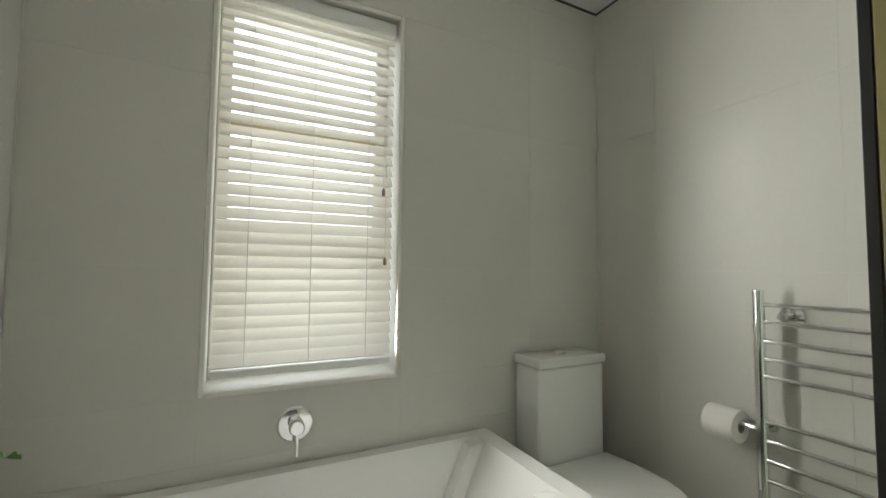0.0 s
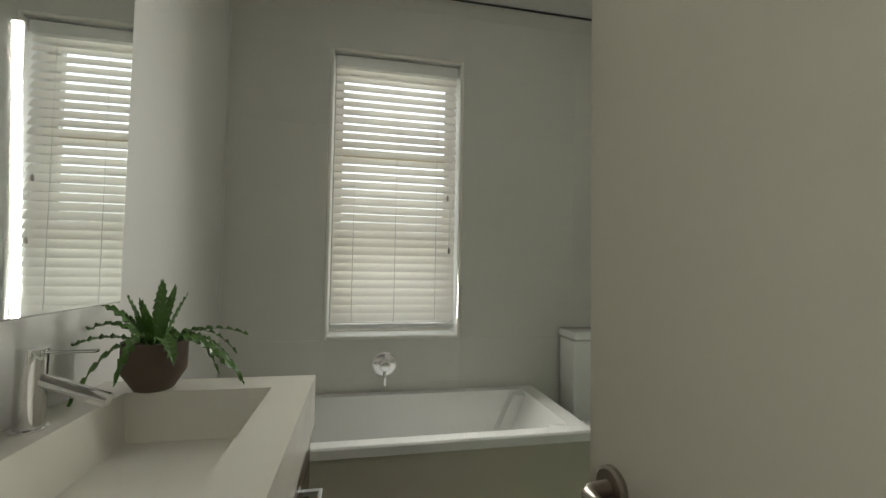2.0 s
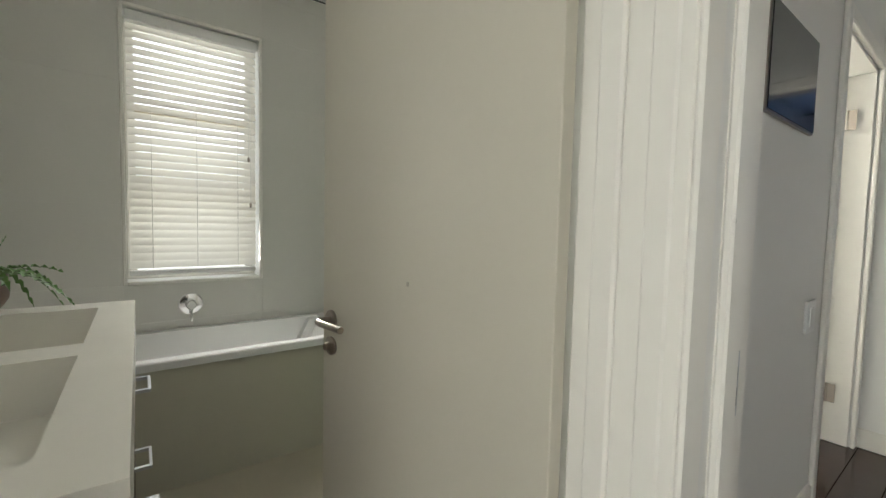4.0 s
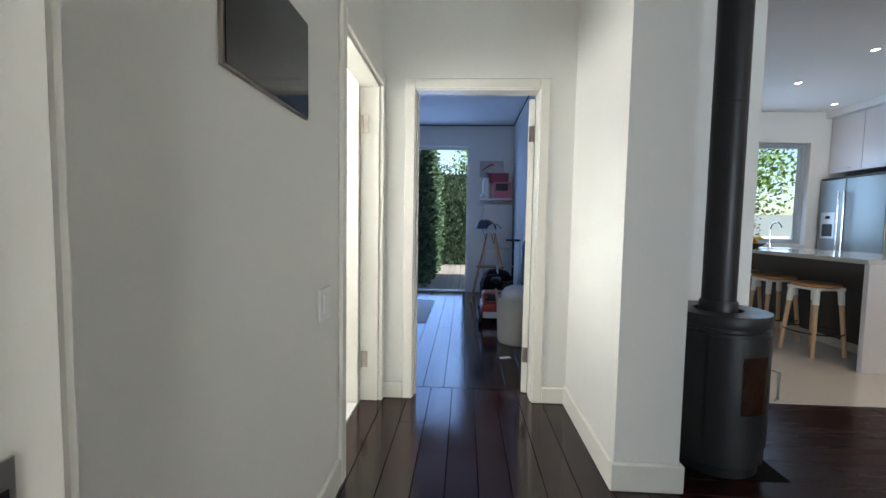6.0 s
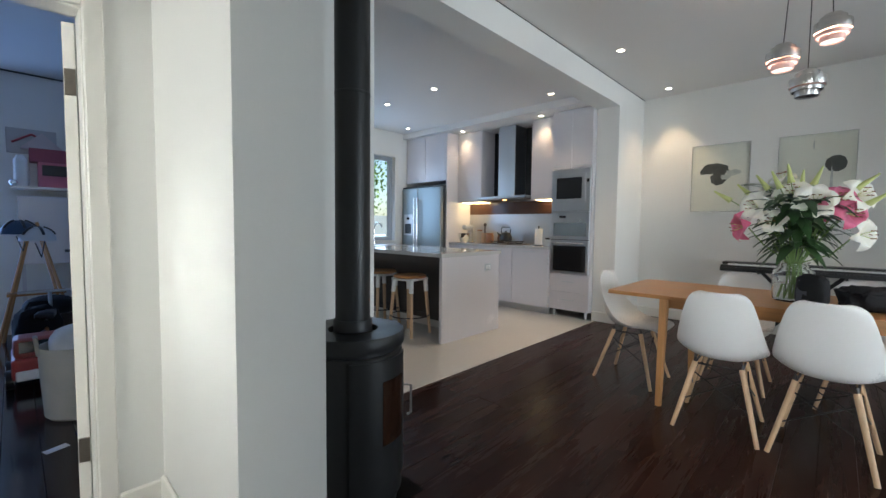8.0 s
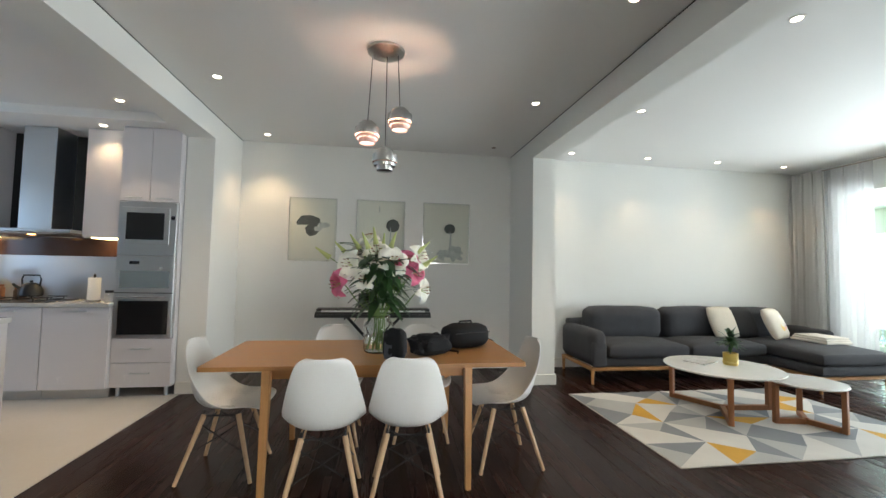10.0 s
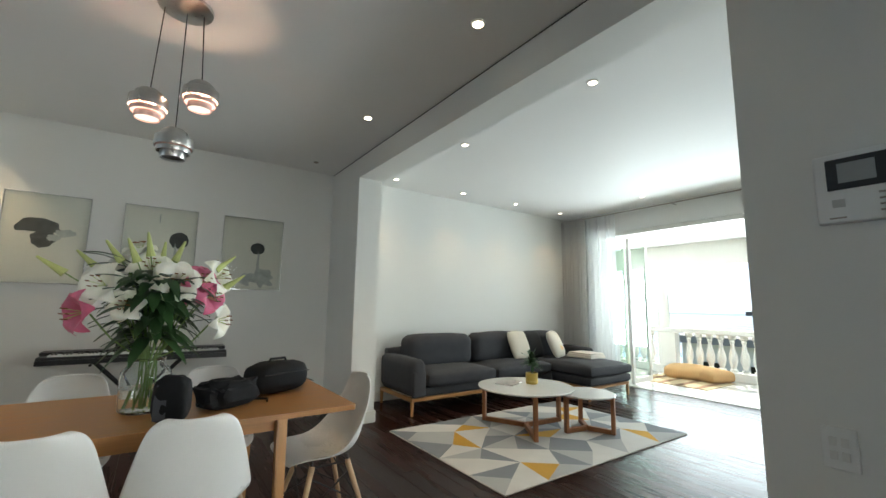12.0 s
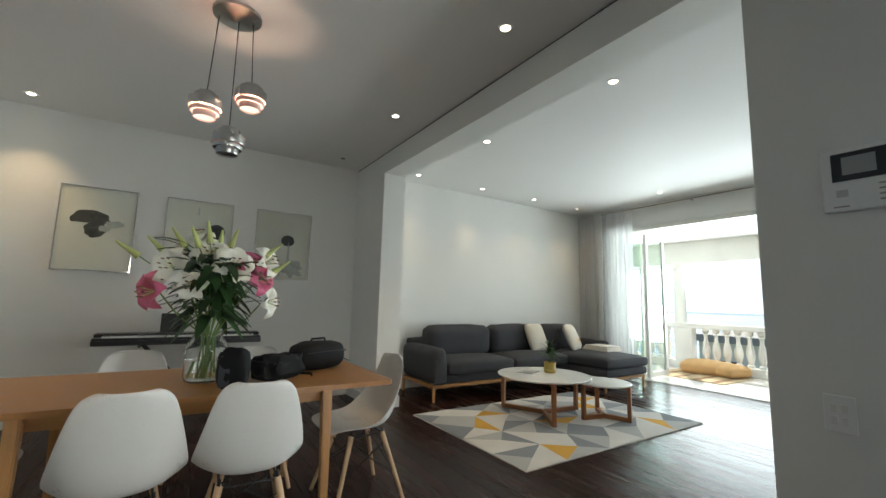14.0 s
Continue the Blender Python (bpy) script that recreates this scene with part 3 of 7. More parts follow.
# bath tub
def tub():
    ob = thing("bathtub", 0.39, 2.17, 0.0, "white built-in bathtub with a sloping inner end", "bathtub")
    L_, W, Z = 1.455, 0.575, 0.558
    bm = bmesh.new()
    out = [(0.0, 0.0), (W, 0.0), (W, L_), (0.0, L_)]
    inn = [(0.055, 0.06), (W - 0.055, 0.06), (W - 0.055, L_ - 0.075), (0.055, L_ - 0.075)]
    low = [(0.12, 0.16), (W - 0.12, 0.16), (W - 0.12, L_ - 0.30), (0.12, L_ - 0.30)]
    def ring(pts, z):
        return [bm.verts.new((x, y, z)) for x, y in pts]
    rings = [ring(out, Z - 0.035), ring(out, Z - 0.006), ring([(x + (0.006 if x < 0.1 else -0.006), y + (0.006 if y < 0.1 else -0.006)) for x, y in out], Z), ring(inn, Z), ring([(x * 0.985 + 0.004, y * 0.99 + 0.006) for x, y in inn], Z - 0.012), ring(low, 0.16)]
    for a, b in zip(rings, rings[1:]):
        for i in range(4):
            bm.faces.new((a[i], a[(i + 1) % 4], b[(i + 1) % 4], b[i]))
    bm.faces.new(rings[-1])
    edges = [e for e in bm.edges if abs(e.verts[0].co.z - e.verts[1].co.z) > 0.05]
    bmesh.ops.bevel(bm, geom=edges, offset=0.05, segments=4, affect="EDGES", clamp_overlap=True)
    part("basin", bm, M_CERAMIC, ob, smooth=True)
    part("apron", B(W - 0.04, 0.002, 0.0, W - 0.018, L_ - 0.01, Z - 0.036, 0.002, 1), mat("cream_bath_panel", (0.56, 0.54, 0.44), 0.35, var=0.02), ob, "cream front panel")
    part("end_panel", B(0.02, L_ - 0.03, 0, W - 0.041, L_ - 0.01, Z - 0.036), M_CERAMIC, ob)
    part("drain", LT([(0, 0.165), (0.03, 0.165), (0.03, 0.161), (0, 0.161)], 24, 0.28, 0.4), M_CHROME, ob, "chrome drain", True)
tub()

mixer = thing("bath_mixer", 0.381, 2.885, 0.683, "round chrome wall mixer with a lever above the bath", "tap")
p = part("plate", LT([(0, 0), (0.058, 0), (0.058, 0.006), (0.052, 0.011), (0.03, 0.012), (0, 0.012)], 40), M_CHROME, mixer, smooth=True)
p.matrix_basis = pose(0, 0, 0, 0, 90, 0)
p = part("knob", LT([(0, 0.01), (0.024, 0.01), (0.024, 0.05), (0.020, 0.056), (0, 0.056)], 28), M_CHROME, mixer, smooth=True)
p.matrix_basis = pose(0, 0, 0, 0, 90, 0)
part("lever", T([(0.05, 0, -0.015), (0.053, 0, -0.04), (0.056, 0, -0.085)], 0.005, 8), M_CHROME, mixer, smooth=True)


def toilet():
    ob = thing("toilet", 0.392, 3.945, 0.0, "white close-coupled toilet with a slim closed lid", "toilet")
    bm = bmesh.new()
    box(bm, 0.0, -0.175, 0.40, 0.155, 0.175, 0.805, 0.012, 3)
    part("cistern", bm, M_CERAMIC, ob, smooth=True)
    part("cistern_lid", B(-0.002, -0.181, 0.807, 0.164, 0.181, 0.846, 0.008, 3), M_CERAMIC, ob, smooth=True)
    part("flush_button", LT([(0, 0.846), (0.026, 0.846), (0.025, 0.851), (0, 0.852)], 28, 0.08, 0), M_CHROME, ob, "oval chrome flush button", True)
    def outline(scale, x0, length, half):
        pts = []
        for i in range(25):
            a = -math.pi / 2 + math.pi * i / 24
            pts.append((x0 + length * (0.35 + 0.65 * max(0.0, math.cos(a)) ** 0.75), half * math.sin(a) * scale))
        return [(x0, half * scale * 0.92)] [::-1] and ([(x0, -half * 0.92 * scale)] + pts + [(x0, half * 0.92 * scale)])
    bm = bmesh.new()
    secs = [(0.0, 0.02, 0.40, 0.115), (0.10, 0.02, 0.41, 0.12), (0.28, 0.04, 0.50, 0.155), (0.37, 0.05, 0.545, 0.178), (0.405, 0.05, 0.555, 0.182)]
    rows = []
    for z, x0, ln, hf in secs:
        rows.append([bm.verts.new((x, y, z)) for x, y in outline(1, x0, ln, hf)])
    for a, b in zip(rows, rows[1:]):
        for i in range(len(a)):
            j = (i + 1) % len(a)
            bm.faces.new((a[i], a[j], b[j], b[i]))
    bm.faces.new(rows[0][::-1]); bm.faces.new(rows[-1])
    part("pan", bm, M_CERAMIC, ob, smooth=True)
    part("seat", prism(bmesh.new(), outline(1, 0.165, 0.447, 0.186), 0.409, 0.419), M_WHITE, ob, "thin white seat ring", True)
    bm = prism(bmesh.new(), outline(1, 0.165, 0.45, 0.188), 0.422, 0.436)
    bmesh.ops.bevel(bm, geom=[e for e in bm.edges if e.verts[0].co.z > 0.43 and e.verts[1].co.z > 0.43], offset=0.006, segments=2, affect="EDGES")
    part("seat_lid", bm, M_WHITE, ob, "closed slim white lid", True)
toilet()

rail = thing("towel_rail", 1.105, 4.2, 0.34, "polished steel ladder towel rail on the wall", "towel rail")
for x in (0.0, 0.52):
    part("post", R((x, 0, -0.02), (x, 0, 0.80), 0.016, seg=18), M_CHROME, rail, smooth=True)
for z in (0.03, 0.09, 0.15, 0.21, 0.27, 0.33, 0.39, 0.53, 0.585, 0.64, 0.70, 0.755):
    part("rung", R((0.012, 0, z), (0.508, 0, z), 0.0075, seg=12), M_CHROME, rail, smooth=True)
for x in (0.06, 0.46):
    for z in (0.05, 0.72):
        part("bracket", R((x, 0.0, z), (x, 0.073, z), 0.012, seg=12), M_CHROME, rail)
        p = part("wall_disc", LT([(0, 0), (0.036, 0), (0.034, 0.008), (0, 0.012)], 28), M_CHROME, rail, smooth=True)
        p.matrix_basis = pose(x, 0.073, z, 90)

tp = thing("toilet_roll_holder", 1.005, 4.273, 0.70, "chrome holder with a white toilet roll on the wall", "toilet paper")
part("bracket", T([(0.09, 0, 0), (0.09, -0.06, 0), (0.08, -0.075, 0), (-0.06, -0.075, 0)], 0.008, 10), M_CHROME, tp, smooth=True)
p = part("wall_disc", LT([(0, 0), (0.024, 0), (0.022, 0.008), (0, 0.009)], 24), M_CHROME, tp, smooth=True)
p.matrix_basis = pose(0.09, 0, 0, 90)
p = part("paper_roll", LT([(0.02, -0.05), (0.052, -0.05), (0.0535, -0.046), (0.0535, 0.046), (0.052, 0.05), (0.02, 0.05), (0.02, -0.05)], 32), mat("tissue_paper", (0.80, 0.78, 0.74), 0.95, fine=200, bump=0.2), tp, "white paper roll", True)
p.matrix_basis = pose(-0.01, -0.075, -0.012, 0, 90, 0)

# shower enclosure
sh = thing("shower_screen", 1.6415, 3.356, 0.0, "shower enclosure of greenish glass with a dark metal post", "shower")
part("post", B(-0.008, -0.012, 0.0, 0.004, 0.02, 2.0, 0.001, 1), M_BLACK, sh, "black seal strip")
part("edge_profile", B(0.0045, -0.012, 0.0, 0.03, 0.02, 2.0, 0.002, 1), mat("olive_bronze_metal", (0.34, 0.30, 0.15), 0.35, metal=0.8), sh, "bronze edge profile")
p = part("glass_door", B(0.031, 0.0, 0.02, 0.755, 0.008, 1.98), M_GREENGLASS, sh)
p.visible_shadow = False
p = part("side_glass", B(-0.006, 0.021, 0.02, 0.002, 0.91, 1.98), M_GREENGLASS, sh)
p.visible_shadow = False
part("knob", LT([(0, 0), (0.018, 0), (0.02, 0.008), (0.009, 0.016), (0.009, 0.03), (0, 0.03)], 20), M_CHROME, sh, "chrome knob", True).matrix_basis = pose(0.085, 0.0, 0.88, 90)
part("knob", LT([(0, 0), (0.018, 0), (0.02, 0.008), (0.009, 0.016), (0.009, 0.03), (0, 0.03)], 20), M_CHROME, sh, "chrome knob", True).matrix_basis = pose(0.085, 0.008, 0.88, -90)
bottle = thing("shampoo_bottle", 2.05, 4.19, 1.62, "grey plastic shampoo bottle on a shower shelf", "bottle")
part("body", LT([(0, 0), (0.03, 0), (0.034, 0.01), (0.034, 0.11), (0.016, 0.13), (0, 0.13)], 20), mat("grey_plastic", (0.25, 0.27, 0.27), 0.4), bottle, smooth=True)
part("cap", LT([(0, 0.13), (0.014, 0.13), (0.014, 0.16), (0, 0.165)], 16), M_BLACK, bottle, smooth=True)
shelf = thing("shower_shelf", 2.05, 4.275, 1.60, "small glass corner shelf in the shower", "shelf")
part("board", B(-0.12, -0.13, 0.0, 0.12, -0.002, 0.018, 0.003, 1), M_GREENGLASS, shelf)

# vanity
van = thing("vanity_unit", 1.20, 2.162, 0.0, "dark drawer vanity with a white double-basin top", "vanity")
bm = bmesh.new()
L_, W, Z = 1.20, 0.49, 0.856
ys, xs = [0.0, 0.09, 0.40, W], [0.0, 0.10, 0.55, 0.65, 1.10, L_]
for i in range(5):
    for j in range(3):
        hole = j == 1 and i in (1, 3)
        x0, x1, y0, y1 = xs[i], xs[i + 1], ys[j], ys[j + 1]
        if not hole:
            bm.faces.new([bm.verts.new(p) for p in ((x0, y0, Z), (x1, y0, Z), (x1, y1, Z), (x0, y1, Z))])
        else:
            q = [(x0, y0), (x1, y0), (x1, y1), (x0, y1)]
            r = [(x0 + 0.03, y0 + 0.02), (x1 - 0.03, y0 + 0.02), (x1 - 0.03, y1 - 0.025), (x0 + 0.03, y1 - 0.025)]
            for k in range(4):
                l = (k + 1) % 4
                bm.faces.new([bm.verts.new(p) for p in ((*q[k], Z), (*q[l], Z), (*r[l], Z - 0.10), (*r[k], Z - 0.10))])
            bm.faces.new([bm.verts.new((*p, Z - 0.10)) for p in r])
for a, b in (((0, 0), (0, W)), ((0, W), (L_, W)), ((L_, W), (L_, 0))):
    bm.faces.new([bm.verts.new(p) for p in ((*a, Z), (*b, Z), (*b, Z - 0.13), (*a, Z - 0.13))])
bmesh.ops.remove_doubles(bm, verts=bm.verts, dist=0.0005)
part("basin_top", bm, M_STONE, van, "white moulded top with two square basins")
part("carcass", B(0.004, 0.0, 0.25, L_ - 0.004, W - 0.03, Z - 0.131), M_DARKPANEL, van)
M_DRAWER = mat("dark_walnut_veneer", (0.055, 0.032, 0.022), 0.25, var=0.2, scale=4, fine=50, stretch=(0.6, 6, 6))
for x0, x1 in ((0.004, 0.632), (0.638, L_ - 0.004)):
    for z0, z1 in ((0.255, 0.48), (0.486, Z - 0.135)):
        d = part("drawer_front", B(x0, W - 0.029, z0, x1, W - 0.008, z1, 0.002, 1), M_DRAWER, van, "dark walnut drawer front")
        xm = (x0 + x1) / 2 if x0 > 0.1 else 0.20
        zz = (z0 + z1) / 2 + 0.02
        bm = bmesh.new()
        for dx in (-0.06, 0.06):
            box(bm, xm + dx - 0.006, W - 0.008, zz - 0.005, xm + dx + 0.006, W + 0.028, zz + 0.005)
        box(bm, xm - 0.066, W + 0.0281, zz - 0.005, xm + 0.066, W + 0.036, zz + 0.005, 0.001, 1)
        part("handle", bm, M_STEEL, d, "square steel handle")
for x in (0.06, L_ - 0.06):
    part("leg", B(x - 0.02, 0.05, 0, x + 0.02, 0.09, 0.25), M_DARKPANEL, van)
    part("leg", B(x - 0.02, W - 0.1, 0, x + 0.02, W - 0.06, 0.25), M_DARKPANEL, van)


def basin_tap(x):
    ob = thing("basin_tap", x, 2.205, 0.856, "tall chrome basin mixer on the vanity", "tap", "basin taps")
    part("body", LT([(0, 0), (0.027, 0), (0.027, 0.004), (0.022, 0.006), (0.022, 0.115), (0.0225, 0.117), (0.0225, 0.14), (0, 0.142)], 28), M_CHROME, ob, smooth=True)
    part("spout", T([(0, 0.012, 0.085), (0.0, 0.12, 0.045)], 0.013, 16), M_CHROME, ob, smooth=True)
    part("lever", B(-0.006, 0.01, 0.131, 0.006, 0.10, 0.137, 0.002, 1), M_CHROME, ob)
for x in (1.50, 2.10):
    basin_tap(x)

cab = thing("mirror_cabinet", 1.43, 2.162, 1.075, "mirrored wall cabinet with grey edges above the vanity", "mirror")
part("carcass", B(0, 0, 0, 0.97, 0.122, 0.86, 0.001, 1), mat("grey_cabinet_edge", (0.45, 0.44, 0.41), 0.4, var=0.02), cab)
for x0, x1 in ((0.0, 0.345), (0.352, 0.70), (0.707, 0.97)):
    d = part("door", B(x0, 0.124, -0.006, x1, 0.138, 0.86), mat("cabinet_door_core", (0.4, 0.39, 0.36), 0.4), cab)
    part("mirror", B(x0 + 0.003, 0.1385, -0.003, x1 - 0.003, 0.1405, 0.857), M_MIRROR, d, "mirror glass")

pot = thing("potted_fern", 1.275, 2.30, 0.856, "bird's nest fern with wavy leaves in a taupe pot", "plant")
M_POT = mat("taupe_clay", (0.13, 0.092, 0.072), 0.75, var=0.12, scale=12, fine=120, bump=0.15)
part("pot", LT([(0, 0), (0.034, 0), (0.04, 0.003), (0.064, 0.042), (0.066, 0.05), (0.066, 0.112), (0.061, 0.112), (0.060, 0.098), (0, 0.098)], 36), M_POT, pot, smooth=True)
part("soil", LT([(0, 0.102), (0.059, 0.099)], 20), mat("potting_soil", (0.03, 0.02, 0.014), 0.95, bump=0.5), pot)


def frond(a, length, lift, droop, wide):
    rows = []
    for i in range(25):
        s = i / 24
        r = 0.015 + length * s * (1 - 0.15 * s * droop)
        z = 0.10 + lift * s - droop * s * s
        w = wide * math.sin(math.pi * min(1, s * 0.92 + 0.08)) ** 0.6 * (1 + 0.30 * math.sin(i * 2.3 + a * 5))
        cx, cy = r * math.cos(a), r * math.sin(a)
        sx, sy = -math.sin(a), math.cos(a)
        wob = 0.006 * math.sin(i * 2.1 + a * 3)
        rows.append([(cx + sx * u * w, cy + sy * u * w, z + abs(u) * 0.004 + wob * u) for u in (-1, 0, 1)])
    return rows


rnd = random.Random(4)
for i in range(21):
    a = 2 * math.pi * i / 21 + rnd.uniform(-0.2, 0.2)
    up = rnd.random()
    bm = strip(bmesh.new(), frond(a, rnd.uniform(0.13, 0.22) if up > 0.25 else 0.05, rnd.uniform(0.10, 0.20), rnd.uniform(0.10, 0.25) if up > 0.25 else 0.03, rnd.uniform(0.009, 0.015)))
    part("leaf", bm, M_LEAF_LIGHT, pot, smooth=True)

soap = thing("soap_bottle", 1.80, 2.24, 0.856, "pale soap bottle with a printed label and black pump", "bottle")
part("body", LT([(0, 0), (0.03, 0), (0.032, 0.004), (0.032, 0.10), (0.012, 0.12), (0, 0.12)], 24), M_STONE, soap, smooth=True)
part("cap", LT([(0, 0.12), (0.013, 0.12), (0.013, 0.135), (0, 0.137)], 16), M_BLACK, soap, smooth=True)
for k in range(4):
    part("label_line", B(-0.016, 0.031, 0.035 + k * 0.011, 0.014 - 0.004 * k, 0.0328, 0.039 + k * 0.011), M_BLACK, soap)

# ---- corridor ----
# dark framed picture behind reflective glass
tv = thing("alarm_screen", 2.5465, 4.245, 1.615, "dark glossy framed panel on the corridor wall", "picture")
part("backing", B(0.0, -0.235, -0.152, 0.012, 0.235, 0.152, 0.002, 1), M_NICKEL, tv)
part("glazing", B(0.0125, -0.228, -0.145, 0.015, 0.228, 0.145), M_SMOKED, tv, "dark reflective glass")
sw = thing("light_switch", 2.5465, 4.655, 0.83, "white light switch plate on the corridor wall", "switch")
part("plate", B(0.0, -0.058, -0.060, 0.010, 0.058, 0.060, 0.003, 2), M_WHITE, sw)
part("rocker", B(0.010, -0.026, -0.034, 0.014, 0.026, 0.034, 0.001, 1), M_WHITE, sw)

# wood stove
st = thing("wood_stove", 4.315, 5.20, 0.0, "matt black round wood stove with flue pipe", "stove")
part("plinth", LT([(0, 0.004), (0.19, 0.004), (0.19, 0.06), (0, 0.06)], 48), M_BLACK, st)
part("body", LT([(0, 0.0605), (0.208, 0.0605), (0.210, 0.063), (0.210, 0.665), (0.206, 0.67), (0, 0.67)], 64), M_STOVE, st, smooth=True)
part("top_ring", LT([(0, 0.6705), (0.195, 0.6705), (0.195, 0.685), (0.216, 0.69), (0.218, 0.694), (0.218, 0.74), (0.214, 0.746), (0.105, 0.746), (0.105, 0.72), (0, 0.72)], 64), M_STOVE, st, smooth=True)
part("collar", LT([(0.074, 0.72), (0.082, 0.72), (0.082, 0.78), (0.078, 0.79), (0.074, 0.79)], 40), M_STOVE, st, smooth=True)
part("flue_pipe", LT([(0, 0.73), (0.073, 0.73), (0.073, 1.72), (0.0745, 1.722), (0.0745, 1.73), (0.073, 1.732), (0.073, 2.895), (0, 2.895)], 40), M_STOVE, st, smooth=True)


def curved(a0, a1, z0, z1, r0, r1, n=14):
    """A slab bent round the stove between two bearings."""
    bm = bmesh.new()
    rows = []
    for i in range(n + 1):
        a = radians(a0 + (a1 - a0) * i / n)
        c, s_ = math.cos(a), math.sin(a)
        rows.append([(r0 * c, r0 * s_, z0), (r1 * c, r1 * s_, z0), (r1 * c, r1 * s_, z1), (r0 * c, r0 * s_, z1), (r0 * c, r0 * s_, z0)])
    strip(bm, rows)
    for row in (rows[0][:4], rows[-1][:4]):
        bm.faces.new([bm.verts.new(p) for p in row])
    bmesh.ops.remove_doubles(bm, verts=bm.verts, dist=1e-5)
    return bm


d = part("fire_door", curved(-128, -42, 0.14, 0.655, 0.2115, 0.2175), M_STOVE, st, "curved fire door", True)
part("fire_window", curved(-92, -58, 0.31, 0.57, 0.2178, 0.2195), mat("sooty_fire_glass", (0.026, 0.012, 0.007), 0.12, var=0.4, scale=9), d, "sooty brown glass", True)
part("handle", T([(0.235 * math.cos(radians(-46)), 0.235 * math.sin(radians(-46)), 0.37), (0.25 * math.cos(radians(-46)), 0.25 * math.sin(radians(-46)), 0.38), (0.25 * math.cos(radians(-46)), 0.25 * math.sin(radians(-46)), 0.50), (0.22 * math.cos(radians(-46)), 0.22 * math.sin(radians(-46)), 0.505)], 0.006, 8), M_STEEL, d, "steel door handle", True)
hearth = thing("hearth_plate", 4.33, 5.24, 0.0, "black glass hearth plate under the stove", "hearth")
part("plate", B(-0.23, -0.23, 0.0012, 0.23, 0.38, 0.0038), M_GAP, hearth)

# ---- downlights ----
M_RING = mat("white_downlight_ring", (0.75, 0.74, 0.71), 0.4, var=0.01)


def downlight(x, y, z, lamp=0.0, cone=85):
    ob = thing("downlight", x, y, z, "small round recessed downlight, switched on", "downlight", "recessed downlights")
    part("ring", LT([(0.030, -0.001), (0.046, -0.001), (0.046, -0.005), (0.032, -0.007), (0.030, -0.001)], 28), M_RING, ob, smooth=True)
    part("bulb", LT([(0, -0.004), (0.0295, -0.003), (0.0295, -0.0005), (0, -0.0005)], 20), M_LAMP, ob, "warm glowing lamp")
    if lamp:
        spot("downlight_beam", x, y, z - 0.012, lamp, cone=cone)


for x, y, w in ((7.43, 5.30, 30), (8.93, 5.28, 26), (7.43, 2.49, 28), (5.905, 2.487, 10), (5.905, 5.30, 26)):
    downlight(x, y, H_D, w)
for x, y, w in ((5.90, 1.40, 12), (7.40, 1.42, 14), (8.88, 1.42, 14), (8.88, 0.30, 14), (8.86, -0.76, 14), (8.87, -1.86, 18), (7.39, -1.9, 0)):
    downlight(x, y, H_D, w)
for x, y, w in ((6.78, 7.20, 15), (6.80, 8.09, 6), (7.88, 8.90, 4), (7.85, 6.27, 16)):
    downlight(x, y, H_K, w)
for x, y, w in ((8.34, 8.10, 9), (8.34, 6.69, 9)):
    downlight(x, y, 2.70, w, 100)
sd = thing("smoke_sensor", 8.87, 2.49, H_D, "small dark round ceiling sensor", "sensor")
part("body", LT([(0, -0.012), (0.018, -0.012), (0.03, -0.004), (0.03, -0.0005), (0, -0.0005)], 24), M_NICKEL, sd, smooth=True)

# ---- kitchen ----
def pull(parent, y, z, x, length=0.16):
    bm = bmesh.new()
    for d in (-length / 2 + 0.01, length / 2 - 0.01):
        box(bm, x - 0.022, y + d - 0.005, z - 0.005, x, y + d + 0.005, z + 0.005)
    box(bm, x - 0.03, y - length / 2, z - 0.006, x - 0.0221, y + length / 2, z + 0.006, 0.002, 1)
    part("handle", bm, M_STEEL, parent, "slim steel bar handle")


struct("bulkhead_kitchen", B(8.12, 5.935, 2.70, 8.80, 9.30, 2.788), M_CEIL, "white dropped bulkhead above the kitchen units", "ceiling")

M_FRIDGE = mat("satin_fridge_steel", (0.30, 0.33, 0.33), 0.5, metal=1, var=0.04, scale=2, fine=90, rough_var=0.04, stretch=(1, 1, 0.2))
fr = thing("fridge", 8.09, 8.335, 0.0, "two-door stainless steel fridge with ice dispenser", "fridge")
part("body", B(0.075, 0, 0.03, 0.70, 0.95, 1.83, 0.004, 1), mat("dark_fridge_side", (0.10, 0.105, 0.11), 0.4, metal=0.4), fr, "dark grey cabinet")
part("plinth", B(0.09, 0.02, 0.0, 0.68, 0.93, 0.03), M_BLACK, fr)
part("top_cover", B(0.02, 0.0, 1.831, 0.4, 0.95, 1.85, 0.003, 1), M_BLACK, fr)
d1 = part("right_door", B(0.0, 0.004, 0.06, 0.07, 0.545, 1.825, 0.012, 3), M_FRIDGE, fr, smooth=True)
d2 = part("left_door", B(0.0, 0.551, 0.06, 0.07, 0.946, 1.825, 0.012, 3), M_FRIDGE, fr, smooth=True)
for d, y in ((d1, 0.507), (d2, 0.588)):
    bm = bmesh.new()
    rod(bm, (-0.05, y, 0.50), (-0.05, y, 1.66), 0.012, seg=14)
    for z in (0.54, 1.62):
        rod(bm, (-0.05, y, z), (0.0, y, z), 0.009, seg=10)
    part("handle", bm, M_CHROME, d, "long steel bar handle", True)
part("dispenser", B(-0.006, 0.67, 1.02, -0.0005, 0.89, 1.38, 0.003, 1), M_STEEL, d2, "ice dispenser surround")
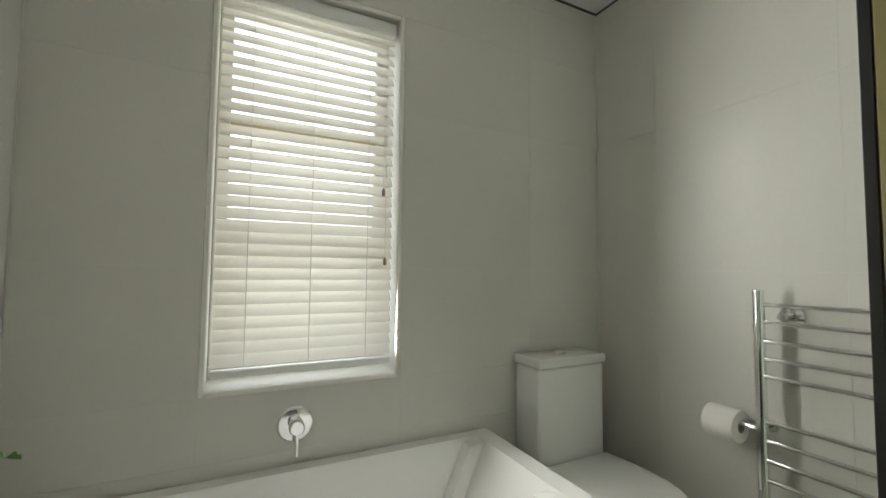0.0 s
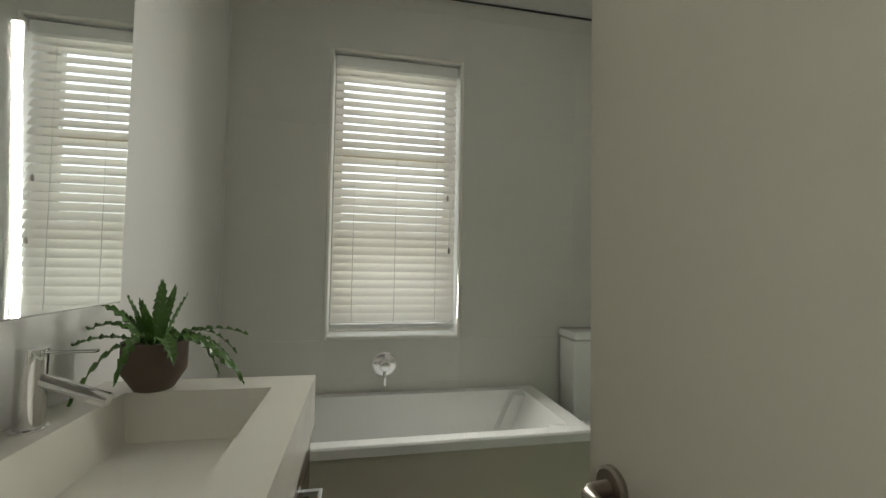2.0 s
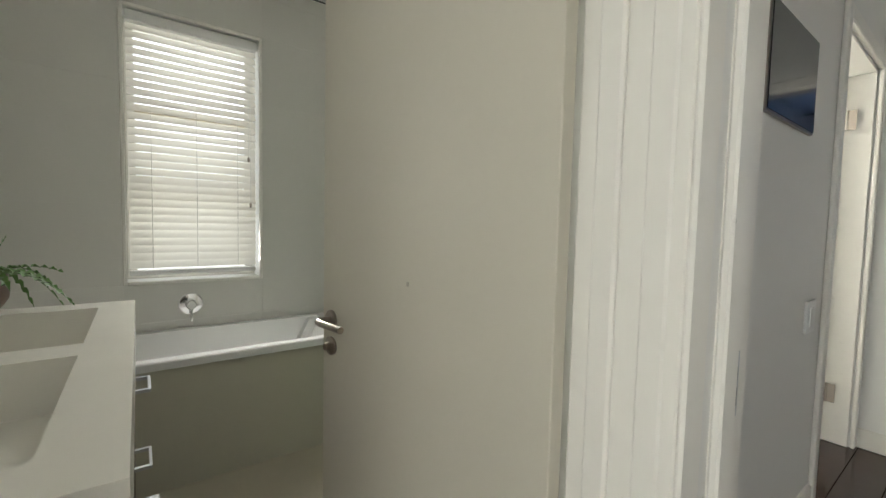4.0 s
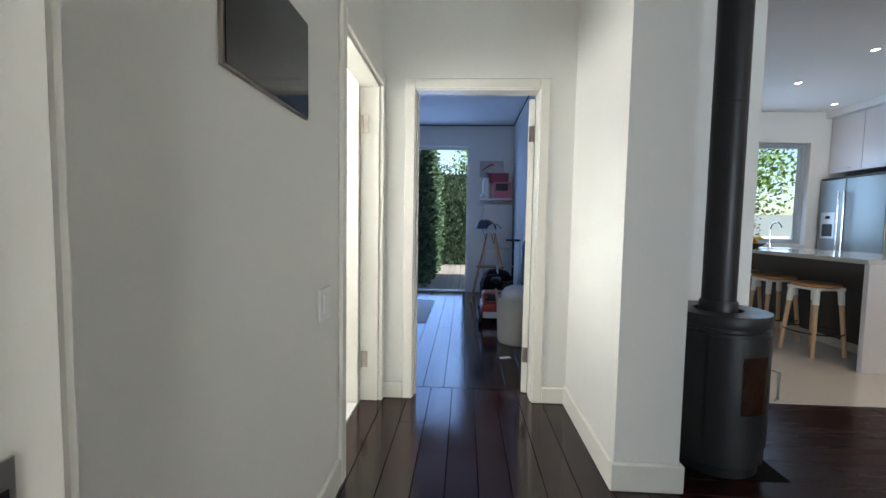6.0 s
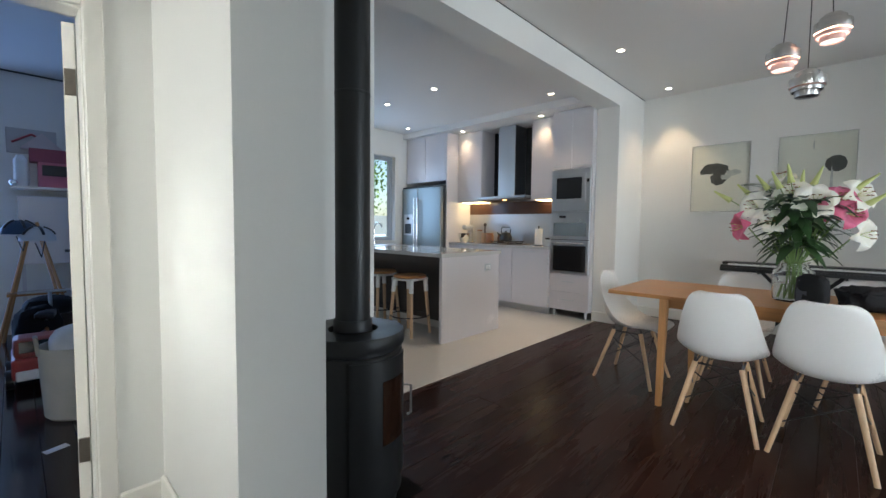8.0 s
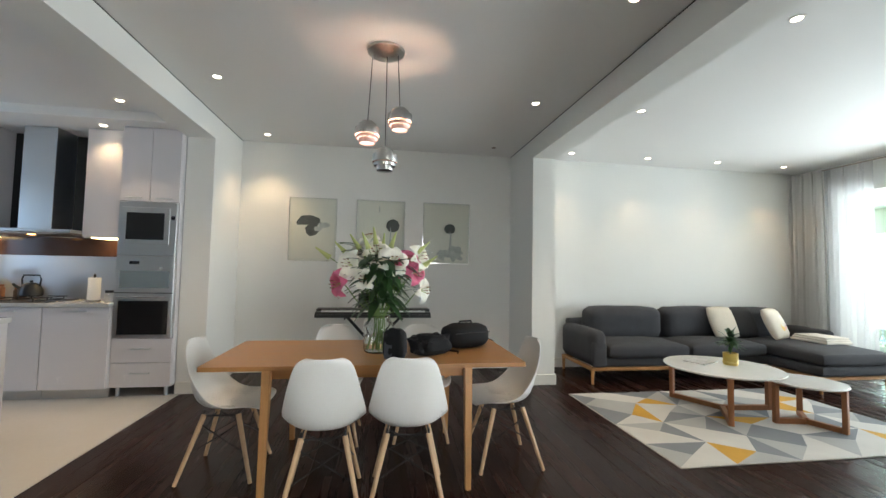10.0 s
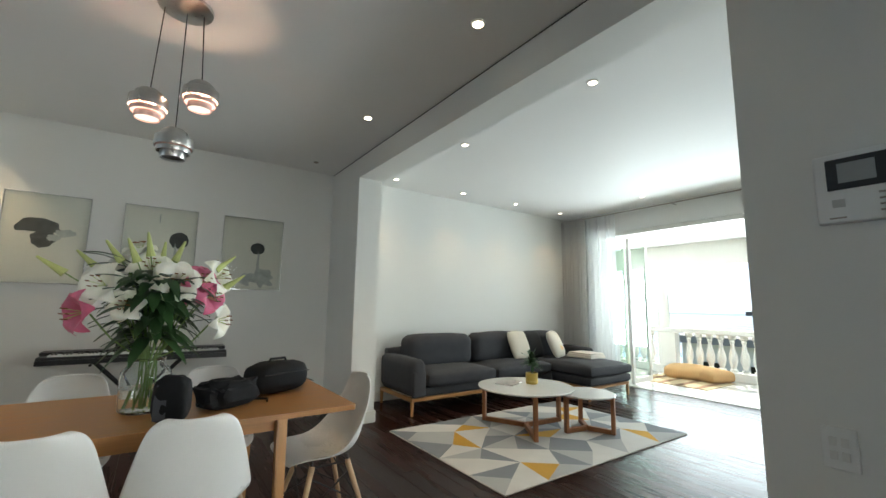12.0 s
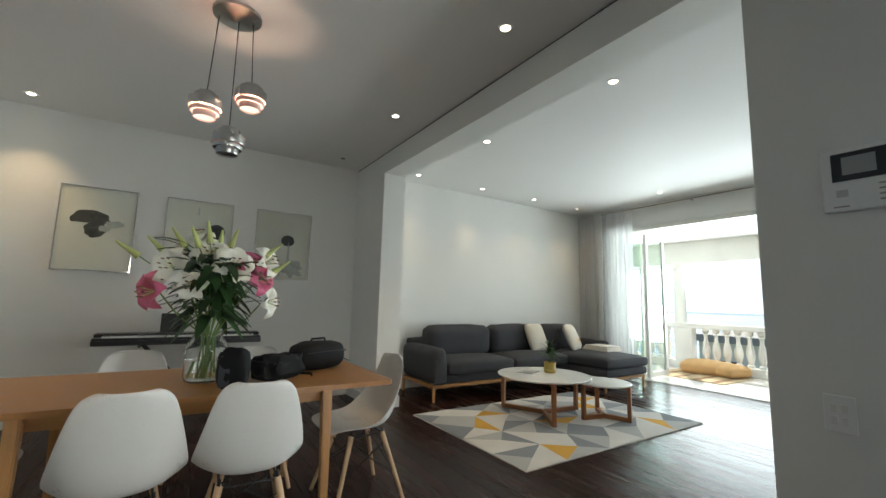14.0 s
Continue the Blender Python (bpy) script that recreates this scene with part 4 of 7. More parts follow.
part("dispenser_recess", B(-0.0085, 0.70, 1.05, -0.0065, 0.86, 1.22), M_BLACK, d2, "dark dispenser recess")
part("dispenser_screen", B(-0.0085, 0.745, 1.29, -0.0065, 0.815, 1.33), M_SMOKED, d2)

fc = thing("fridge_cabinet", 8.20, 8.305, 0.0, "pale grey cabinet surround above the fridge", "cabinet")
part("side_panel", B(0.0, 0.0, 0.0, 0.595, 0.025, 2.695, 0.001, 1), M_LACQ, fc)
part("carcass", B(0.03, 0.03, 1.96, 0.59, 0.985, 2.695), M_LACQ, fc)
for y0, y1 in ((0.03, 0.505), (0.510, 0.985)):
    d = part("door", B(0.0, y0, 1.93, 0.022, y1, 2.695, 0.002, 1), M_LACQ, fc)
    pull(d, (y0 + y1) / 2, 1.975, 0.0, 0.18)

# base units, worktop, splashback
for k, (y0, y1) in enumerate(((6.492, 7.07), (7.075, 7.685), (7.69, 8.30))):
    ob = thing("base_cabinet", 8.27, y0, 0.0, "pale lacquered base cabinet on a recessed plinth", "cabinet", "base cabinets")
    w = y1 - y0
    part("carcass", B(0.022, 0.001, 0.10, 0.525, w - 0.001, 0.885), M_LACQ, ob)
    part("plinth", B(0.06, 0.001, 0.004, 0.08, w - 0.001, 0.099), M_STEEL, ob)
    d = part("door", B(0.0, 0.002, 0.10, 0.02, w - 0.002, 0.88, 0.002, 1), M_LACQ, ob)
    pull(d, w / 2, 0.845, 0.0, 0.2)
wt = thing("kitchen_worktop", 8.25, 6.49, 0.886, "pale stone worktop along the hob wall", "worktop")
part("slab", B(0, 0.001, 0, 0.548, 1.81, 0.036, 0.003, 2), M_QUARTZ, wt)
sb = thing("splashback", 8.796, 6.49, 0.923, "brushed steel splashback with a brown upper band", "splashback")
part("steel_sheet", B(-0.008, 0.0, 0, 0, 1.81, 0.46), M_STEEL, sb)
part("brown_band", B(-0.010, 0.0, 0.461, 0, 1.81, 0.66), mat("brown_glass", (0.06, 0.028, 0.018), 0.15), sb, "dark brown glass band")

for y0, y1 in ((7.80, 8.30), (6.49, 6.90)):
    ob = thing("wall_cabinet", 8.46, y0, 1.575, "tall pale wall cabinet beside the hood", "cabinet", "wall cabinets")
    w = y1 - y0
    part("carcass", B(0.022, 0.0, 0, 0.335, w, 1.12), M_LACQ, ob)
    part("door", B(0.0, 0.002, 0.0, 0.02, w - 0.002, 1.118, 0.002, 1), M_LACQ, ob)
    part("under_light", B(0.06, 0.05, -0.008, 0.30, w - 0.05, -0.0005), glow("under_cabinet_light", (1.0, 0.72, 0.35), 7.0), ob, "warm strip light under the cabinet")
hood = thing("cooker_hood", 8.31, 6.905, 1.575, "steel canopy cooker hood with a tall chimney", "hood")
part("canopy", B(0.0, 0.0, 0.03, 0.478, 0.89, 0.062, 0.004, 2), M_STEEL, hood)
part("underside", B(0.03, 0.03, 0.015, 0.475, 0.86, 0.0295), M_NICKEL, hood)
part("chimney", B(0.19, 0.30, 0.0625, 0.478, 0.60, 1.12, 0.002, 1), M_STEEL, hood)
part("hood_lamp", LT([(0, 0.010), (0.03, 0.010), (0.03, 0.0145), (0, 0.0145)], 20, 0.16, 0.45), glow("hood_lamp_glow", (1.0, 0.45, 0.15), 9), hood, "warm hood lamp")
hp = thing("hood_back_panel", 8.789, 6.905, 1.64, "black panels either side of the hood chimney", "panel")
part("panel", B(0.0, 0.0, 0, 0.010, 0.89, 1.05), M_BLACK, hp)
ph = bpy.data.lights.new("hood_light", "SPOT")
ph.energy, ph.color, ph.spot_size, ph.shadow_soft_size = 7.0, (1.0, 0.62, 0.32), radians(125), 0.03
pho = new("hood_light", ph)
pho.location = (8.47, 7.35, 1.57)

ov = thing("oven_tower", 8.31, 5.938, 0.0, "tall pale unit with microwave, steel oven and drawers", "oven")
W = 0.55
part("carcass", B(0.022, 0.001, 0.10, 0.488, W, 2.695), M_LACQ, ov)
for y in (0.06, W - 0.05):
    part("foot", R((0.06, y, 0.004), (0.06, y, 0.10), 0.018), M_STEEL, ov)
for z0, z1 in ((0.10, 0.335), (0.34, 0.575)):
    d = part("drawer_front", B(0.0, 0.002, z0, 0.02, W - 0.002, z1, 0.002, 1), M_LACQ, ov)
    pull(d, W / 2, (z0 + z1) / 2 + 0.02, 0.0, 0.18)
o = part("oven", B(-0.012, 0.01, 0.583, 0.02, W - 0.01, 1.39, 0.004, 1), M_STEEL, ov, "double steel oven")
part("oven_window", B(-0.0145, 0.05, 0.615, -0.0125, W - 0.05, 0.948), M_SMOKED, o, "black oven glass")
part("oven_handle", R((-0.05, 0.06, 0.985), (-0.05, W - 0.06, 0.985), 0.010), M_CHROME, o)
part("upper_oven_window", B(-0.0145, 0.05, 1.075, -0.0125, W - 0.05, 1.243), mat("grey_mirror_glass", (0.35, 0.40, 0.42), 0.12, metal=0.7), o, "reflective grill glass")
part("seam", B(-0.0135, 0.012, 1.021, -0.0122, W - 0.012, 1.029), M_BLACK, o)
part("oven_knob", R((-0.035, 0.12, 1.27), (-0.012, 0.12, 1.27), 0.014), M_CHROME, o)
part("oven_display", B(-0.0145, W - 0.22, 1.308, -0.0125, W - 0.13, 1.34), M_SMOKED, o)
mw = part("microwave", B(-0.012, 0.01, 1.395, 0.02, W - 0.01, 1.935, 0.004, 1), M_STEEL, ov, "built-in steel microwave")
part("microwave_trim", B(-0.02, 0.07, 1.51, -0.0125, W - 0.035, 1.88, 0.003, 1), M_STEEL, mw)
part("microwave_window", B(-0.0225, 0.12, 1.555, -0.0205, W - 0.085, 1.825), M_SMOKED, mw, "dark microwave window")
part("microwave_button", B(-0.0145, 0.025, 1.76, -0.0125, 0.06, 1.80), M_SMOKED, mw)
for y0, y1 in ((0.002, W / 2 - 0.002), (W / 2 + 0.002, W - 0.002)):
    d = part("door", B(0.0, y0, 1.943, 0.02, y1, 2.693, 0.002, 1), M_LACQ, ov)
    pull(d, (y0 + y1) / 2, 1.975, 0.0, 0.14)

hob = thing("gas_hob", 8.30, 7.06, 0.923, "black gas hob with pan supports", "hob")
part("plate", B(0, 0, 0, 0.46, 0.58, 0.006, 0.002, 1), M_BLACK, hob)
for x in (0.12, 0.34):
    for y in (0.14, 0.44):
        bm = lathe(bmesh.new(), [(0, 0.006), (0.04, 0.006), (0.04, 0.018), (0, 0.02)], 20, x, y)
        part("burner", bm, M_BLACK, hob)
        bm = bmesh.new()
        box(bm, x - 0.09, y - 0.005, 0.03, x + 0.09, y + 0.005, 0.038)
        box(bm, x - 0.005, y - 0.09, 0.0381, x + 0.005, y + 0.09, 0.046)
        for q in (-0.085, 0.085):
            box(bm, x + q - 0.004, y - 0.004, 0.006, x + q + 0.004, y + 0.004, 0.0299)
        part("pan_support", bm, M_BLACK, hob)
kt = thing("kettle", 8.52, 7.36, 0.969, "black stovetop kettle with a tall handle", "kettle")
part("body", LT([(0, 0), (0.085, 0), (0.095, 0.012), (0.092, 0.07), (0.065, 0.12), (0.035, 0.135), (0, 0.138)], 32), M_BLACK, kt, smooth=True)
part("lid_knob", LT([(0, 0.138), (0.012, 0.138), (0.014, 0.155), (0, 0.16)], 16), M_BLACK, kt, smooth=True)
part("spout", T([(-0.05, 0.05, 0.07), (-0.09, 0.075, 0.11), (-0.105, 0.085, 0.13)], 0.016, 12, 0.009), M_BLACK, kt, smooth=True)
part("handle", T([(0, -0.075, 0.1), (0, -0.085, 0.17), (0, -0.07, 0.21), (0, 0.07, 0.21), (0, 0.085, 0.17), (0, 0.075, 0.1)], 0.008, 10), M_BLACK, kt, smooth=True)
mx = thing("stand_mixer_bowl", 8.44, 8.13, 0.923, "silver stand mixer with a steel bowl", "mixer")
part("bowl", LT([(0, 0), (0.05, 0), (0.055, 0.01), (0.06, 0.02), (0.10, 0.08), (0.105, 0.15), (0.098, 0.15), (0.095, 0.09), (0, 0.03)], 32), M_CHROME, mx, smooth=True)
part("head", B(-0.02, -0.05, 0.20, 0.20, 0.05, 0.29, 0.04, 4), M_STEEL, mx, smooth=True)
part("column", B(0.12, -0.04, 0.0, 0.20, 0.04, 0.1999, 0.02, 3), M_STEEL, mx, smooth=True)
for k, (nm, x, y, r, h, c, lab) in enumerate((("storage_jar", 8.60, 7.93, 0.05, 0.20, (0.55, 0.50, 0.42), "pale ceramic storage jar on the worktop"), ("utensil_crock", 8.57, 7.80, 0.06, 0.16, (0.42, 0.28, 0.17), "brown utensil crock on the worktop"), ("storage_jar", 8.54, 7.68, 0.065, 0.15, (0.30, 0.14, 0.07), "reddish brown lidded jar on the worktop"), ("storage_jar", 8.66, 7.56, 0.05, 0.12, (0.12, 0.07, 0.05), "dark small jar on the worktop"))):
    ob = thing(nm, x, y, 0.923, lab, "jar")
    part("body", LT([(0, 0), (r * 0.85, 0), (r, 0.02), (r, h - 0.02), (r * 0.85, h), (r * 0.75, h), (r * 0.75, h * 0.3), (0, h * 0.3)] if nm == "utensil_crock" else [(0, 0), (r * 0.85, 0), (r, 0.02), (r, h - 0.03), (r * 0.8, h - 0.01), (0, h - 0.01)], 24), mat("jar_glaze", c, 0.35, var=0.1), ob, smooth=True)
    if nm == "utensil_crock":
        for q in range(5):
            part("utensil", R((0.01 * q - 0.02, 0.006 * q - 0.01, 0.06), (0.03 * q - 0.06, 0.02 * q - 0.04, 0.27 + 0.01 * (q % 3)), 0.006), M_DARKPANEL, ob)
            part("spoon_head", LT([(0, 0.26), (0.018, 0.28), (0.02, 0.30), (0, 0.325)], 12, 0.03 * q - 0.06, 0.02 * q - 0.04), M_DARKPANEL, ob, smooth=True)
    else:
        part("lid", LT([(0, h - 0.0095), (r * 0.86, h - 0.0095), (r * 0.86, h + 0.008), (0, h + 0.012)], 24), M_WALNUT, ob, smooth=True)
pr = thing("paper_towel_roll", 8.50, 6.78, 0.923, "white paper towel roll on a dark stand", "kitchen roll")
part("base", LT([(0, 0), (0.06, 0), (0.06, 0.01), (0, 0.012)], 24), M_BLACK, pr)
part("roll", LT([(0, 0.013), (0.052, 0.013), (0.053, 0.02), (0.053, 0.235), (0.05, 0.24), (0, 0.24)], 28), mat("paper_towel", (0.8, 0.79, 0.76), 0.9, bump=0.1), pr, smooth=True)
part("finial", LT([(0, 0.24), (0.008, 0.24), (0.012, 0.27), (0, 0.285)], 12), M_BLACK, pr, smooth=True)
cn = thing("glass_jar", 8.47, 6.62, 0.923, "small glass jar with a dark lid on the worktop", "jar")
part("body", LT([(0, 0), (0.035, 0), (0.037, 0.006), (0.037, 0.09), (0, 0.092)], 20), M_GLASS, cn, smooth=True)
part("lid", LT([(0, 0.0925), (0.036, 0.0925), (0.036, 0.115), (0, 0.118)], 20), M_BLACK, cn, smooth=True)

# island
isl = thing("kitchen_island", 6.24, 6.515, 0.0, "kitchen island with a white end panel and stone top", "island")
part("end_panel", B(0.0, 0.0, 0.004, 0.95, 0.04, 0.872, 0.001, 1), M_LACQ, isl, "white end panel")
part("stone_top", B(-0.02, -0.01, 0.873, 0.97, 2.15, 0.912, 0.003, 2), M_QUARTZ, isl, "pale polished stone top")
part("body", B(0.42, 0.041, 0.10, 0.94, 2.13, 0.872), M_DARKPANEL, isl, "dark brown cupboard back")
part("plinth", B(0.46, 0.041, 0.004, 0.92, 2.12, 0.0995), M_KFLOOR, isl)
part("rail", B(0.01, 0.041, 0.80, 0.419, 2.13, 0.872), M_DARKPANEL, isl, "dark rail under the top")
skt = thing("island_socket", 6.97, 6.514, 0.735, "white double socket on the island panel", "socket")
part("plate", B(-0.055, -0.009, -0.042, 0.055, 0.0, 0.042, 0.003, 2), M_STEEL, skt)
for x in (-0.022, 0.022):
    part("rocker", B(x - 0.016, -0.012, -0.022, x + 0.016, -0.0092, 0.022, 0.001, 1), M_WHITE, skt)
sk = thing("island_sink", 6.86, 8.28, 0.912, "steel sink and drainer set in the island", "sink")
bm = bmesh.new()
for b in ((-0.30, -0.22, 0.0005, 0.26, -0.19, 0.004), (-0.30, 0.19, 0.0005, 0.26, 0.22, 0.004), (-0.30, -0.19, 0.0005, -0.27, 0.19, 0.004), (0.23, -0.19, 0.0005, 0.26, 0.19, 0.004)):
    box(bm, *b)
part("rim", bm, M_STEEL, sk)
part("bowl", B(-0.269, -0.189, 0.0004, 0.229, 0.189, 0.0012), M_NICKEL, sk)
tap = thing("kitchen_tap", 6.93, 8.55, 0.912, "chrome swan-neck kitchen tap", "tap")
part("base", LT([(0, 0), (0.025, 0), (0.024, 0.04), (0.016, 0.05), (0, 0.05)], 24), M_CHROME, tap, smooth=True)
part("neck", T([(0, 0, 0.04), (0, 0, 0.22)] + arc((0.0, -0.09, 0.22), 0.09, 0, 165, 14, "yz"), 0.011, 12), M_CHROME, tap, smooth=True)
part("lever", T([(0, 0.015, 0.03), (0.02, 0.07, 0.05)], 0.006, 8), M_CHROME, tap, smooth=True)
fb = thing("fruit_bowl", 6.42, 8.12, 0.912, "dark bowl of oranges and bananas on the island", "fruit bowl")
part("bowl", LT([(0, 0), (0.06, 0), (0.13, 0.05), (0.14, 0.06), (0.13, 0.06), (0.06, 0.012), (0, 0.012)], 32), M_DARKPANEL, fb, smooth=True)
M_ORANGE = mat("orange_peel", (0.75, 0.30, 0.02), 0.5, var=0.1, fine=200, bump=0.2)
for x, y, z in ((0.05, 0.03, 0.06), (-0.04, 0.05, 0.06), (0.0, -0.05, 0.06), (0.01, 0.01, 0.105)):
    part("orange", LT([(0.04 * math.sin(math.pi * k / 10), z - 0.04 * math.cos(math.pi * k / 10)) for k in range(11)], 16, x, y), M_ORANGE, fb, "orange", True)
for k in range(3):
    part("banana", T([(-0.09, -0.06 + 0.03 * k, 0.075), (-0.03, -0.08 + 0.03 * k, 0.12), (0.04, -0.08 + 0.03 * k, 0.13), (0.1, -0.06 + 0.03 * k, 0.10)], 0.018, 8, 0.010), mat("banana_peel", (0.75, 0.52, 0.05), 0.5, var=0.1), fb, "ripe banana", True)


def stool(x, y, turn):
    ob = thing("bar_stool", x, y, 0.004, "beech bar stool with a round seat and black footring", "stool", "stools at the island", turn)
    part("seat", LT([(0, 0.62), (0.165, 0.62), (0.178, 0.628), (0.18, 0.64), (0.172, 0.65), (0, 0.645)], 40), M_OAK_X, ob, "thin wooden seat", True)
    for sx in (-1, 1):
        for sy in (-1, 1):
            t, b = (sx * 0.118, sy * 0.118, 0.60), (sx * 0.158, sy * 0.158, 0.0)
            l = part("leg", R(b, t, 0.0165, 0.021, 14), M_BEECH, ob, smooth=True)
            m = tuple(t[k] + (b[k] - t[k]) * 0.22 for k in range(3))
            part("white_bracket", R(m, (t[0], t[1], 0.612), 0.024, 0.026, 14), M_WHITE, l, "white metal leg bracket", True)
    bm = bmesh.new()
    for a, b in (((-1, -1), (1, -1)), ((-1, 1), (1, 1)), ((-1, -0.98), (-1, 0.98)), ((1, -0.98), (1, 0.98))):
        box(bm, *(min(a[k], b[k]) * 0.13 - 0.012 for k in range(2)), 0.595, *(max(a[k], b[k]) * 0.13 + 0.012 for k in range(2)), 0.6195)
    part("seat_frame", bm, M_WHITE, ob, "white metal frame under the seat")
    ring = T([(0.212 * math.cos(2 * math.pi * k / 28), 0.212 * math.sin(2 * math.pi * k / 28), 0.21) for k in range(29)], 0.007, 8)
    part("footring", ring, M_BLACK, ob, "black metal footring", True)


stool(6.30, 7.06, 8)
stool(6.34, 7.62, -5)
stool(6.36, 8.18, 3)

kw = tagged(new("window_kitchen"), "white framed kitchen window", "window", "", "structure")
kw.matrix_world = pose(6.25, 9.36, 0.93)
M_ALUFRAME = mat("grey_window_aluminium", (0.42, 0.46, 0.50), 0.4, metal=0.3, var=0.03)
for b in ((0, 0, 0, 1.68, 0.07, 0.06), (0, 0, 1.37, 1.68, 0.07, 1.43), (0, 0, 0.06, 0.06, 0.07, 1.37), (1.62, 0, 0.06, 1.68, 0.07, 1.37), (0.80, 0, 0.06, 0.86, 0.07, 1.37)):
    part("frame", B(*b, 0.004, 1), M_ALUFRAME, kw)
for x0, x1 in ((0.06, 0.80), (0.86, 1.62)):
    p = part("pane", B(x0, 0.03, 0.06, x1, 0.036, 1.37), M_PANE, kw)
    p.visible_shadow = False
for x0, x1 in ((0.861, 0.90), (1.58, 1.619)):
    part("sash_stile", B(x0, 0.008, 0.061, x1, 0.029, 1.369, 0.003, 1), M_ALUFRAME, kw)
part("architrave", B(1.68, -0.075, -0.04, 1.75, -0.0605, 1.49), M_TRIM, kw)
part("architrave", B(-0.07, -0.075, 1.43, 1.679, -0.0605, 1.49), M_TRIM, kw)
part("sill", B(-0.05, -0.08, -0.03, 1.73, -0.061, 0.0), M_TRIM, kw)

# ---- dining ----
tbl = thing("dining_table", 6.27, 2.99, 0.0, "oak dining table with thin overhanging top", "table")
TW, TL = 0.87, 1.90
bm = prism(bmesh.new(), [(0.012, 0.0), (TW - 0.012, 0.0), (TW, 0.012), (TW, TL - 0.012), (TW - 0.012, TL), (0.012, TL), (0, TL - 0.012), (0, 0.012)], 0.718, 0.743)
part("tabletop", bm, M_OAK, tbl)
bm = bmesh.new()
for x in (0.07, TW - 0.09):
    box(bm, x, 0.36, 0.655, x + 0.02, TL - 0.36, 0.7175)
for y in (0.36, TL - 0.38):
    box(bm, 0.0905, y, 0.655, TW - 0.0905, y + 0.02, 0.7175)
part("apron", bm, M_OAK, tbl)
for x, y in ((0.055, 0.36), (TW - 0.055, 0.36), (0.055, TL - 0.36), (TW - 0.055, TL - 0.36)):
    ox, oy = (-0.05 if x < 0.4 else 0.05), (0.0)
    bm = bmesh.new()
    bot = [(x + ox + a * 0.018, y + oy + b * 0.018, 0.0) for a, b in ((-1, -1), (1, -1), (1, 1), (-1, 1))]
    top = [(x + a * 0.032, y + b * 0.024, 0.7175) for a, b in ((-1, -1), (1, -1), (1, 1), (-1, 1))]
    vb, vt = [bm.verts.new(p) for p in bot], [bm.verts.new(p) for p in top]
    bm.faces.new(vb[::-1]); bm.faces.new(vt)
    for i in range(4):
        bm.faces.new((vb[i], vb[(i + 1) % 4], vt[(i + 1) % 4], vt[i]))
    bmesh.ops.bevel(bm, geom=[e for e in bm.edges if abs(e.verts[0].co.z - e.verts[1].co.z) > 0.3], offset=0.006, segments=2, affect="EDGES")
    part("leg", bm, M_OAK_Z, tbl)


def shell_rows():
    """Moulded seat and back in one skin, from the front edge of the seat over to the top of the back; faces +x."""
    prof = [(0.235, 0.415, 0.185), (0.225, 0.432, 0.205), (0.19, 0.438, 0.218), (0.12, 0.428, 0.226), (0.03, 0.416, 0.231), (-0.06, 0.413, 0.232), (-0.13, 0.425, 0.231), (-0.175, 0.458, 0.228), (-0.198, 0.51, 0.218), (-0.212, 0.57, 0.207), (-0.225, 0.64, 0.193), (-0.238, 0.71, 0.177), (-0.25, 0.77, 0.160), (-0.257, 0.805, 0.144), (-0.261, 0.825, 0.120), (-0.262, 0.833, 0.085)]
    rows = []
    n = len(prof) - 1
    for i, (x, z, w) in enumerate(prof):
        s = i / n
        row = []
        for k in range(17):
            u = -1 + k / 8
            rise = abs(u) ** 2.6
            seat = max(0.0, 1 - s * 1.9)
            mid = math.exp(-((s - 0.45) / 0.2) ** 2)
            back = max(0.0, (s - 0.5) * 2)
            px = x + rise * (0.10 * mid + 0.045 * back)
            pz = z + rise * (0.035 * seat * (1 - 0.6 * (i < 3)) + 0.055 * mid)
            row.append((px, u * w, pz))
        rows.append(row)
    return rows


def chair():
    ob = thing("dining_chair", 0, 0, 0, "white moulded shell chair on splayed beech dowel legs", "chair", "chairs round the table")
    sh_ = part("shell", strip(bmesh.new(), shell_rows()), M_SHELL, ob, "white moulded plastic shell", True)
    thick(sh_, 0.008, 0.0)
    m = sh_.modifiers.new("round", "SUBSURF")
    m.levels = m.render_levels = 1
    pts = []
    for sx in (-1, 1):
        for sy in (-1, 1):
            t, b = Vector((sx * 0.10 - 0.01, sy * 0.115, 0.385)), Vector((sx * 0.215 - 0.01, sy * 0.205, 0.0))
            l = part("leg", R(b, t, 0.0115, 0.016, 14), M_BEECH, ob, smooth=True)
            part("bracket", R(t + (t - b) * -0.10, t + Vector((0, 0, 0.03)), 0.0065, 0.0065, 8), M_BLACK, l, "black steel bracket")
            pts.append((b, t))
    at = lambda q, f: tuple(q[0] + (q[1] - q[0]) * f)
    for a, b in ((0, 1), (2, 3), (0, 2), (1, 3)):
        part("wire_brace", R(at(pts[a], 0.42), at(pts[b], 0.86), 0.0045, seg=6), M_BLACK, ob)
        part("wire_brace", R(at(pts[b], 0.42), at(pts[a], 0.86), 0.0045, seg=6), M_BLACK, ob)
    bm = bmesh.new()
    for a, b in ((0, 1), (2, 3), (0, 2), (1, 3)):
        rod(bm, at(pts[a], 0.98), at(pts[b], 0.98), 0.006, seg=8)
    part("under_frame", bm, M_BLACK, ob, "black steel frame")
    return ob


first = chair()
first.matrix_basis = pose(6.27, 4.19, 0, 0, 0, 3)
for x, y, a in ((6.275, 3.715, -4), (7.14, 4.24, 180), (7.14, 3.55, 176), (6.64, 3.035, 92), (6.70, 4.84, -92)):
    copy_thing(first, pose(x, y, 0, 0, 0, a))

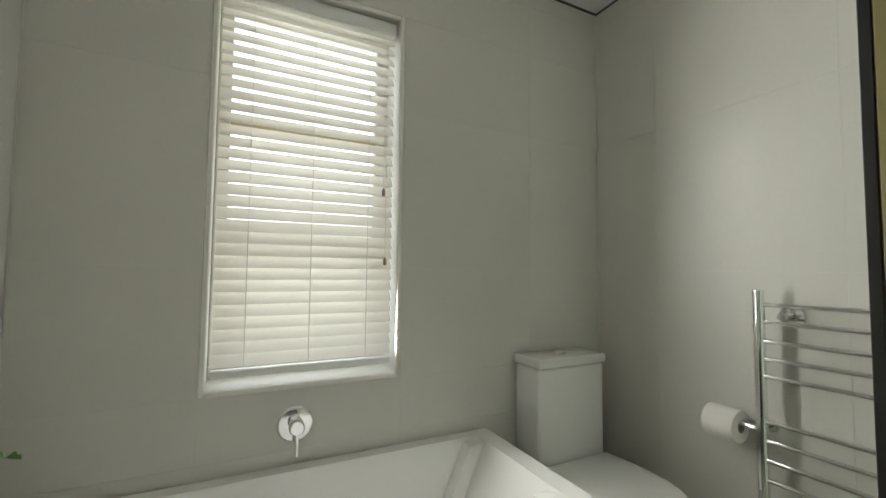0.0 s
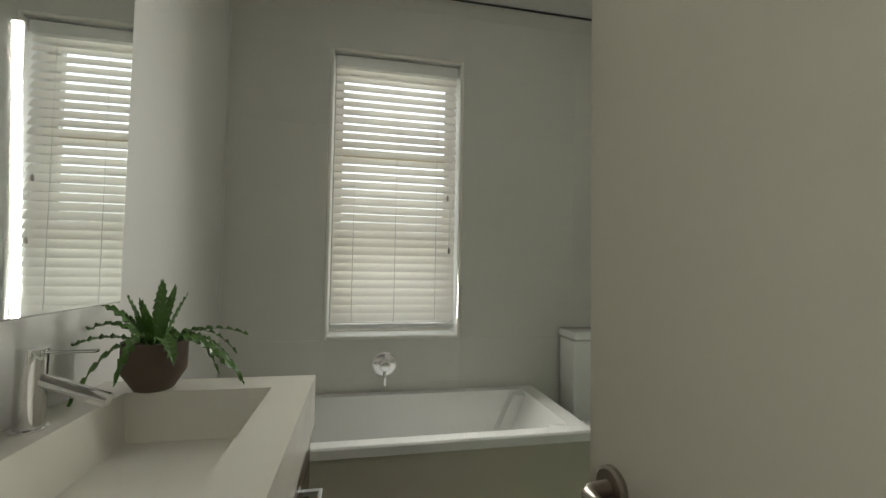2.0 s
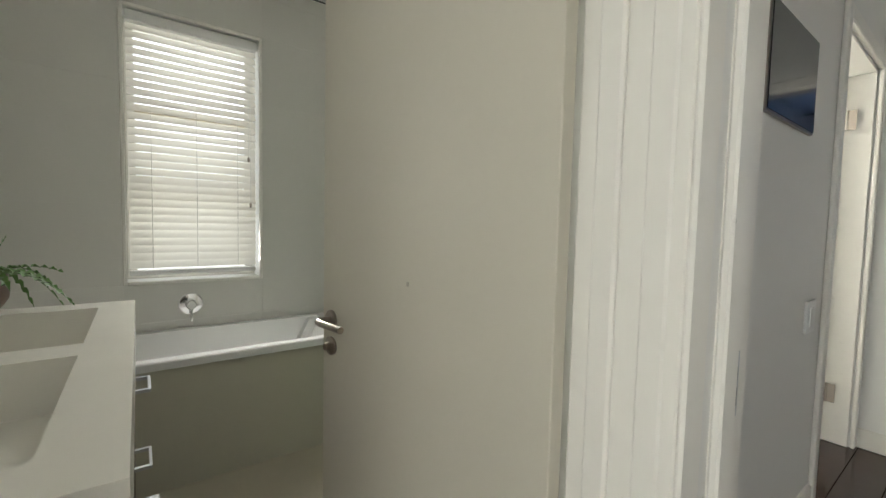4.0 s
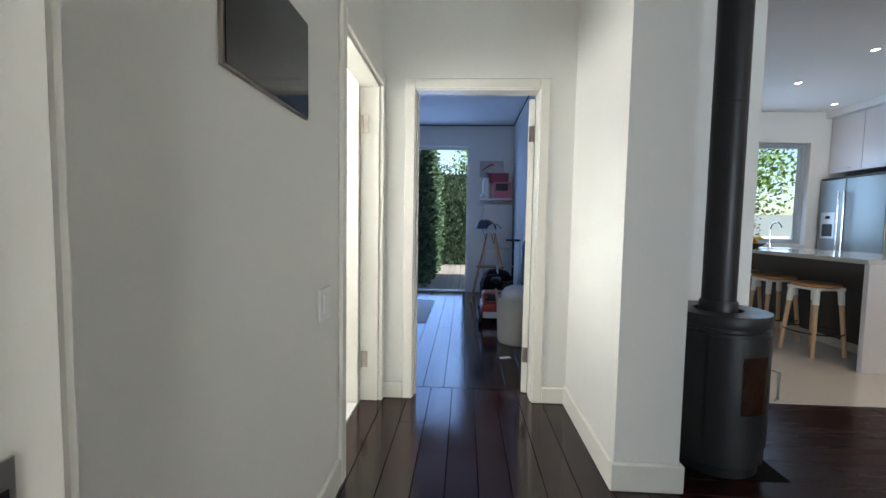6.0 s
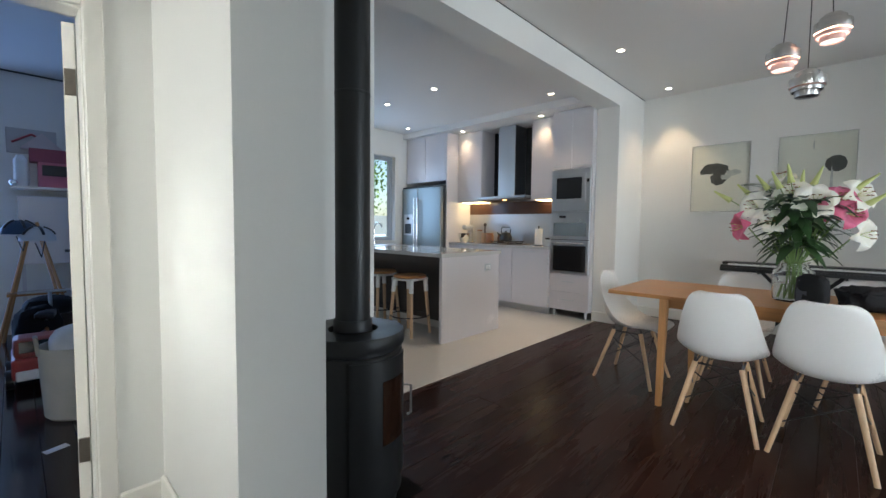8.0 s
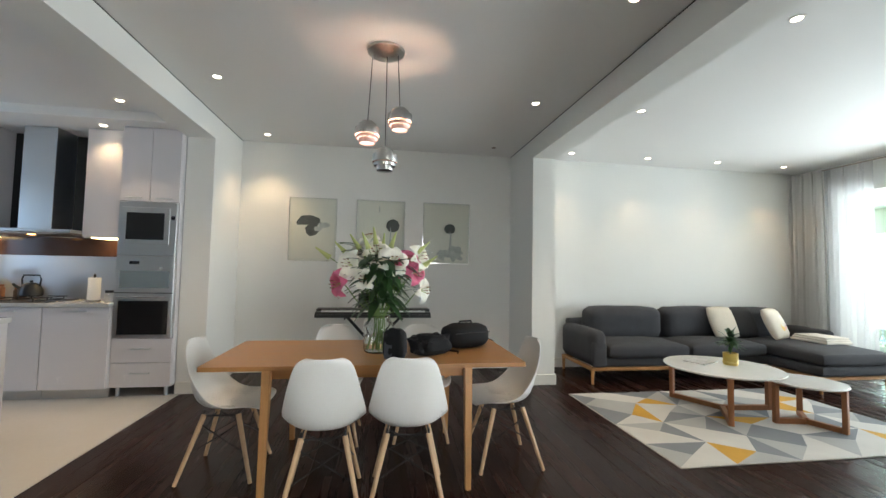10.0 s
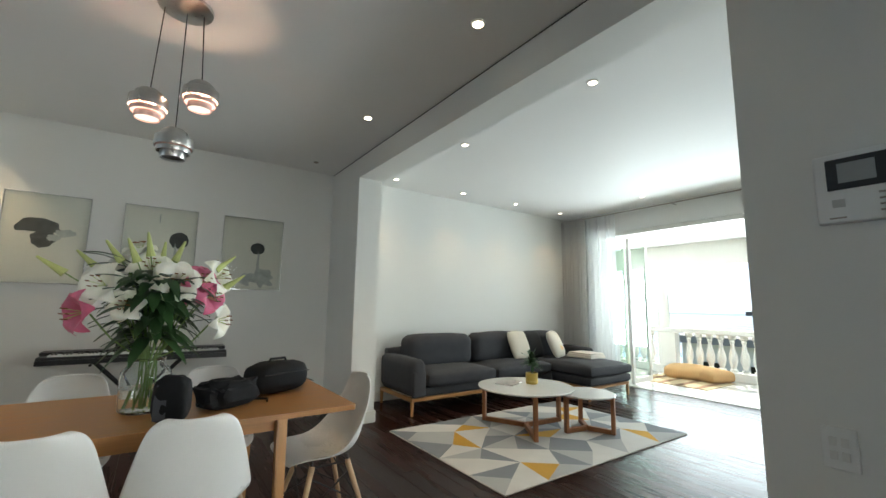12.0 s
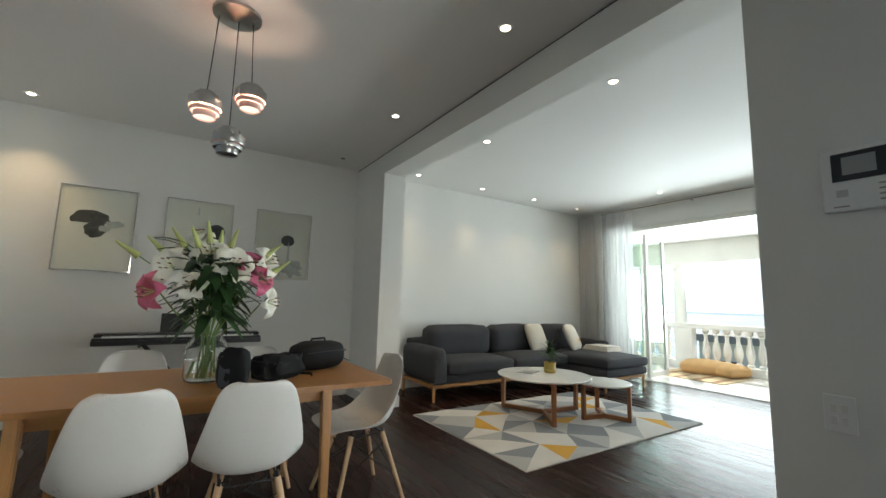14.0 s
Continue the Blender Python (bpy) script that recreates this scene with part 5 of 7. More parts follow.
# vase with lilies
vase = thing("glass_vase", 6.67, 3.90, 0.7435, "clear glass jar vase half full of water", "vase")
part("jar", LT([(0, 0.0), (0.088, 0.0), (0.098, 0.008), (0.102, 0.03), (0.105, 0.15), (0.10, 0.185), (0.075, 0.215), (0.072, 0.235), (0.078, 0.245), (0.074, 0.246), (0.068, 0.235), (0.071, 0.213), (0.096, 0.183), (0.101, 0.15), (0.098, 0.03), (0.094, 0.012), (0, 0.010)], 48), M_GLASS, vase, smooth=True).visible_shadow = False
part("water", LT([(0, 0.0105), (0.0935, 0.0125), (0.0975, 0.03), (0.0995, 0.11), (0, 0.11)], 40), glass("vase_water", (0.95, 0.98, 0.93), 0, 1.33), vase, smooth=True).visible_shadow = False
bq = thing("lily_bouquet", 6.67, 3.90, 0.7435, "large bouquet of white and pink lilies with dark leaves", "flowers")
rnd = random.Random(11)


def lily(c, d, r, m, parent):
    """An open lily at c that faces along d."""
    q = Vector(d).to_track_quat("Z", "Y").to_matrix()
    c = Vector(c)
    bm = bmesh.new()
    for k in range(6):
        a = 2 * math.pi * k / 6 + 0.2
        wide = 0.40 if k % 2 else 0.52
        rows = []
        for i in range(8):
            s = i / 7
            rad = 1.18 * r * (0.06 + 0.95 * s ** 0.9)
            h = r * (0.55 * math.sin(s * 2.1) - 0.42 * max(0, s - 0.55) ** 1.4 * 2.2)
            w = r * wide * math.sin(math.pi * (0.12 + 0.86 * s)) ** 0.8
            row = []
            for u in (-1, -0.5, 0, 0.5, 1):
                p = Vector((rad * math.cos(a) - math.sin(a) * u * w, rad * math.sin(a) + math.cos(a) * u * w, h + abs(u) * 0.12 * w + 0.01 * math.sin(i * 3 + u * 4) * r))
                row.append(c + q @ p)
            rows.append(row)
        strip(bm, rows)
    f = part("flower", bm, m, parent, "white lily bloom" if m is M_PETAL else "pink lily bloom", True)
    bm = bmesh.new()
    for k in range(6):
        a = 2 * math.pi * k / 6
        e = Vector((0.30 * r * math.cos(a), 0.30 * r * math.sin(a), 0.85 * r))
        rod(bm, c, c + q @ e, 0.0012, seg=5)
    part("filament", bm, M_BUD, f)
    bm = bmesh.new()
    for k in range(6):
        a = 2 * math.pi * k / 6
        e = c + q @ Vector((0.30 * r * math.cos(a), 0.30 * r * math.sin(a), 0.85 * r))
        rod(bm, e - Vector((0, 0.007, 0)), e + Vector((0.003, 0.007, 0.002)), 0.0028, seg=6)
    part("anther", bm, M_ANTHER, f)


blooms = [((0.0, 0.02, 0.60), (-0.8, 0.1, 0.5), 0.088, 0), ((-0.06, -0.06, 0.545), (-0.95, -0.2, 0.25), 0.10, 0), ((-0.04, 0.15, 0.53), (-0.8, 0.5, 0.2), 0.092, 0), ((0.02, -0.20, 0.58), (-0.6, -0.7, 0.3), 0.09, 0), ((-0.02, -0.14, 0.55), (-0.8, -0.4, 0.4), 0.085, 1), ((-0.01, -0.18, 0.49), (-0.7, -0.6, 0.0), 0.08, 1), ((-0.03, 0.20, 0.42), (-0.5, 0.8, -0.1), 0.092, 1), ((0.04, -0.22, 0.38), (-0.5, -0.8, 0.0), 0.085, 0), ((0.12, 0.10, 0.60), (0.6, 0.3, 0.7), 0.085, 0), ((0.15, -0.08, 0.53), (0.9, -0.1, 0.3), 0.09, 1), ((0.06, 0.06, 0.68), (-0.2, 0.2, 0.9), 0.07, 0), ((-0.07, 0.08, 0.45), (-0.9, 0.25, 0.0), 0.07, 0)]
for c, d, r, pk in blooms:
    c = (c[0] * 1.1, c[1] * 1.25, c[2] * 1.10)
    lily(c, d, r, M_PINK if pk else M_PETAL, bq)
    part("stem", T([(rnd.uniform(-0.05, 0.05), rnd.uniform(-0.05, 0.05), 0.018), (c[0] * 0.12, c[1] * 0.12, 0.24), (c[0] * 0.6, c[1] * 0.6, c[2] - 0.12), (c[0] - d[0] * 0.02, c[1] - d[1] * 0.02, c[2] - 0.01)], 0.0042, 7), M_STEM, bq, smooth=True)
for e in ((-0.02, 0.42, 0.62), (0.03, 0.30, 0.66), (-0.02, 0.05, 0.76), (0.0, -0.02, 0.72), (0.02, -0.33, 0.68), (0.0, -0.38, 0.58), (-0.05, 0.12, 0.72), (0.05, -0.10, 0.74), (0.0, 0.2, 0.71)):
    e = Vector(e) + Vector((0, 0, 0.07))
    b = Vector((e.x * 0.5, e.y * 0.45, e.z - 0.16))
    dr = (e - b).normalized()
    a0 = e - dr * 0.10
    part("stem", T([(e.x * 0.1, e.y * 0.1, 0.24), b, a0], 0.003, 6), M_STEM, bq, smooth=True)
    part("bud", T([a0, a0 + dr * 0.02, a0 + dr * 0.05, a0 + dr * 0.085, a0 + dr * 0.12], 0.021, 9, 0.005), M_BUD, bq, "closed greenish lily bud", True)
for i in range(150):
    a = rnd.uniform(0, 2 * math.pi)
    h = rnd.uniform(0.32, 0.68)
    r0 = 0.02 + 0.12 * (h - 0.2)
    ln = rnd.uniform(0.12, 0.22)
    up = rnd.uniform(-0.3, 0.9)
    rows = []
    for k in range(7):
        s = k / 6
        rr = r0 + ln * s
        z = h + up * ln * s - 0.10 * s * s
        w = 0.027 * math.sin(math.pi * (0.08 + 0.9 * s)) ** 0.8
        rows.append([(rr * math.cos(a) - math.sin(a) * u * w, rr * math.sin(a) + math.cos(a) * u * w, z + abs(u) * 0.004) for u in (-1, 0, 1)])
    part("leaf", strip(bmesh.new(), rows), M_LEAF, bq, smooth=True)


# bags on the table
def blob_bag(bm, sx, sy, sz, seed, amp=0.06):
    bmesh.ops.create_icosphere(bm, subdivisions=4, radius=1)
    for v in bm.verts:
        p = v.co.copy()
        q = Vector([math.copysign(abs(c) ** 0.62, c) for c in p])
        n = noise.noise(p * 2.2 + Vector((seed, 0, 0))) * amp + noise.noise(p * 6 + Vector((0, seed, 0))) * amp * 0.4
        v.co = Vector((q.x * sx, q.y * sy, max(-1.0, q.z) * sz + sz)) * (1 + n)
        v.co.z = max(0.0, v.co.z)
    return bm


b1 = thing("camera_bag", 6.80, 3.27, 0.7435, "soft black rectangular camera bag on the table", "bag", turn=24)
part("body", blob_bag(bmesh.new(), 0.098, 0.185, 0.088, 1.0, 0.03), M_BLACK_CLOTH, b1, smooth=True)
part("lid_seam", T([(-0.100, -0.15, 0.115), (-0.106, 0, 0.12), (-0.100, 0.15, 0.115)], 0.004, 6), M_BLACK, b1)
part("handle", T([(0.0, -0.06, 0.165), (0, -0.05, 0.19), (0, 0.05, 0.19), (0, 0.06, 0.165)], 0.007, 8), M_BLACK_CLOTH, b1, smooth=True)
part("strap", strip(bmesh.new(), [[(-0.03 + 0.02 * math.sin(k), -0.18 - 0.018 * k, 0.05 - 0.006 * k + o * 0.01), (0.0 + 0.02 * math.sin(k), -0.18 - 0.018 * k, 0.06 - 0.006 * k + o * 0.01)] for k, o in ((0, 0), (1, 1), (2, 0.5), (3, 0.2), (4, 0))]), M_BLACK_CLOTH, b1)
b2 = thing("pouch", 6.36, 3.80, 0.7435, "upright black zipped pouch on the table", "bag", turn=-25)
part("body", blob_bag(bmesh.new(), 0.05, 0.072, 0.10, 4.0, 0.05), M_BLACK_CLOTH, b2, smooth=True)
part("grey_flap", strip(bmesh.new(), [[(-0.047, 0.0, 0.02), (-0.047, 0.05, 0.02)], [(-0.05, 0.0, 0.10), (-0.05, 0.05, 0.10)], [(-0.042, 0.0, 0.165), (-0.042, 0.045, 0.165)]]), mat("grey_webbing", (0.05, 0.055, 0.065), 0.7, bump=0.3, fine=300), b2, "grey webbing flap")
b3 = thing("black_sleeve", 6.55, 3.56, 0.7435, "crumpled black neoprene sleeve lying on the table", "bag", turn=30)
part("body", blob_bag(bmesh.new(), 0.09, 0.14, 0.068, 7.0, 0.2), M_BLACK_CLOTH, b3, smooth=True)
part("strap", T([(0.02, -0.1, 0.03), (0.0, -0.16, 0.01), (-0.06, -0.2, 0.008), (-0.1, -0.16, 0.008)], 0.006, 6), M_BLACK_CLOTH, b3, smooth=True)

# pendant lamp
M_ALU = mat("brushed_aluminium", (0.50, 0.49, 0.47), 0.30, metal=1, var=0.10, scale=3, fine=70, stretch=(9, 9, 0.4), rough_var=0.06)
pl = thing("pendant_lamp", 6.76, 3.90, H_D, "three brushed steel tiered pendants on one ceiling plate", "lamp")
part("ceiling_plate", LT([(0, -0.055), (0.012, -0.053), (0.12, -0.022), (0.135, -0.018), (0.137, -0.001), (0, -0.001)], 48), M_ALU, pl, smooth=True)
# lamp on or off is set by colour: warm glow, near black
M_PENDIN = glow("lit_reflector", (1.0, 0.80, 0.70), 1.1)
M_PENDDIM = mat("unlit_reflector", (0.05, 0.035, 0.03), 0.4, metal=0.5)
# copper of the inner faces, also lamp light tinted onto lit bands
M_COPPER_TINT = mat("pink_inside_and_lit_tint", (0.88, 0.60, 0.52), 0.45, metal=0.3, var=0.06)


def hollow_ring(r0, r1, z0, z1, dx, dy, t=0.0025):
    """A thin conical band, radius r0 at its lower edge and r1 at its upper one."""
    return LT([(r0 - t, z0), (r0, z0), (r0 + 0.0008, z0 + 0.002), (r1, z1 - 0.001), (r1 - t * 0.5, z1), (r1 - t, z1 - 0.001), (r0 - t, z0)], 48, dx, dy)


for dx, dy, z, lit in ((0.03, 0.12, 2.295, True), (-0.01, -0.11, 2.395, True), (-0.02, -0.01, 2.09, False)):
    zz = z - H_D
    part("cord", R((dx * 0.8, dy * 0.8, -0.022), (dx, dy, zz + 0.075), 0.003, seg=8), M_BLACK, pl, "black cord")
    part("lamp_holder", LT([(0, zz + 0.060), (0.012, zz + 0.060), (0.012, zz + 0.074), (0.008, zz + 0.082), (0, zz + 0.083)], 24, dx, dy), M_ALU, pl, smooth=True)
    for r0, r1, z0, z1, nm in ((0.046, 0.044, 0.054, 0.080, "cap_band"), (0.066, 0.065, 0.026, 0.062, "upper_band"), (0.090, 0.089, -0.022, 0.032, "wide_band"), (0.078, 0.080, -0.050, -0.027, "lower_band"), (0.058, 0.060, -0.082, -0.046, "bottom_band")):
        # lower bands turn pink only when lit: lamp light put into colour
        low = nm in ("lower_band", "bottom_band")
        part(nm, hollow_ring(r0, r1, zz + z0, zz + z1, dx, dy), M_COPPER_TINT if low and lit else M_ALU, pl, "band coloured pink for lamp light" if low and lit else "", True)
        if not low:
            part("inner_face", hollow_ring(r0 - 0.0035, r1 - 0.0035, zz + z0 + 0.002, zz + z1 - 0.002, dx, dy, 0.001), M_COPPER_TINT, pl, "copper-coloured inner face", True)
    for a in (0.5, 2.6, 4.7):
        ca, sa = math.cos(a), math.sin(a)
        part("spacer", R((dx + 0.02 * ca, dy + 0.02 * sa, zz + 0.058), (dx + 0.083 * ca, dy + 0.083 * sa, zz + 0.004), 0.002, seg=6), M_ALU, pl)
    part("diffuser", LT([(0.0, zz - 0.066), (0.035, zz - 0.067), (0.0555, zz - 0.072), (0.0555, zz - 0.069), (0.03, zz - 0.060), (0, zz - 0.058)], 32, dx, dy), M_PENDIN if lit else M_PENDDIM, pl, "warm lit diffuser" if lit else "dark unlit diffuser", True)
    part("reflector", LT([(0.056, zz - 0.044), (0.072, zz - 0.046), (0.077, zz - 0.034), (0.074, zz - 0.034), (0.070, zz - 0.041), (0.056, zz - 0.041), (0.056, zz - 0.044)], 32, dx, dy), M_PENDIN if lit else M_PENDDIM, pl, "reflector between the bands", True)
    if lit:
        d = bpy.data.lights.new("pendant_light", "POINT")
        d.energy, d.color, d.shadow_soft_size = 3.0, (1.0, 0.70, 0.52), 0.008
        o = new("pendant_light", d)
        o.location = (6.76 + dx, 3.90 + dy, z + 0.028)


# pictures
def picture(y0, y1, z0, z1, kind):
    ob = thing("framed_print", 9.2495, (y0 + y1) / 2, z0, "acrylic framed print of a dark plant on white", "picture", "prints on the wall")
    w, h = y1 - y0, z1 - z0
    part("backing", B(-0.008, -w / 2, 0, -0.001, w / 2, h), mat("mount_board", (0.62, 0.60, 0.53), 0.6, var=0.02), ob)
    part("paper", B(-0.0125, -w / 2 + 0.03, 0.03, -0.0085, w / 2 - 0.03, h - 0.03), mat("print_paper", (0.66, 0.63, 0.55), 0.7, var=0.02), ob)
    ink = mat("ink_%s" % kind, (0.07, 0.07, 0.065), 0.7, var=0.6, scale=14, fine=70)
    pale = mat("pale_ink_%s" % kind, (0.42, 0.42, 0.39), 0.7, var=0.3, scale=14, fine=70)
    def patch(cy, cz, ry, rz, m, seed, name="motif", lobes=0.18, cut=-2):
        pts = []
        for k in range(36):
            a = 2 * math.pi * k / 36
            q = 1 + lobes * noise.noise(Vector((math.cos(a) * 2 + seed, math.sin(a) * 2, seed)))
            pts.append((cy + ry * q * math.cos(a), cz + rz * q * max(cut, math.sin(a))))
        bm = bmesh.new()
        x = -0.0132 - 0.0003 * (seed % 5)
        bm.faces.new([bm.verts.new((x, a, b)) for a, b in pts])
        part(name, bm, m, ob, "printed plant motif")
    if kind == 0:
        patch(0.05, h * 0.60, 0.155, 0.10, ink, 1, cut=-0.25)
        patch(0.01, h * 0.50, 0.085, 0.085, ink, 2)
        patch(-0.14, h * 0.57, 0.075, 0.035, pale, 3, lobes=0.5)
        patch(-0.06, h * 0.51, 0.05, 0.03, pale, 4, lobes=0.5)
    elif kind == 1:
        patch(-0.16, h * 0.60, 0.085, 0.085, ink, 6)
        patch(-0.13, h * 0.35, 0.012, 0.16, pale, 7, lobes=0.3)
        patch(0.02, h * 0.86, 0.006, 0.05, pale, 8)
    else:
        patch(-0.05, h * 0.58, 0.075, 0.065, ink, 6)
        patch(-0.06, h * 0.36, 0.015, 0.14, pale, 7, lobes=0.4)
        patch(-0.12, h * 0.16, 0.11, 0.10, pale, 8, lobes=0.6)
        patch(0.06, h * 0.14, 0.08, 0.07, pale, 9, lobes=0.6)
    g = part("acrylic_front", B(-0.0215, -w / 2, 0, -0.0175, w / 2, h), M_PANE, ob, "clear acrylic sheet")
    g.visible_shadow = False
    for b in ((-0.023, -w / 2 - 0.006, 0.0, 0.0, -w / 2 - 0.0005, h), (-0.023, w / 2 + 0.0005, 0.0, 0.0, w / 2 + 0.006, h), (-0.023, -w / 2 - 0.006, -0.006, 0.0, w / 2 + 0.006, -0.0005), (-0.023, -w / 2 - 0.006, h + 0.0005, 0.0, w / 2 + 0.006, h + 0.006)):
        part("edge", B(*b), M_CHROME, ob, "thin metal edge")


picture(4.475, 5.055, 1.40, 2.20, 0)
picture(3.60, 4.215, 1.40, 2.20, 1)
picture(2.725, 3.345, 1.40, 2.20, 2)

# digital piano
kp = thing("digital_piano", 8.98, 3.96, 0.70, "black digital piano on a cross stand against the wall", "piano")
part("case", B(-0.13, -0.69, 0.03, 0.16, 0.69, 0.085, 0.008, 2), M_BLACK, kp)
part("panel", B(-0.01, -0.69, 0.0855, 0.16, 0.69, 0.115, 0.006, 2), M_BLACK, kp)
part("key_bed", B(-0.15, -0.69, 0.02, -0.1305, 0.69, 0.062, 0.004, 1), M_BLACK, kp)
key_me = None
for i in range(52):
    y = -0.61 + i * 1.22 / 51
    if key_me is None:
        k = part("white_key", B(-0.125, -0.0112, 0.0853, -0.015, 0.0112, 0.099, 0.001, 1), M_WHITE, kp)
        key_me = k.data
    else:
        k = new("white_key", key_me)
        k.parent = kp
    k.location = (0, y, 0)
bk_me = None
for i in range(51):
    if i % 7 in (2, 6):
        continue
    y = -0.61 + (i + 0.5) * 1.22 / 51
    if bk_me is None:
        k = part("black_key", B(-0.09, -0.006, 0.0992, -0.015, 0.006, 0.109), M_BLACK, kp)
        bk_me = k.data
    else:
        k = new("black_key", bk_me)
        k.parent = kp
    k.location = (0, y, 0)
part("music_rest", B(0.10, 0.0, 0.1155, 0.112, 0.2, 0.30, 0.004, 1), M_BLACK, kp)
for s_ in (-1, 1):
    part("stand_leg", R((0.0, s_ * 0.33, -0.69), (0.0, -s_ * 0.33, 0.019), 0.018, seg=10), M_BLACK, kp)
    part("stand_foot", R((-0.2, s_ * 0.34, -0.682), (0.2, s_ * 0.34, -0.682), 0.018, seg=10), M_BLACK, kp)
    part("stand_arm", R((-0.16, s_ * 0.34, 0.008), (0.14, s_ * 0.34, 0.008), 0.011, seg=10), M_BLACK, kp)

# intercom and socket
ic = thing("door_intercom", 4.475, 2.1305, 1.535, "white video door intercom with a small screen", "intercom")
part("body", B(-0.10, 0.0, 0.0, 0.10, 0.03, 0.225, 0.008, 3), M_WHITE, ic, smooth=True)
part("screen_bezel", B(-0.075, 0.0302, 0.105, 0.068, 0.034, 0.205, 0.003, 1), M_BLACK, ic, "black screen surround")
part("screen", B(-0.045, 0.0342, 0.125, 0.04, 0.0352, 0.188), mat("grey_display", (0.32, 0.34, 0.34), 0.2), ic, "grey display")
for k in range(4):
    part("button", B(-0.065, 0.0302, 0.024 + 0.018 * k, -0.045, 0.033, 0.030 + 0.018 * k, 0.001, 1), M_NICKEL, ic)
part("speaker", B(0.03, 0.0302, 0.05, 0.06, 0.031, 0.075), mat("grille_grey", (0.55, 0.55, 0.53), 0.6), ic)
part("maker_mark", B(0.03, 0.0302, 0.014, 0.07, 0.0308, 0.019), M_NICKEL, ic)
so = thing("wall_socket", 4.585, 2.1305, 0.845, "white wall switch plate with four small rockers", "switch")
part("plate", B(-0.042, 0.0, -0.062, 0.042, 0.011, 0.062, 0.003, 2), M_WHITE, so)
for x in (-0.014, 0.014):
    for z in (-0.02, 0.02):
        part("rocker", B(x - 0.009, 0.0112, z - 0.013, x + 0.009, 0.0155, z + 0.013, 0.001, 1), M_RING, so)

# ---- living room ----
def cushion(bm, x0, y0, z0, x1, y1, z1, puff=0.03, seed=0.0, n=10):
    """A soft box: rounded sides, swollen faces, slight creases."""
    r = bmesh.ops.create_cube(bm, size=2)
    vs = r["verts"]
    es = list({e for v in vs for e in v.link_edges})
    bmesh.ops.subdivide_edges(bm, edges=es, cuts=n, use_grid_fill=True)
    c = Vector(((x0 + x1) / 2, (y0 + y1) / 2, (z0 + z1) / 2))
    h = Vector(((x1 - x0) / 2, (y1 - y0) / 2, (z1 - z0) / 2))
    rad = min(h) * 0.75
    for v in bm.verts:
        p = Vector([v.co[k] * h[k] for k in range(3)])
        inner = Vector([max(-(h[k] - rad), min(h[k] - rad, p[k])) for k in range(3)])
        d = p - inner
        if d.length > 1e-6:
            p = inner + d.normalized() * min(d.length, rad)
        u = v.co
        s = puff * (1 - u.x ** 2 * 0.9) * (1 - u.y ** 2 * 0.9) * (u.z)
        p.z += s
        p += Vector((1, 1, 1)) * 0.006 * noise.noise(p * 7 + Vector((seed, seed, 0)))
        v.co = c + p
    return bm


sofa = thing("corner_sofa", 8.33, 1.42, 0.0, "charcoal fabric chaise sofa on an oak frame", "sofa")
# local axes: x towards the wall, y runs away from the dining room (negative)
def sc(name, *b, seed=0.0, puff=0.025, label=""):
    return part(name, cushion(bmesh.new(), *b, puff=puff, seed=seed), M_SOFA, sofa, label, True)
part("base", B(0.04, -3.42, 0.20, 0.84, -0.05, 0.31, 0.02, 3), M_SOFA, sofa, smooth=True)
sc("arm", 0.0, -0.20, 0.22, 0.86, 0.0, 0.62, seed=1, puff=0.015)
part("arm_front", B(0.0, -0.19, 0.20, 0.06, -0.01, 0.50, 0.03, 3), M_SOFA, sofa, smooth=True)
sc("seat_cushion", -0.02, -1.28, 0.30, 0.66, -0.21, 0.46, seed=2, puff=0.035)
sc("seat_cushion", -0.02, -2.36, 0.30, 0.66, -1.29, 0.46, seed=3, puff=0.035)
sc("back_frame", 0.72, -3.42, 0.22, 0.86, -0.05, 0.70, seed=4, puff=0.01)
sc("back_cushion", 0.50, -1.30, 0.44, 0.78, -0.23, 0.85, seed=5)
sc("back_cushion", 0.50, -2.36, 0.44, 0.78, -1.32, 0.85, seed=6)
sc("back_cushion", 0.54, -3.22, 0.44, 0.78, -2.38, 0.84, seed=7)
sc("chaise_base", -0.62, -3.38, 0.19, 0.60, -2.40, 0.32, seed=8, puff=0.01)
sc("chaise_cushion", -0.64, -3.38, 0.31, 0.64, -2.39, 0.46, seed=9, puff=0.03)
sc("far_arm", 0.12, -3.55, 0.24, 0.84, -3.385, 0.60, seed=10, puff=0.01)
fr_b = bmesh.new()
for b in ((0.03, -2.40, 0.155, 0.07, -0.01, 0.195), (0.80, -3.40, 0.155, 0.84, -0.01, 0.195), (0.07, -0.05, 0.155, 0.80, -0.01, 0.195), (-0.58, -3.36, 0.15, -0.54, -2.42, 0.188), (-0.54, -2.46, 0.15, 0.03, -2.42, 0.188), (-0.54, -3.36, 0.15, 0.80, -3.32, 0.188)):
    box(fr_b, *b, bevel=0.004, seg=1)
part("oak_frame", fr_b, M_OAK, sofa, "pale oak rail")
for x, y in ((0.05, -0.03), (0.82, -0.03), (0.05, -2.38), (-0.56, -3.34), (-0.56, -2.44), (0.82, -3.36)):
    part("leg", R((x, y, 0.0), (x, y, 0.155), 0.016, 0.022, 12), M_OAK_Z, sofa, smooth=True)


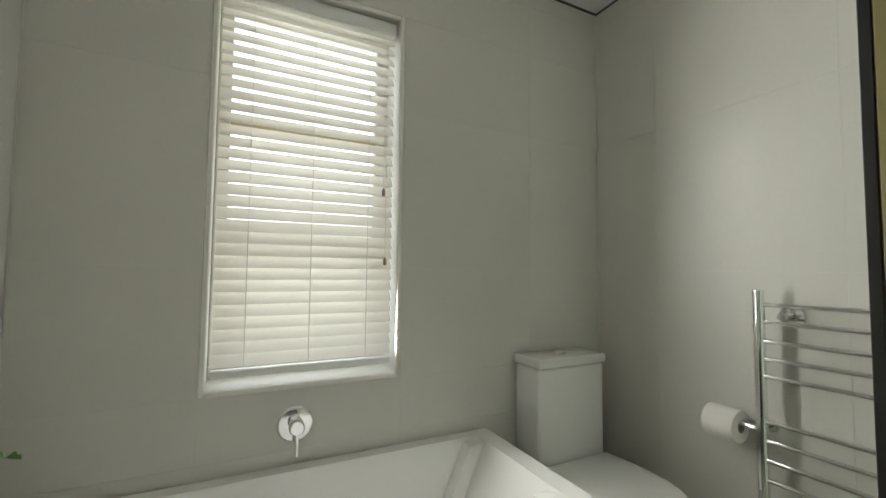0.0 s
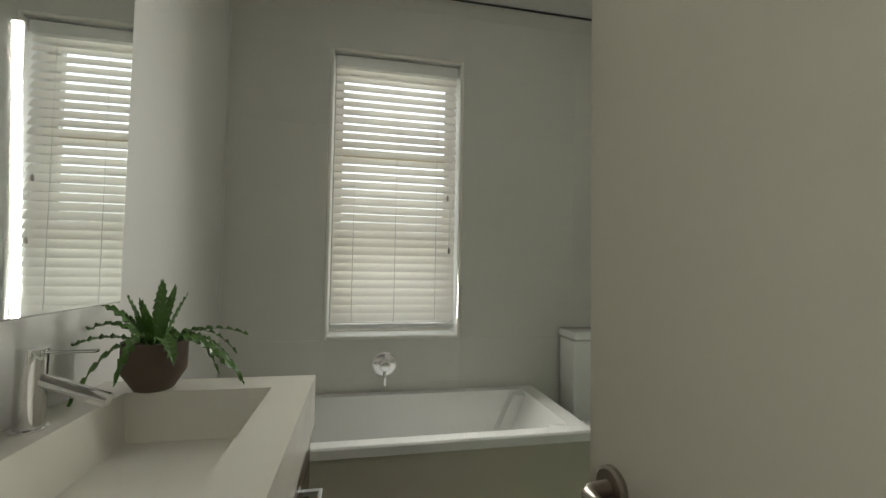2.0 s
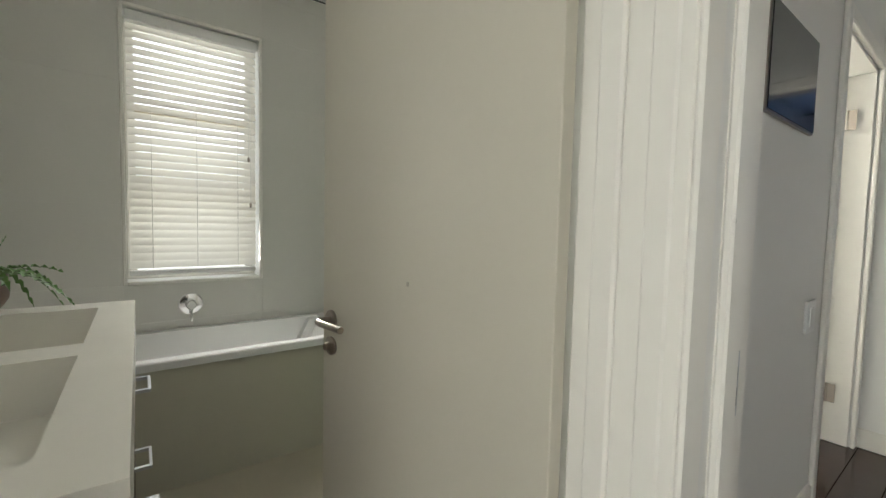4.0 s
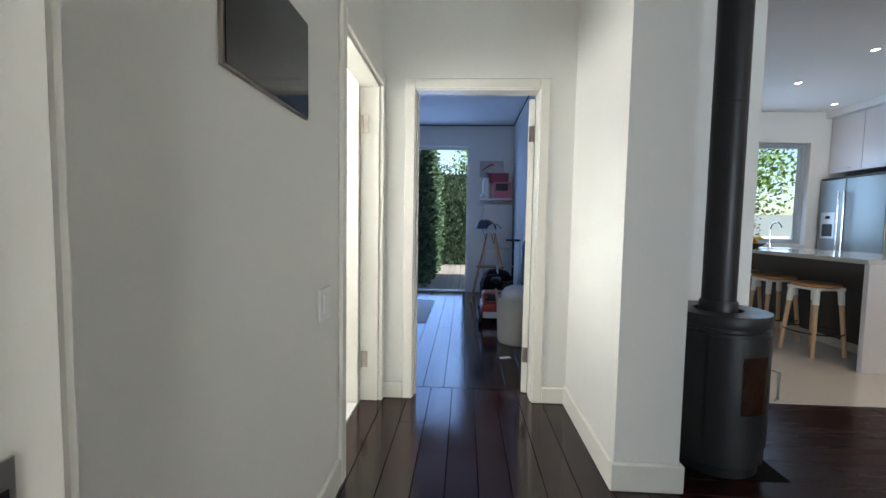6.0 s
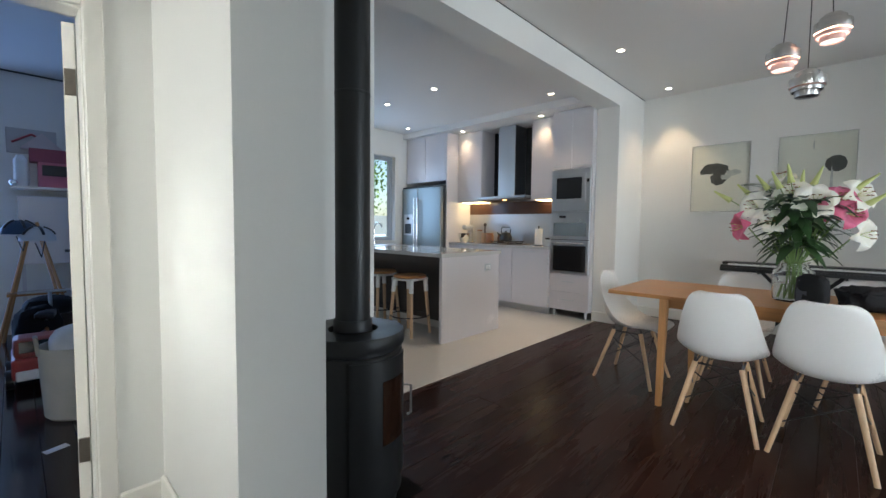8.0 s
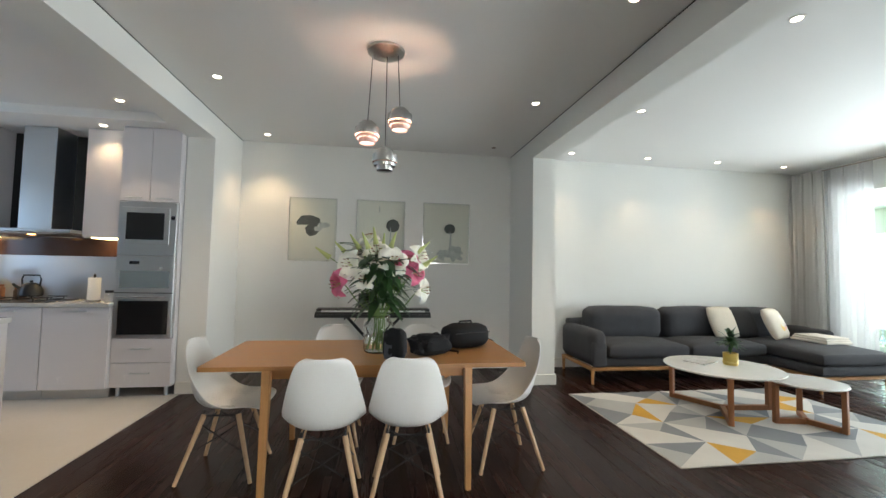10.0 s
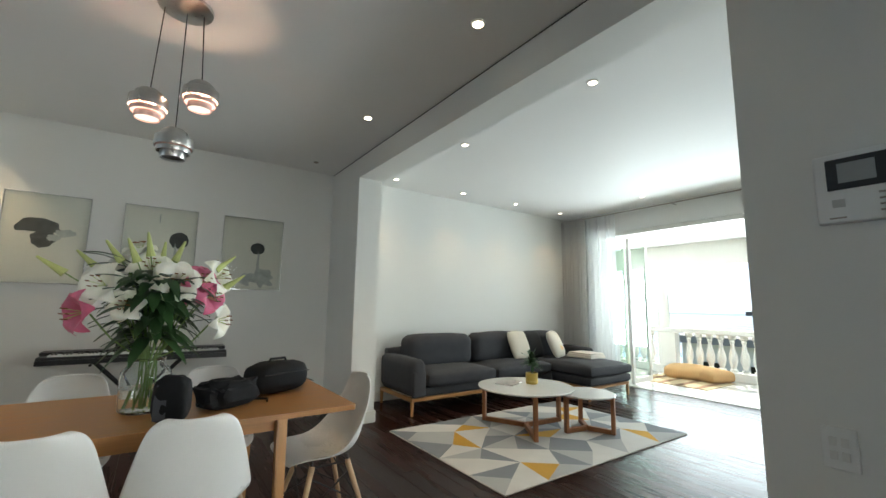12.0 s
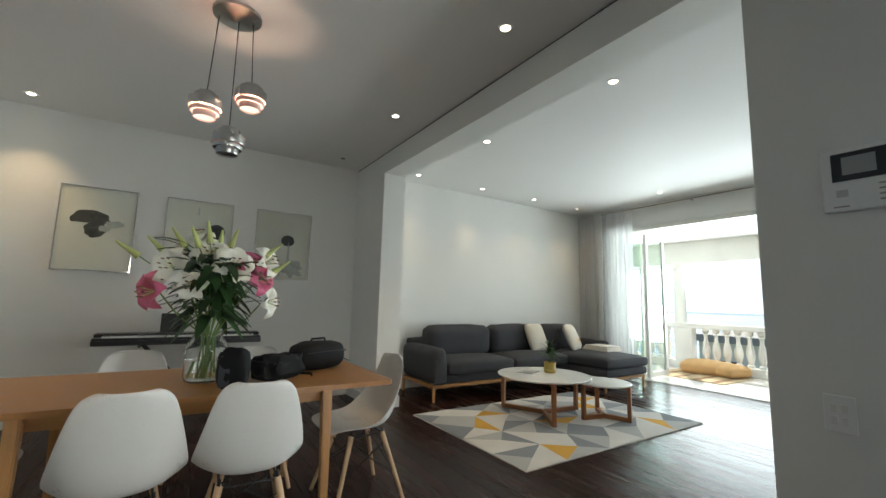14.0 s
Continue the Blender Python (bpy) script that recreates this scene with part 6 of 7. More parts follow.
def throw_pillow(x, y, z, turn, tilt, colour, label):
    ob = thing("throw_pillow", x, y, z, label, "pillow", "pillows on the sofa")
    ob.matrix_world = pose(x, y, z, 0, tilt, turn)
    bm = bmesh.new()
    bmesh.ops.create_uvsphere(bm, u_segments=28, v_segments=16, radius=1)
    for v in bm.verts:
        p = v.co
        f = max(abs(p.y), abs(p.z)) / max(1e-4, math.hypot(p.y, p.z))
        q = 1 / max(f, 0.2)
        v.co = Vector((p.x * 0.085, p.y * (0.25 + 0.75 * q) * 0.22, p.z * (0.25 + 0.75 * q) * 0.22 + 0.22))
    part("cover", bm, mat("pillow_cloth", colour, 0.9, var=0.06, scale=8, fine=220, bump=0.3), ob, smooth=True)
    return ob


tp1 = throw_pillow(8.70, -0.74, 0.47, 10, 22, (0.62, 0.56, 0.46), "cream fringed throw pillow leaning on the sofa")
tp2 = throw_pillow(8.55, -1.42, 0.47, 25, 24, (0.66, 0.60, 0.50), "cream throw pillow with a pink and yellow motif")
for k, (cy, cz, c) in enumerate(((0.02, 0.24, (0.45, 0.25, 0.10)), (-0.02, 0.16, (0.70, 0.38, 0.30)), (0.05, 0.15, (0.72, 0.48, 0.16)))):
    bm = bmesh.new()
    bmesh.ops.create_circle(bm, cap_ends=True, segments=18, radius=0.05, matrix=Matrix.Translation((-0.079 - 0.001 * k, cy, cz)) @ Euler((0, radians(90), 0)).to_matrix().to_4x4())
    part("motif", bm, mat("pillow_motif", c, 0.9), tp2, "printed round motif")
tp3 = throw_pillow(8.75, -1.05, 0.465, 0, 22, (0.03, 0.03, 0.032), "black throw pillow on the sofa")
th = thing("folded_throw", 8.28, -1.66, 0.485, "folded cream blanket lying on the chaise", "blanket")
for k in range(3):
    part("fold", cushion(bmesh.new(), -0.22 + 0.01 * k, -0.20 + 0.012 * k, 0.004 + 0.026 * k, 0.24 - 0.02 * k, 0.18 - 0.01 * k, 0.034 + 0.026 * k, puff=0.006, seed=20 + k), mat("cream_wool", (0.68, 0.62, 0.54), 0.95, var=0.08, scale=9, fine=160, bump=0.4), th, smooth=True)

# rug with triangles
rug = thing("geometric_rug", 6.35, -0.64, 0.0, "pale rug with grey, white and mustard triangles", "rug")
cols = [mat("rug_white", (0.62, 0.60, 0.56), 0.95, var=0.06, fine=300, bump=0.4), mat("rug_pale_grey", (0.42, 0.42, 0.41), 0.95, var=0.06, fine=300, bump=0.4), mat("rug_grey", (0.22, 0.235, 0.25), 0.95, var=0.08, fine=300, bump=0.4), mat("rug_mustard", (0.60, 0.33, 0.045), 0.95, var=0.08, fine=300, bump=0.4)]
RW, RL, rnd = 1.66, 2.51, random.Random(5)
part("backing", B(0, 0, 0.001, RW, RL, 0.010, 0.002, 1), cols[0], rug)
nx, ny = 4, 5
grid = {}
for i in range(nx + 1):
    for j in range(ny + 1):
        jx = 0 if i in (0, nx) else rnd.uniform(-0.07, 0.07)
        jy = 0 if j in (0, ny) else rnd.uniform(-0.08, 0.08)
        grid[i, j] = (0.004 + (RW - 0.008) * i / nx + jx, 0.004 + (RL - 0.008) * j / ny + jy)
last = -1
for i in range(nx):
    for j in range(ny):
        q = [grid[i, j], grid[i + 1, j], grid[i + 1, j + 1], grid[i, j + 1]]
        c = tuple((q[0][k] + q[1][k] + q[2][k] + q[3][k]) / 4 + rnd.uniform(-0.05, 0.05) for k in range(2))
        tris = [(q[0], q[1], c), (q[1], q[2], c), (q[2], q[3], c), (q[3], q[0], c)]
        order = [0, 2, 1, 0] if (i + j) % 3 else [2, 0, 3, 1]
        for k, t in enumerate(tris):
            m = order[(k + i) % 4]
            b = bmesh.new()
            b.faces.new([b.verts.new((x, y, 0.0118)) for x, y in t])
            part("triangle", b, cols[m], rug)


def y_table(x, y, r, z, turn, label):
    ob = thing("coffee_table", x, y, 0.012, label, "coffee table", "nesting coffee tables", turn)
    zz = z - 0.012
    part("tabletop", LT([(0, zz - 0.018), (r - 0.008, zz - 0.018), (r, zz - 0.010), (r, zz - 0.004), (r - 0.004, zz), (0, zz)], 72), mat("white_tabletop_lacquer", (0.80, 0.79, 0.75), 0.16, var=0.01), ob, "thin round white top", True)
    for k in range(3):
        a = 2 * math.pi * k / 3
        c, s_ = math.cos(a), math.sin(a)
        m = Matrix.Rotation(a, 4, "Z")
        for nm, b in (("leg", ((r - 0.045), -0.022, 0.0, (r - 0.008), 0.022, zz - 0.0185)), ("foot_bar", (0.012, -0.0215, 0.0, r - 0.046, 0.0215, 0.045)), ("top_bar", (0.012, -0.0215, zz - 0.05, r - 0.046, 0.0215, zz - 0.0185))):
            bm = B(*b, bevel=0.003, seg=1)
            bmesh.ops.transform(bm, matrix=m, verts=bm.verts)
            part(nm, bm, M_WALNUT, ob)
    return ob


y_table(7.38, 0.60, 0.50, 0.43, 145, "large round white coffee table on walnut frame legs")
y_table(6.97, 0.14, 0.29, 0.385, 80, "small round white coffee table tucked beside the large one")
pp = thing("potted_plant", 7.42, 0.46, 0.43, "small leafy plant in a mustard pot on the table", "plant")
part("pot", LT([(0, 0), (0.06, 0), (0.062, 0.004), (0.066, 0.115), (0.06, 0.115), (0.058, 0.10), (0, 0.10)], 32), mat("mustard_glaze", (0.52, 0.36, 0.07), 0.35, var=0.1), pp, smooth=True)
part("band", LT([(0.0665, 0.02), (0.0675, 0.02), (0.067, 0.04), (0.066, 0.04)], 32), mat("gold_band", (0.6, 0.45, 0.15), 0.3, metal=0.7), pp, smooth=True)
part("stem", T([(0, 0, 0.09), (0.004, 0.003, 0.16), (0.0, 0.0, 0.24)], 0.006, 8), M_DARKPANEL, pp, smooth=True)
rnd = random.Random(8)
for i in range(70):
    a, el = rnd.uniform(0, 2 * math.pi), rnd.uniform(-0.4, 1.3)
    c0 = Vector((0, 0, rnd.uniform(0.17, 0.27)))
    d = Vector((math.cos(a) * math.cos(el), math.sin(a) * math.cos(el), math.sin(el)))
    ln = rnd.uniform(0.09, 0.16)
    sd_ = Vector((-math.sin(a), math.cos(a), 0))
    rows = []
    for k in range(5):
        s = k / 4
        p = c0 + d * ln * (0.25 + 0.75 * s) - Vector((0, 0, 0.03 * s * s))
        w = 0.018 * math.sin(math.pi * (0.1 + 0.88 * s))
        rows.append([p - sd_ * w, p + Vector((0, 0, -0.003)), p + sd_ * w])
    part("leaf", strip(bmesh.new(), rows), M_LEAF, pp, smooth=True)
bkk = thing("magazine", 7.55, 0.68, 0.4305, "thin stack of magazines on the white table", "magazine", turn=25)
part("pages", B(-0.10, -0.14, 0.0, 0.10, 0.14, 0.012, 0.001, 1), M_WHITE, bkk)
part("cover", B(-0.10, -0.14, 0.0122, 0.10, 0.14, 0.0135), mat("magazine_cover", (0.45, 0.42, 0.40), 0.3, var=0.2, scale=12), bkk)


# curtains and folding door
def curtain(name, x0, x1, y, z0, z1, waves, depth, m, label, gather=0.0):
    ob = thing(name, (x0 + x1) / 2, y, 0, label, "curtain")
    n = waves * 12
    rows = []
    for j in range(9):
        s = j / 8
        z = z0 + (z1 - z0) * s
        row = []
        for i in range(n + 1):
            t = i / n
            amp = depth * (0.55 + 0.45 * (1 - s)) * (1 + 0.3 * math.sin(t * 17.3))
            x = x0 + (x1 - x0) * t + 0.010 * math.sin(t * 37 + s * 2.0)
            row.append((x - (x0 + x1) / 2, amp * math.sin(2 * math.pi * waves * t + 0.5 * math.sin(3 * s + t * 9)), z))
        rows.append(row)
    p = part("cloth", strip(bmesh.new(), rows), m, ob, smooth=True)
    hd = bmesh.new()
    for i in range(waves):
        t = (i + 0.5) / waves
        xx = x0 + (x1 - x0) * t - (x0 + x1) / 2
        tube(hd, arc((xx, 0, z1 - 0.03), 0.024, 0, 330, 10, "yz"), 0.004, 6)
    part("eyelets", hd, M_STEEL, ob, "metal eyelets")
    return ob


curtain("linen_curtain", 8.70, 9.21, -2.30, 0.02, 2.84, 9, 0.045, M_LINEN, "pleated grey linen curtain drawn to the corner")
curtain("sheer_curtain", 8.14, 8.74, -2.38, 0.02, 2.84, 9, 0.04, M_SHEER, "translucent white sheer curtain beside the opening")
cr = thing("curtain_rod", 5.0, -2.34, 2.835, "thin dark steel curtain rod under the ceiling", "curtain rod")
part("rod", R((0, 0, 0), (4.22, 0, 0), 0.010), M_NICKEL, cr)
for x in (0.3, 2.2, 4.1):
    part("bracket", R((x, 0, 0), (x, -0.155, 0.0), 0.007), M_NICKEL, cr)

lining("trim_balcony_opening", [(8.66, -2.74, 0.0, 8.718, -2.51, 2.54), (5.2, -2.74, 2.48, 8.659, -2.51, 2.543), (5.202, -2.74, 0.0, 5.26, -2.51, 2.479)], "white aluminium frame of the balcony opening")
struct("door_threshold", B(5.262, -2.74, -0.02, 8.659, -2.52, 0.012, 0.003, 1), M_TRIM, "pale aluminium threshold track", "threshold")


def glazed_leaf(x, y, turn):
    ob = thing("folding_door_leaf", x, y, 0.02, "white framed glass folding door leaf, folded open", "door", "folding door leaves", turn)
    for b in ((0, -0.025, 0.0, 0.075, 0.025, 2.42), (0.585, -0.025, 0.0, 0.66, 0.025, 2.42), (0.0755, -0.025, 0.0, 0.5845, 0.025, 0.09), (0.0755, -0.025, 2.34, 0.5845, 0.025, 2.42)):
        part("frame", B(*b, bevel=0.004, seg=1), M_TRIM, ob)
    p = part("pane", B(0.0755, -0.006, 0.091, 0.5845, 0.006, 2.339), M_GREENGLASS, ob)
    p.visible_shadow = False
    part("handle", T([(0.62, -0.025, 1.0), (0.62, -0.06, 1.0), (0.62, -0.065, 1.02), (0.62, -0.065, 1.16)], 0.008, 8), M_STEEL, ob, "steel lever", True)


glazed_leaf(8.12, -2.66, -86)
glazed_leaf(8.58, -2.66, -91)
glazed_leaf(8.50, -2.66, -91)

# ---- balcony and beyond ----
M_STUCCO = mat("sunlit_white_stucco", (0.80, 0.78, 0.73), 0.8, var=0.04, scale=3, fine=60, bump=0.15)
M_BTILE = mat("pale_balcony_tile", (0.62, 0.60, 0.56), 0.4, var=0.05, scale=2, fine=30)
struct("balcony_floor", B(4.5, -4.85, -0.2, 11.2, -2.76, -0.015), M_BTILE, "pale tiled balcony floor in the sun", "floor")
struct("balcony_ceiling", B(4.5, -4.85, 2.52, 11.2, -2.755, 2.66), M_CEIL, "white balcony ceiling", "ceiling")
struct("beam_balcony", B(4.5, -4.85, 2.08, 11.2, -4.62, 2.519), M_STUCCO, "white beam along the balcony edge", "beam")
bal = thing("balustrade", 4.5, -4.73, -0.015, "white stone balustrade with turned balusters", "balustrade")
part("top_rail", B(0, -0.10, 0.80, 6.6, 0.10, 0.90, 0.015, 2), M_STUCCO, bal)
part("bottom_rail", B(0, -0.09, 0.0, 6.6, 0.09, 0.16, 0.01, 1), M_STUCCO, bal)
for x in (0.2, 2.2, 4.05, 6.4):
    part("pier", B(x - 0.17, -0.088, 0.1605, x + 0.17, 0.088, 0.799), M_STUCCO, bal)
bl_me = None
for x in [0.55 + 0.185 * k for k in range(8)] + [2.55 + 0.185 * k for k in range(7)] + [4.4 + 0.185 * k for k in range(10)]:
    if bl_me is None:
        o = part("baluster", LT([(0, 0.1605), (0.06, 0.1605), (0.06, 0.20), (0.035, 0.22), (0.045, 0.26), (0.072, 0.36), (0.066, 0.44), (0.034, 0.58), (0.03, 0.66), (0.045, 0.69), (0.035, 0.72), (0.06, 0.74), (0.06, 0.799), (0, 0.799)], 18), M_STUCCO, bal, smooth=True)
        bl_me = o.data
    else:
        o = new("baluster", bl_me)
        o.parent = bal
    o.location = (x, 0, 0)
col = thing("balcony_column", 8.62, -4.735, -0.015, "round white balcony column with moulded capital", "column")
part("shaft", LT([(0, 0.9), (0.12, 0.9), (0.115, 1.0), (0.10, 1.95), (0, 1.95)], 32), M_STUCCO, col, smooth=True)
part("capital", LT([(0, 1.9505), (0.10, 1.9505), (0.13, 1.99), (0.16, 2.02), (0.16, 2.094), (0, 2.094)], 32), M_STUCCO, col, smooth=True)
for k, (x, y, a, t) in enumerate(((8.0, -4.30, 10, 4), (7.72, -4.36, -20, -12))):
    ob = thing("floor_cushion", x, y, 0.005 if k == 0 else 0.01, "sunlit pale orange floor cushion on the balcony", "cushion", "balcony cushions", a)
    part("cover", cushion(bmesh.new(), -0.36, -0.26, 0.0, 0.36, 0.26, 0.20 - 0.03 * k, puff=0.05, seed=30 + k), mat("pale_orange_cloth", (0.66, 0.40, 0.18), 0.9, var=0.08, fine=200, bump=0.3), ob, smooth=True)
br = thing("straw_mat", 7.3, -4.45, -0.015, "woven straw mat with brown stripes on the balcony", "mat")
part("weave", B(0, 0, 0.001, 1.25, 1.1, 0.012, 0.003, 1), mat("woven_straw", (0.52, 0.40, 0.24), 0.9, var=0.25, scale=20, fine=90, bump=0.4), br)
for k in range(4):
    part("stripe", B(0.1 + 0.3 * k, 0.005, 0.0122, 0.2 + 0.3 * k, 1.095, 0.0135), mat("brown_stripe", (0.26, 0.15, 0.08), 0.9), br)

struct("ground", B(-300, -60, -30.5, 300, 300, -30.0), mat("hillside_ground", (0.16, 0.18, 0.10), 0.9, var=0.3, scale=0.05, fine=0.6), "hillside ground below the house", "ground")
struct("water", B(-3000, -4500, -40.5, 3000, -60.5, -40.0), M_SEA, "blue sea reaching the horizon", "water")
hs = thing("neighbour_house", 12.5, -26.0, -30.0, "white neighbouring house with a flat roof and chimney", "house")
part("wall", B(-4, -4, 0, 4, 4, 29.3), M_STUCCO, hs)
part("roof", B(-4.4, -4.4, 29.301, 4.4, 4.4, 29.7), mat("grey_roof_edge", (0.30, 0.30, 0.31), 0.7), hs, "flat grey roof slab")
part("roof_room", B(-3.5, -2, 29.701, 0.5, 2, 30.9), M_STUCCO, hs)
part("roof_room_slab", B(-3.9, -2.4, 30.901, 1.2, 2.4, 31.15), mat("dark_roof_edge", (0.12, 0.12, 0.13), 0.7), hs)
for x in (-2.5, 0.0, 2.4):
    w_ = part("window", B(x - 0.6, 4.0005, 26.8, x + 0.6, 4.05, 28.3), M_SMOKED, hs)
    part("sill", B(x - 0.7, 4.0005, 26.7, x + 0.7, 4.12, 26.799), M_STUCCO, w_)
M_HAZE = glow("bright_sea_haze", (0.90, 0.95, 1.0), 1.25)
struct("backdrop", B(-4000, -4495, -39.9, 4000, -4490, 1500), M_HAZE, "bright hazy sky above the sea", "sky")
# unseen wall and slab, added to block sun from the lobby glazing
struct("wall_porch", B(2.3, 0.85, 0, 4.45, 1.0, 3.0), M_WALL, "plain unseen wall added to keep sun off the lobby", "wall")
struct("ceiling_porch", B(2.3, 1.0, 2.9, 4.45, 1.85, 3.0), M_CEIL, "plain unseen slab added to keep sun off the lobby", "ceiling")


# ---- bedroom ----
def leaves(name, n, place, size, m, label, category, seed):
    """Thousands of small leaf blades, joined."""
    r = random.Random(seed)
    vs, fs = [], []
    for i in range(n):
        c, out = place(r)
        c, out = Vector(c), (Vector(out) + Vector((r.uniform(-0.7, 0.7), r.uniform(-0.7, 0.7), r.uniform(-0.4, 0.8)))).normalized()
        side = out.cross(Vector((r.uniform(-1, 1), r.uniform(-1, 1), r.uniform(-1, 1)))).normalized()
        s = size * r.uniform(0.6, 1.4)
        b = len(vs)
        vs += [c, c + out * s * 0.5 + side * s * 0.28, c + out * s, c + out * s * 0.5 - side * s * 0.28]
        fs.append((b, b + 1, b + 2, b + 3))
    me = bpy.data.meshes.new(name)
    me.from_pydata([tuple(v) for v in vs], [], fs)
    me.materials.append(m)
    return tagged(new(name, me), label, category, "", "stuff")


def hedge_side(r):
    y, z = r.uniform(10.35, 14.6), r.uniform(0.02, 2.85)
    x = 2.33 + 0.16 * noise.noise(Vector((y * 1.3, z * 1.3, 0))) + r.uniform(-0.14, 0.10)
    if z > 2.5:
        x -= r.uniform(0, 0.8)
    return (x, y, z), (1, 0, 0.2)


def hedge_back(r):
    x, z = r.uniform(2.1, 5.6), r.uniform(0.02, 2.75)
    y = 14.4 + 0.25 * noise.noise(Vector((x * 1.3, z * 1.3, 5))) + r.uniform(-0.14, 0.16)
    if z > 2.2:
        y += r.uniform(0, 0.8)
    return (x, y, z), (0, -1, 0.2)


leaves("hedge_leaves", 9000, hedge_side, 0.085, M_HEDGE, "dense clipped green hedge beside the deck", "hedge", 3)
leaves("hedge_leaves_back", 8000, hedge_back, 0.085, M_HEDGE, "dense green hedge behind the deck", "hedge", 4)


def hedge_end(r):
    x, z = r.uniform(1.0, 2.36), r.uniform(0.02, 2.75)
    return (x, 10.46 + 0.12 * noise.noise(Vector((x * 1.6, z * 1.6, 9))) + r.uniform(-0.1, 0.06), z), (0.3, -1, 0.2)


leaves("hedge_leaves_end", 3500, hedge_end, 0.085, M_HEDGE, "dense green end of the clipped hedge", "hedge", 6)
# dark boxes behind the leaves; the hedge's inner shade is put into their colour
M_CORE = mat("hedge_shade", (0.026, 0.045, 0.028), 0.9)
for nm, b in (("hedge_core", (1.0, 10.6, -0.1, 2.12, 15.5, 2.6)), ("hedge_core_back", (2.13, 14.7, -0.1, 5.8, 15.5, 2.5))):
    tagged(part(nm, B(*b), M_CORE), "dark box coloured as shade inside the hedge", "hedge", "", "stuff")


def tree(x, y, z, h, r, n, seed):
    ob = thing("garden_tree", x, y, z, "sunlit leafy garden tree behind the hedge", "tree", "garden trees")
    bk = mat("tree_bark", (0.13, 0.09, 0.06), 0.9, var=0.3, scale=8, bump=0.5)
    part("trunk", T([(0, 0, 0), (0.05, 0.02, h * 0.3), (0.0, 0.06, h * 0.6), (0.1, 0.0, h * 0.85)], 0.14, 10, 0.04), bk, ob, smooth=True)
    q = random.Random(seed)
    tips = []
    for k in range(9):
        a = 2 * math.pi * k / 9 + q.uniform(-0.3, 0.3)
        z0 = h * q.uniform(0.35, 0.7)
        e = Vector((math.cos(a) * r * q.uniform(0.5, 0.9), math.sin(a) * r * q.uniform(0.5, 0.9), z0 + h * q.uniform(0.1, 0.35)))
        part("limb", T([(0.03, 0.02, z0), e * 0.5 + Vector((0, 0, z0 * 0.5 + 0.1)), e], 0.05, 6, 0.012), bk, ob, smooth=True)
        tips.append(e)
    vs, fs = [], []
    for i in range(n):
        t = tips[i % 9]
        c = t + Vector((q.gauss(0, r * 0.28), q.gauss(0, r * 0.28), q.gauss(0, r * 0.24)))
        d1 = Vector((q.uniform(-1, 1), q.uniform(-1, 1), q.uniform(-1, 1))).normalized()
        d2 = d1.cross(Vector((q.uniform(-1, 1), q.uniform(-1, 1), q.uniform(-1, 1)))).normalized()
        s = q.uniform(0.06, 0.14)
        b = len(vs)
        vs += [tuple(c), tuple(c + d1 * s * 0.5 + d2 * s * 0.3), tuple(c + d1 * s), tuple(c + d1 * s * 0.5 - d2 * s * 0.3)]
        fs.append((b, b + 1, b + 2, b + 3))
    me = bpy.data.meshes.new("crown")
    me.from_pydata(vs, [], fs)
    me.materials.append(M_TREE)
    c = new("crown", me)
    c.parent = ob


tree(4.6, 18.5, -0.2, 5.4, 1.7, 6000, 1)
tree(7.2, 15.0, -0.2, 4.6, 2.0, 6000, 2)
tree(8.9, 13.6, -0.2, 3.6, 1.6, 5000, 3)


def bush(r):
    a, b = r.uniform(0, 2 * math.pi), r.uniform(0, 1)
    return (7.6 + 1.5 * math.cos(a) * b, 11.9 + 0.5 * math.sin(a) * b, r.uniform(0.9, 2.1) + 0.25 * math.sin(a * 3)), (0, -1, 0.3)


leaves("garden_bush", 9000, bush, 0.05, M_HEDGE, "green bush outside the kitchen window", "bush", 9)
struct("garden_ground", B(-6, 9.51, -0.35, 20, 40, -0.16), mat("garden_soil", (0.10, 0.09, 0.06), 0.95, var=0.3, scale=2), "bare garden ground behind the house", "ground")
struct("garden_wall", B(4.2, 12.6, -0.16, 20, 12.8, 1.45), mat("garden_plaster", (0.26, 0.30, 0.31), 0.85, var=0.08, scale=2), "pale plastered garden wall", "wall")
deck = struct("deck", B(1.86, 10.16, -0.155, 5.8, 14.69, -0.04), M_GAP, "weathered timber deck outside the bedroom", "deck")
M_DECK = mat("weathered_deck_board", (0.45, 0.43, 0.40), 0.7, var=0.2, scale=4, fine=40, rand=0.12, stretch=(6, 0.6, 1), bump=0.3)
dk_me = None
for i in range(28):
    if dk_me is None:
        o = part("deck_board", B(0, 0, 0, 0.132, 4.5, 0.028, 0.003, 1), M_DECK, deck)
        dk_me = o.data
    else:
        o = new("deck_board", dk_me)
        o.parent = deck
    o.location = (1.87 + i * 0.14, 10.17, -0.039)

gd = tagged(new("door_deck"), "open white framed door to the deck", "door", "", "structure")
gd.matrix_world = pose(2.03, 10.0, 0)
for b in ((0, 0, 0, 0.025, 0.12, 2.40), (1.065, 0, 0, 1.09, 0.12, 2.40), (0.025, 0, 2.365, 1.065, 0.12, 2.40), (0.0255, 0, -0.015, 1.0645, 0.14, 0.012)):
    part("frame", B(*b), M_TRIM, gd)
gap_line("trim_bedroom_cornice", [(1.2, 9.93, H_BED - 0.014, 3.84, 9.95, H_BED - 0.002), (3.828, 6.03, H_BED - 0.014, 3.84, 9.93, H_BED - 0.002)], "thin cornice line under the bedroom ceiling")

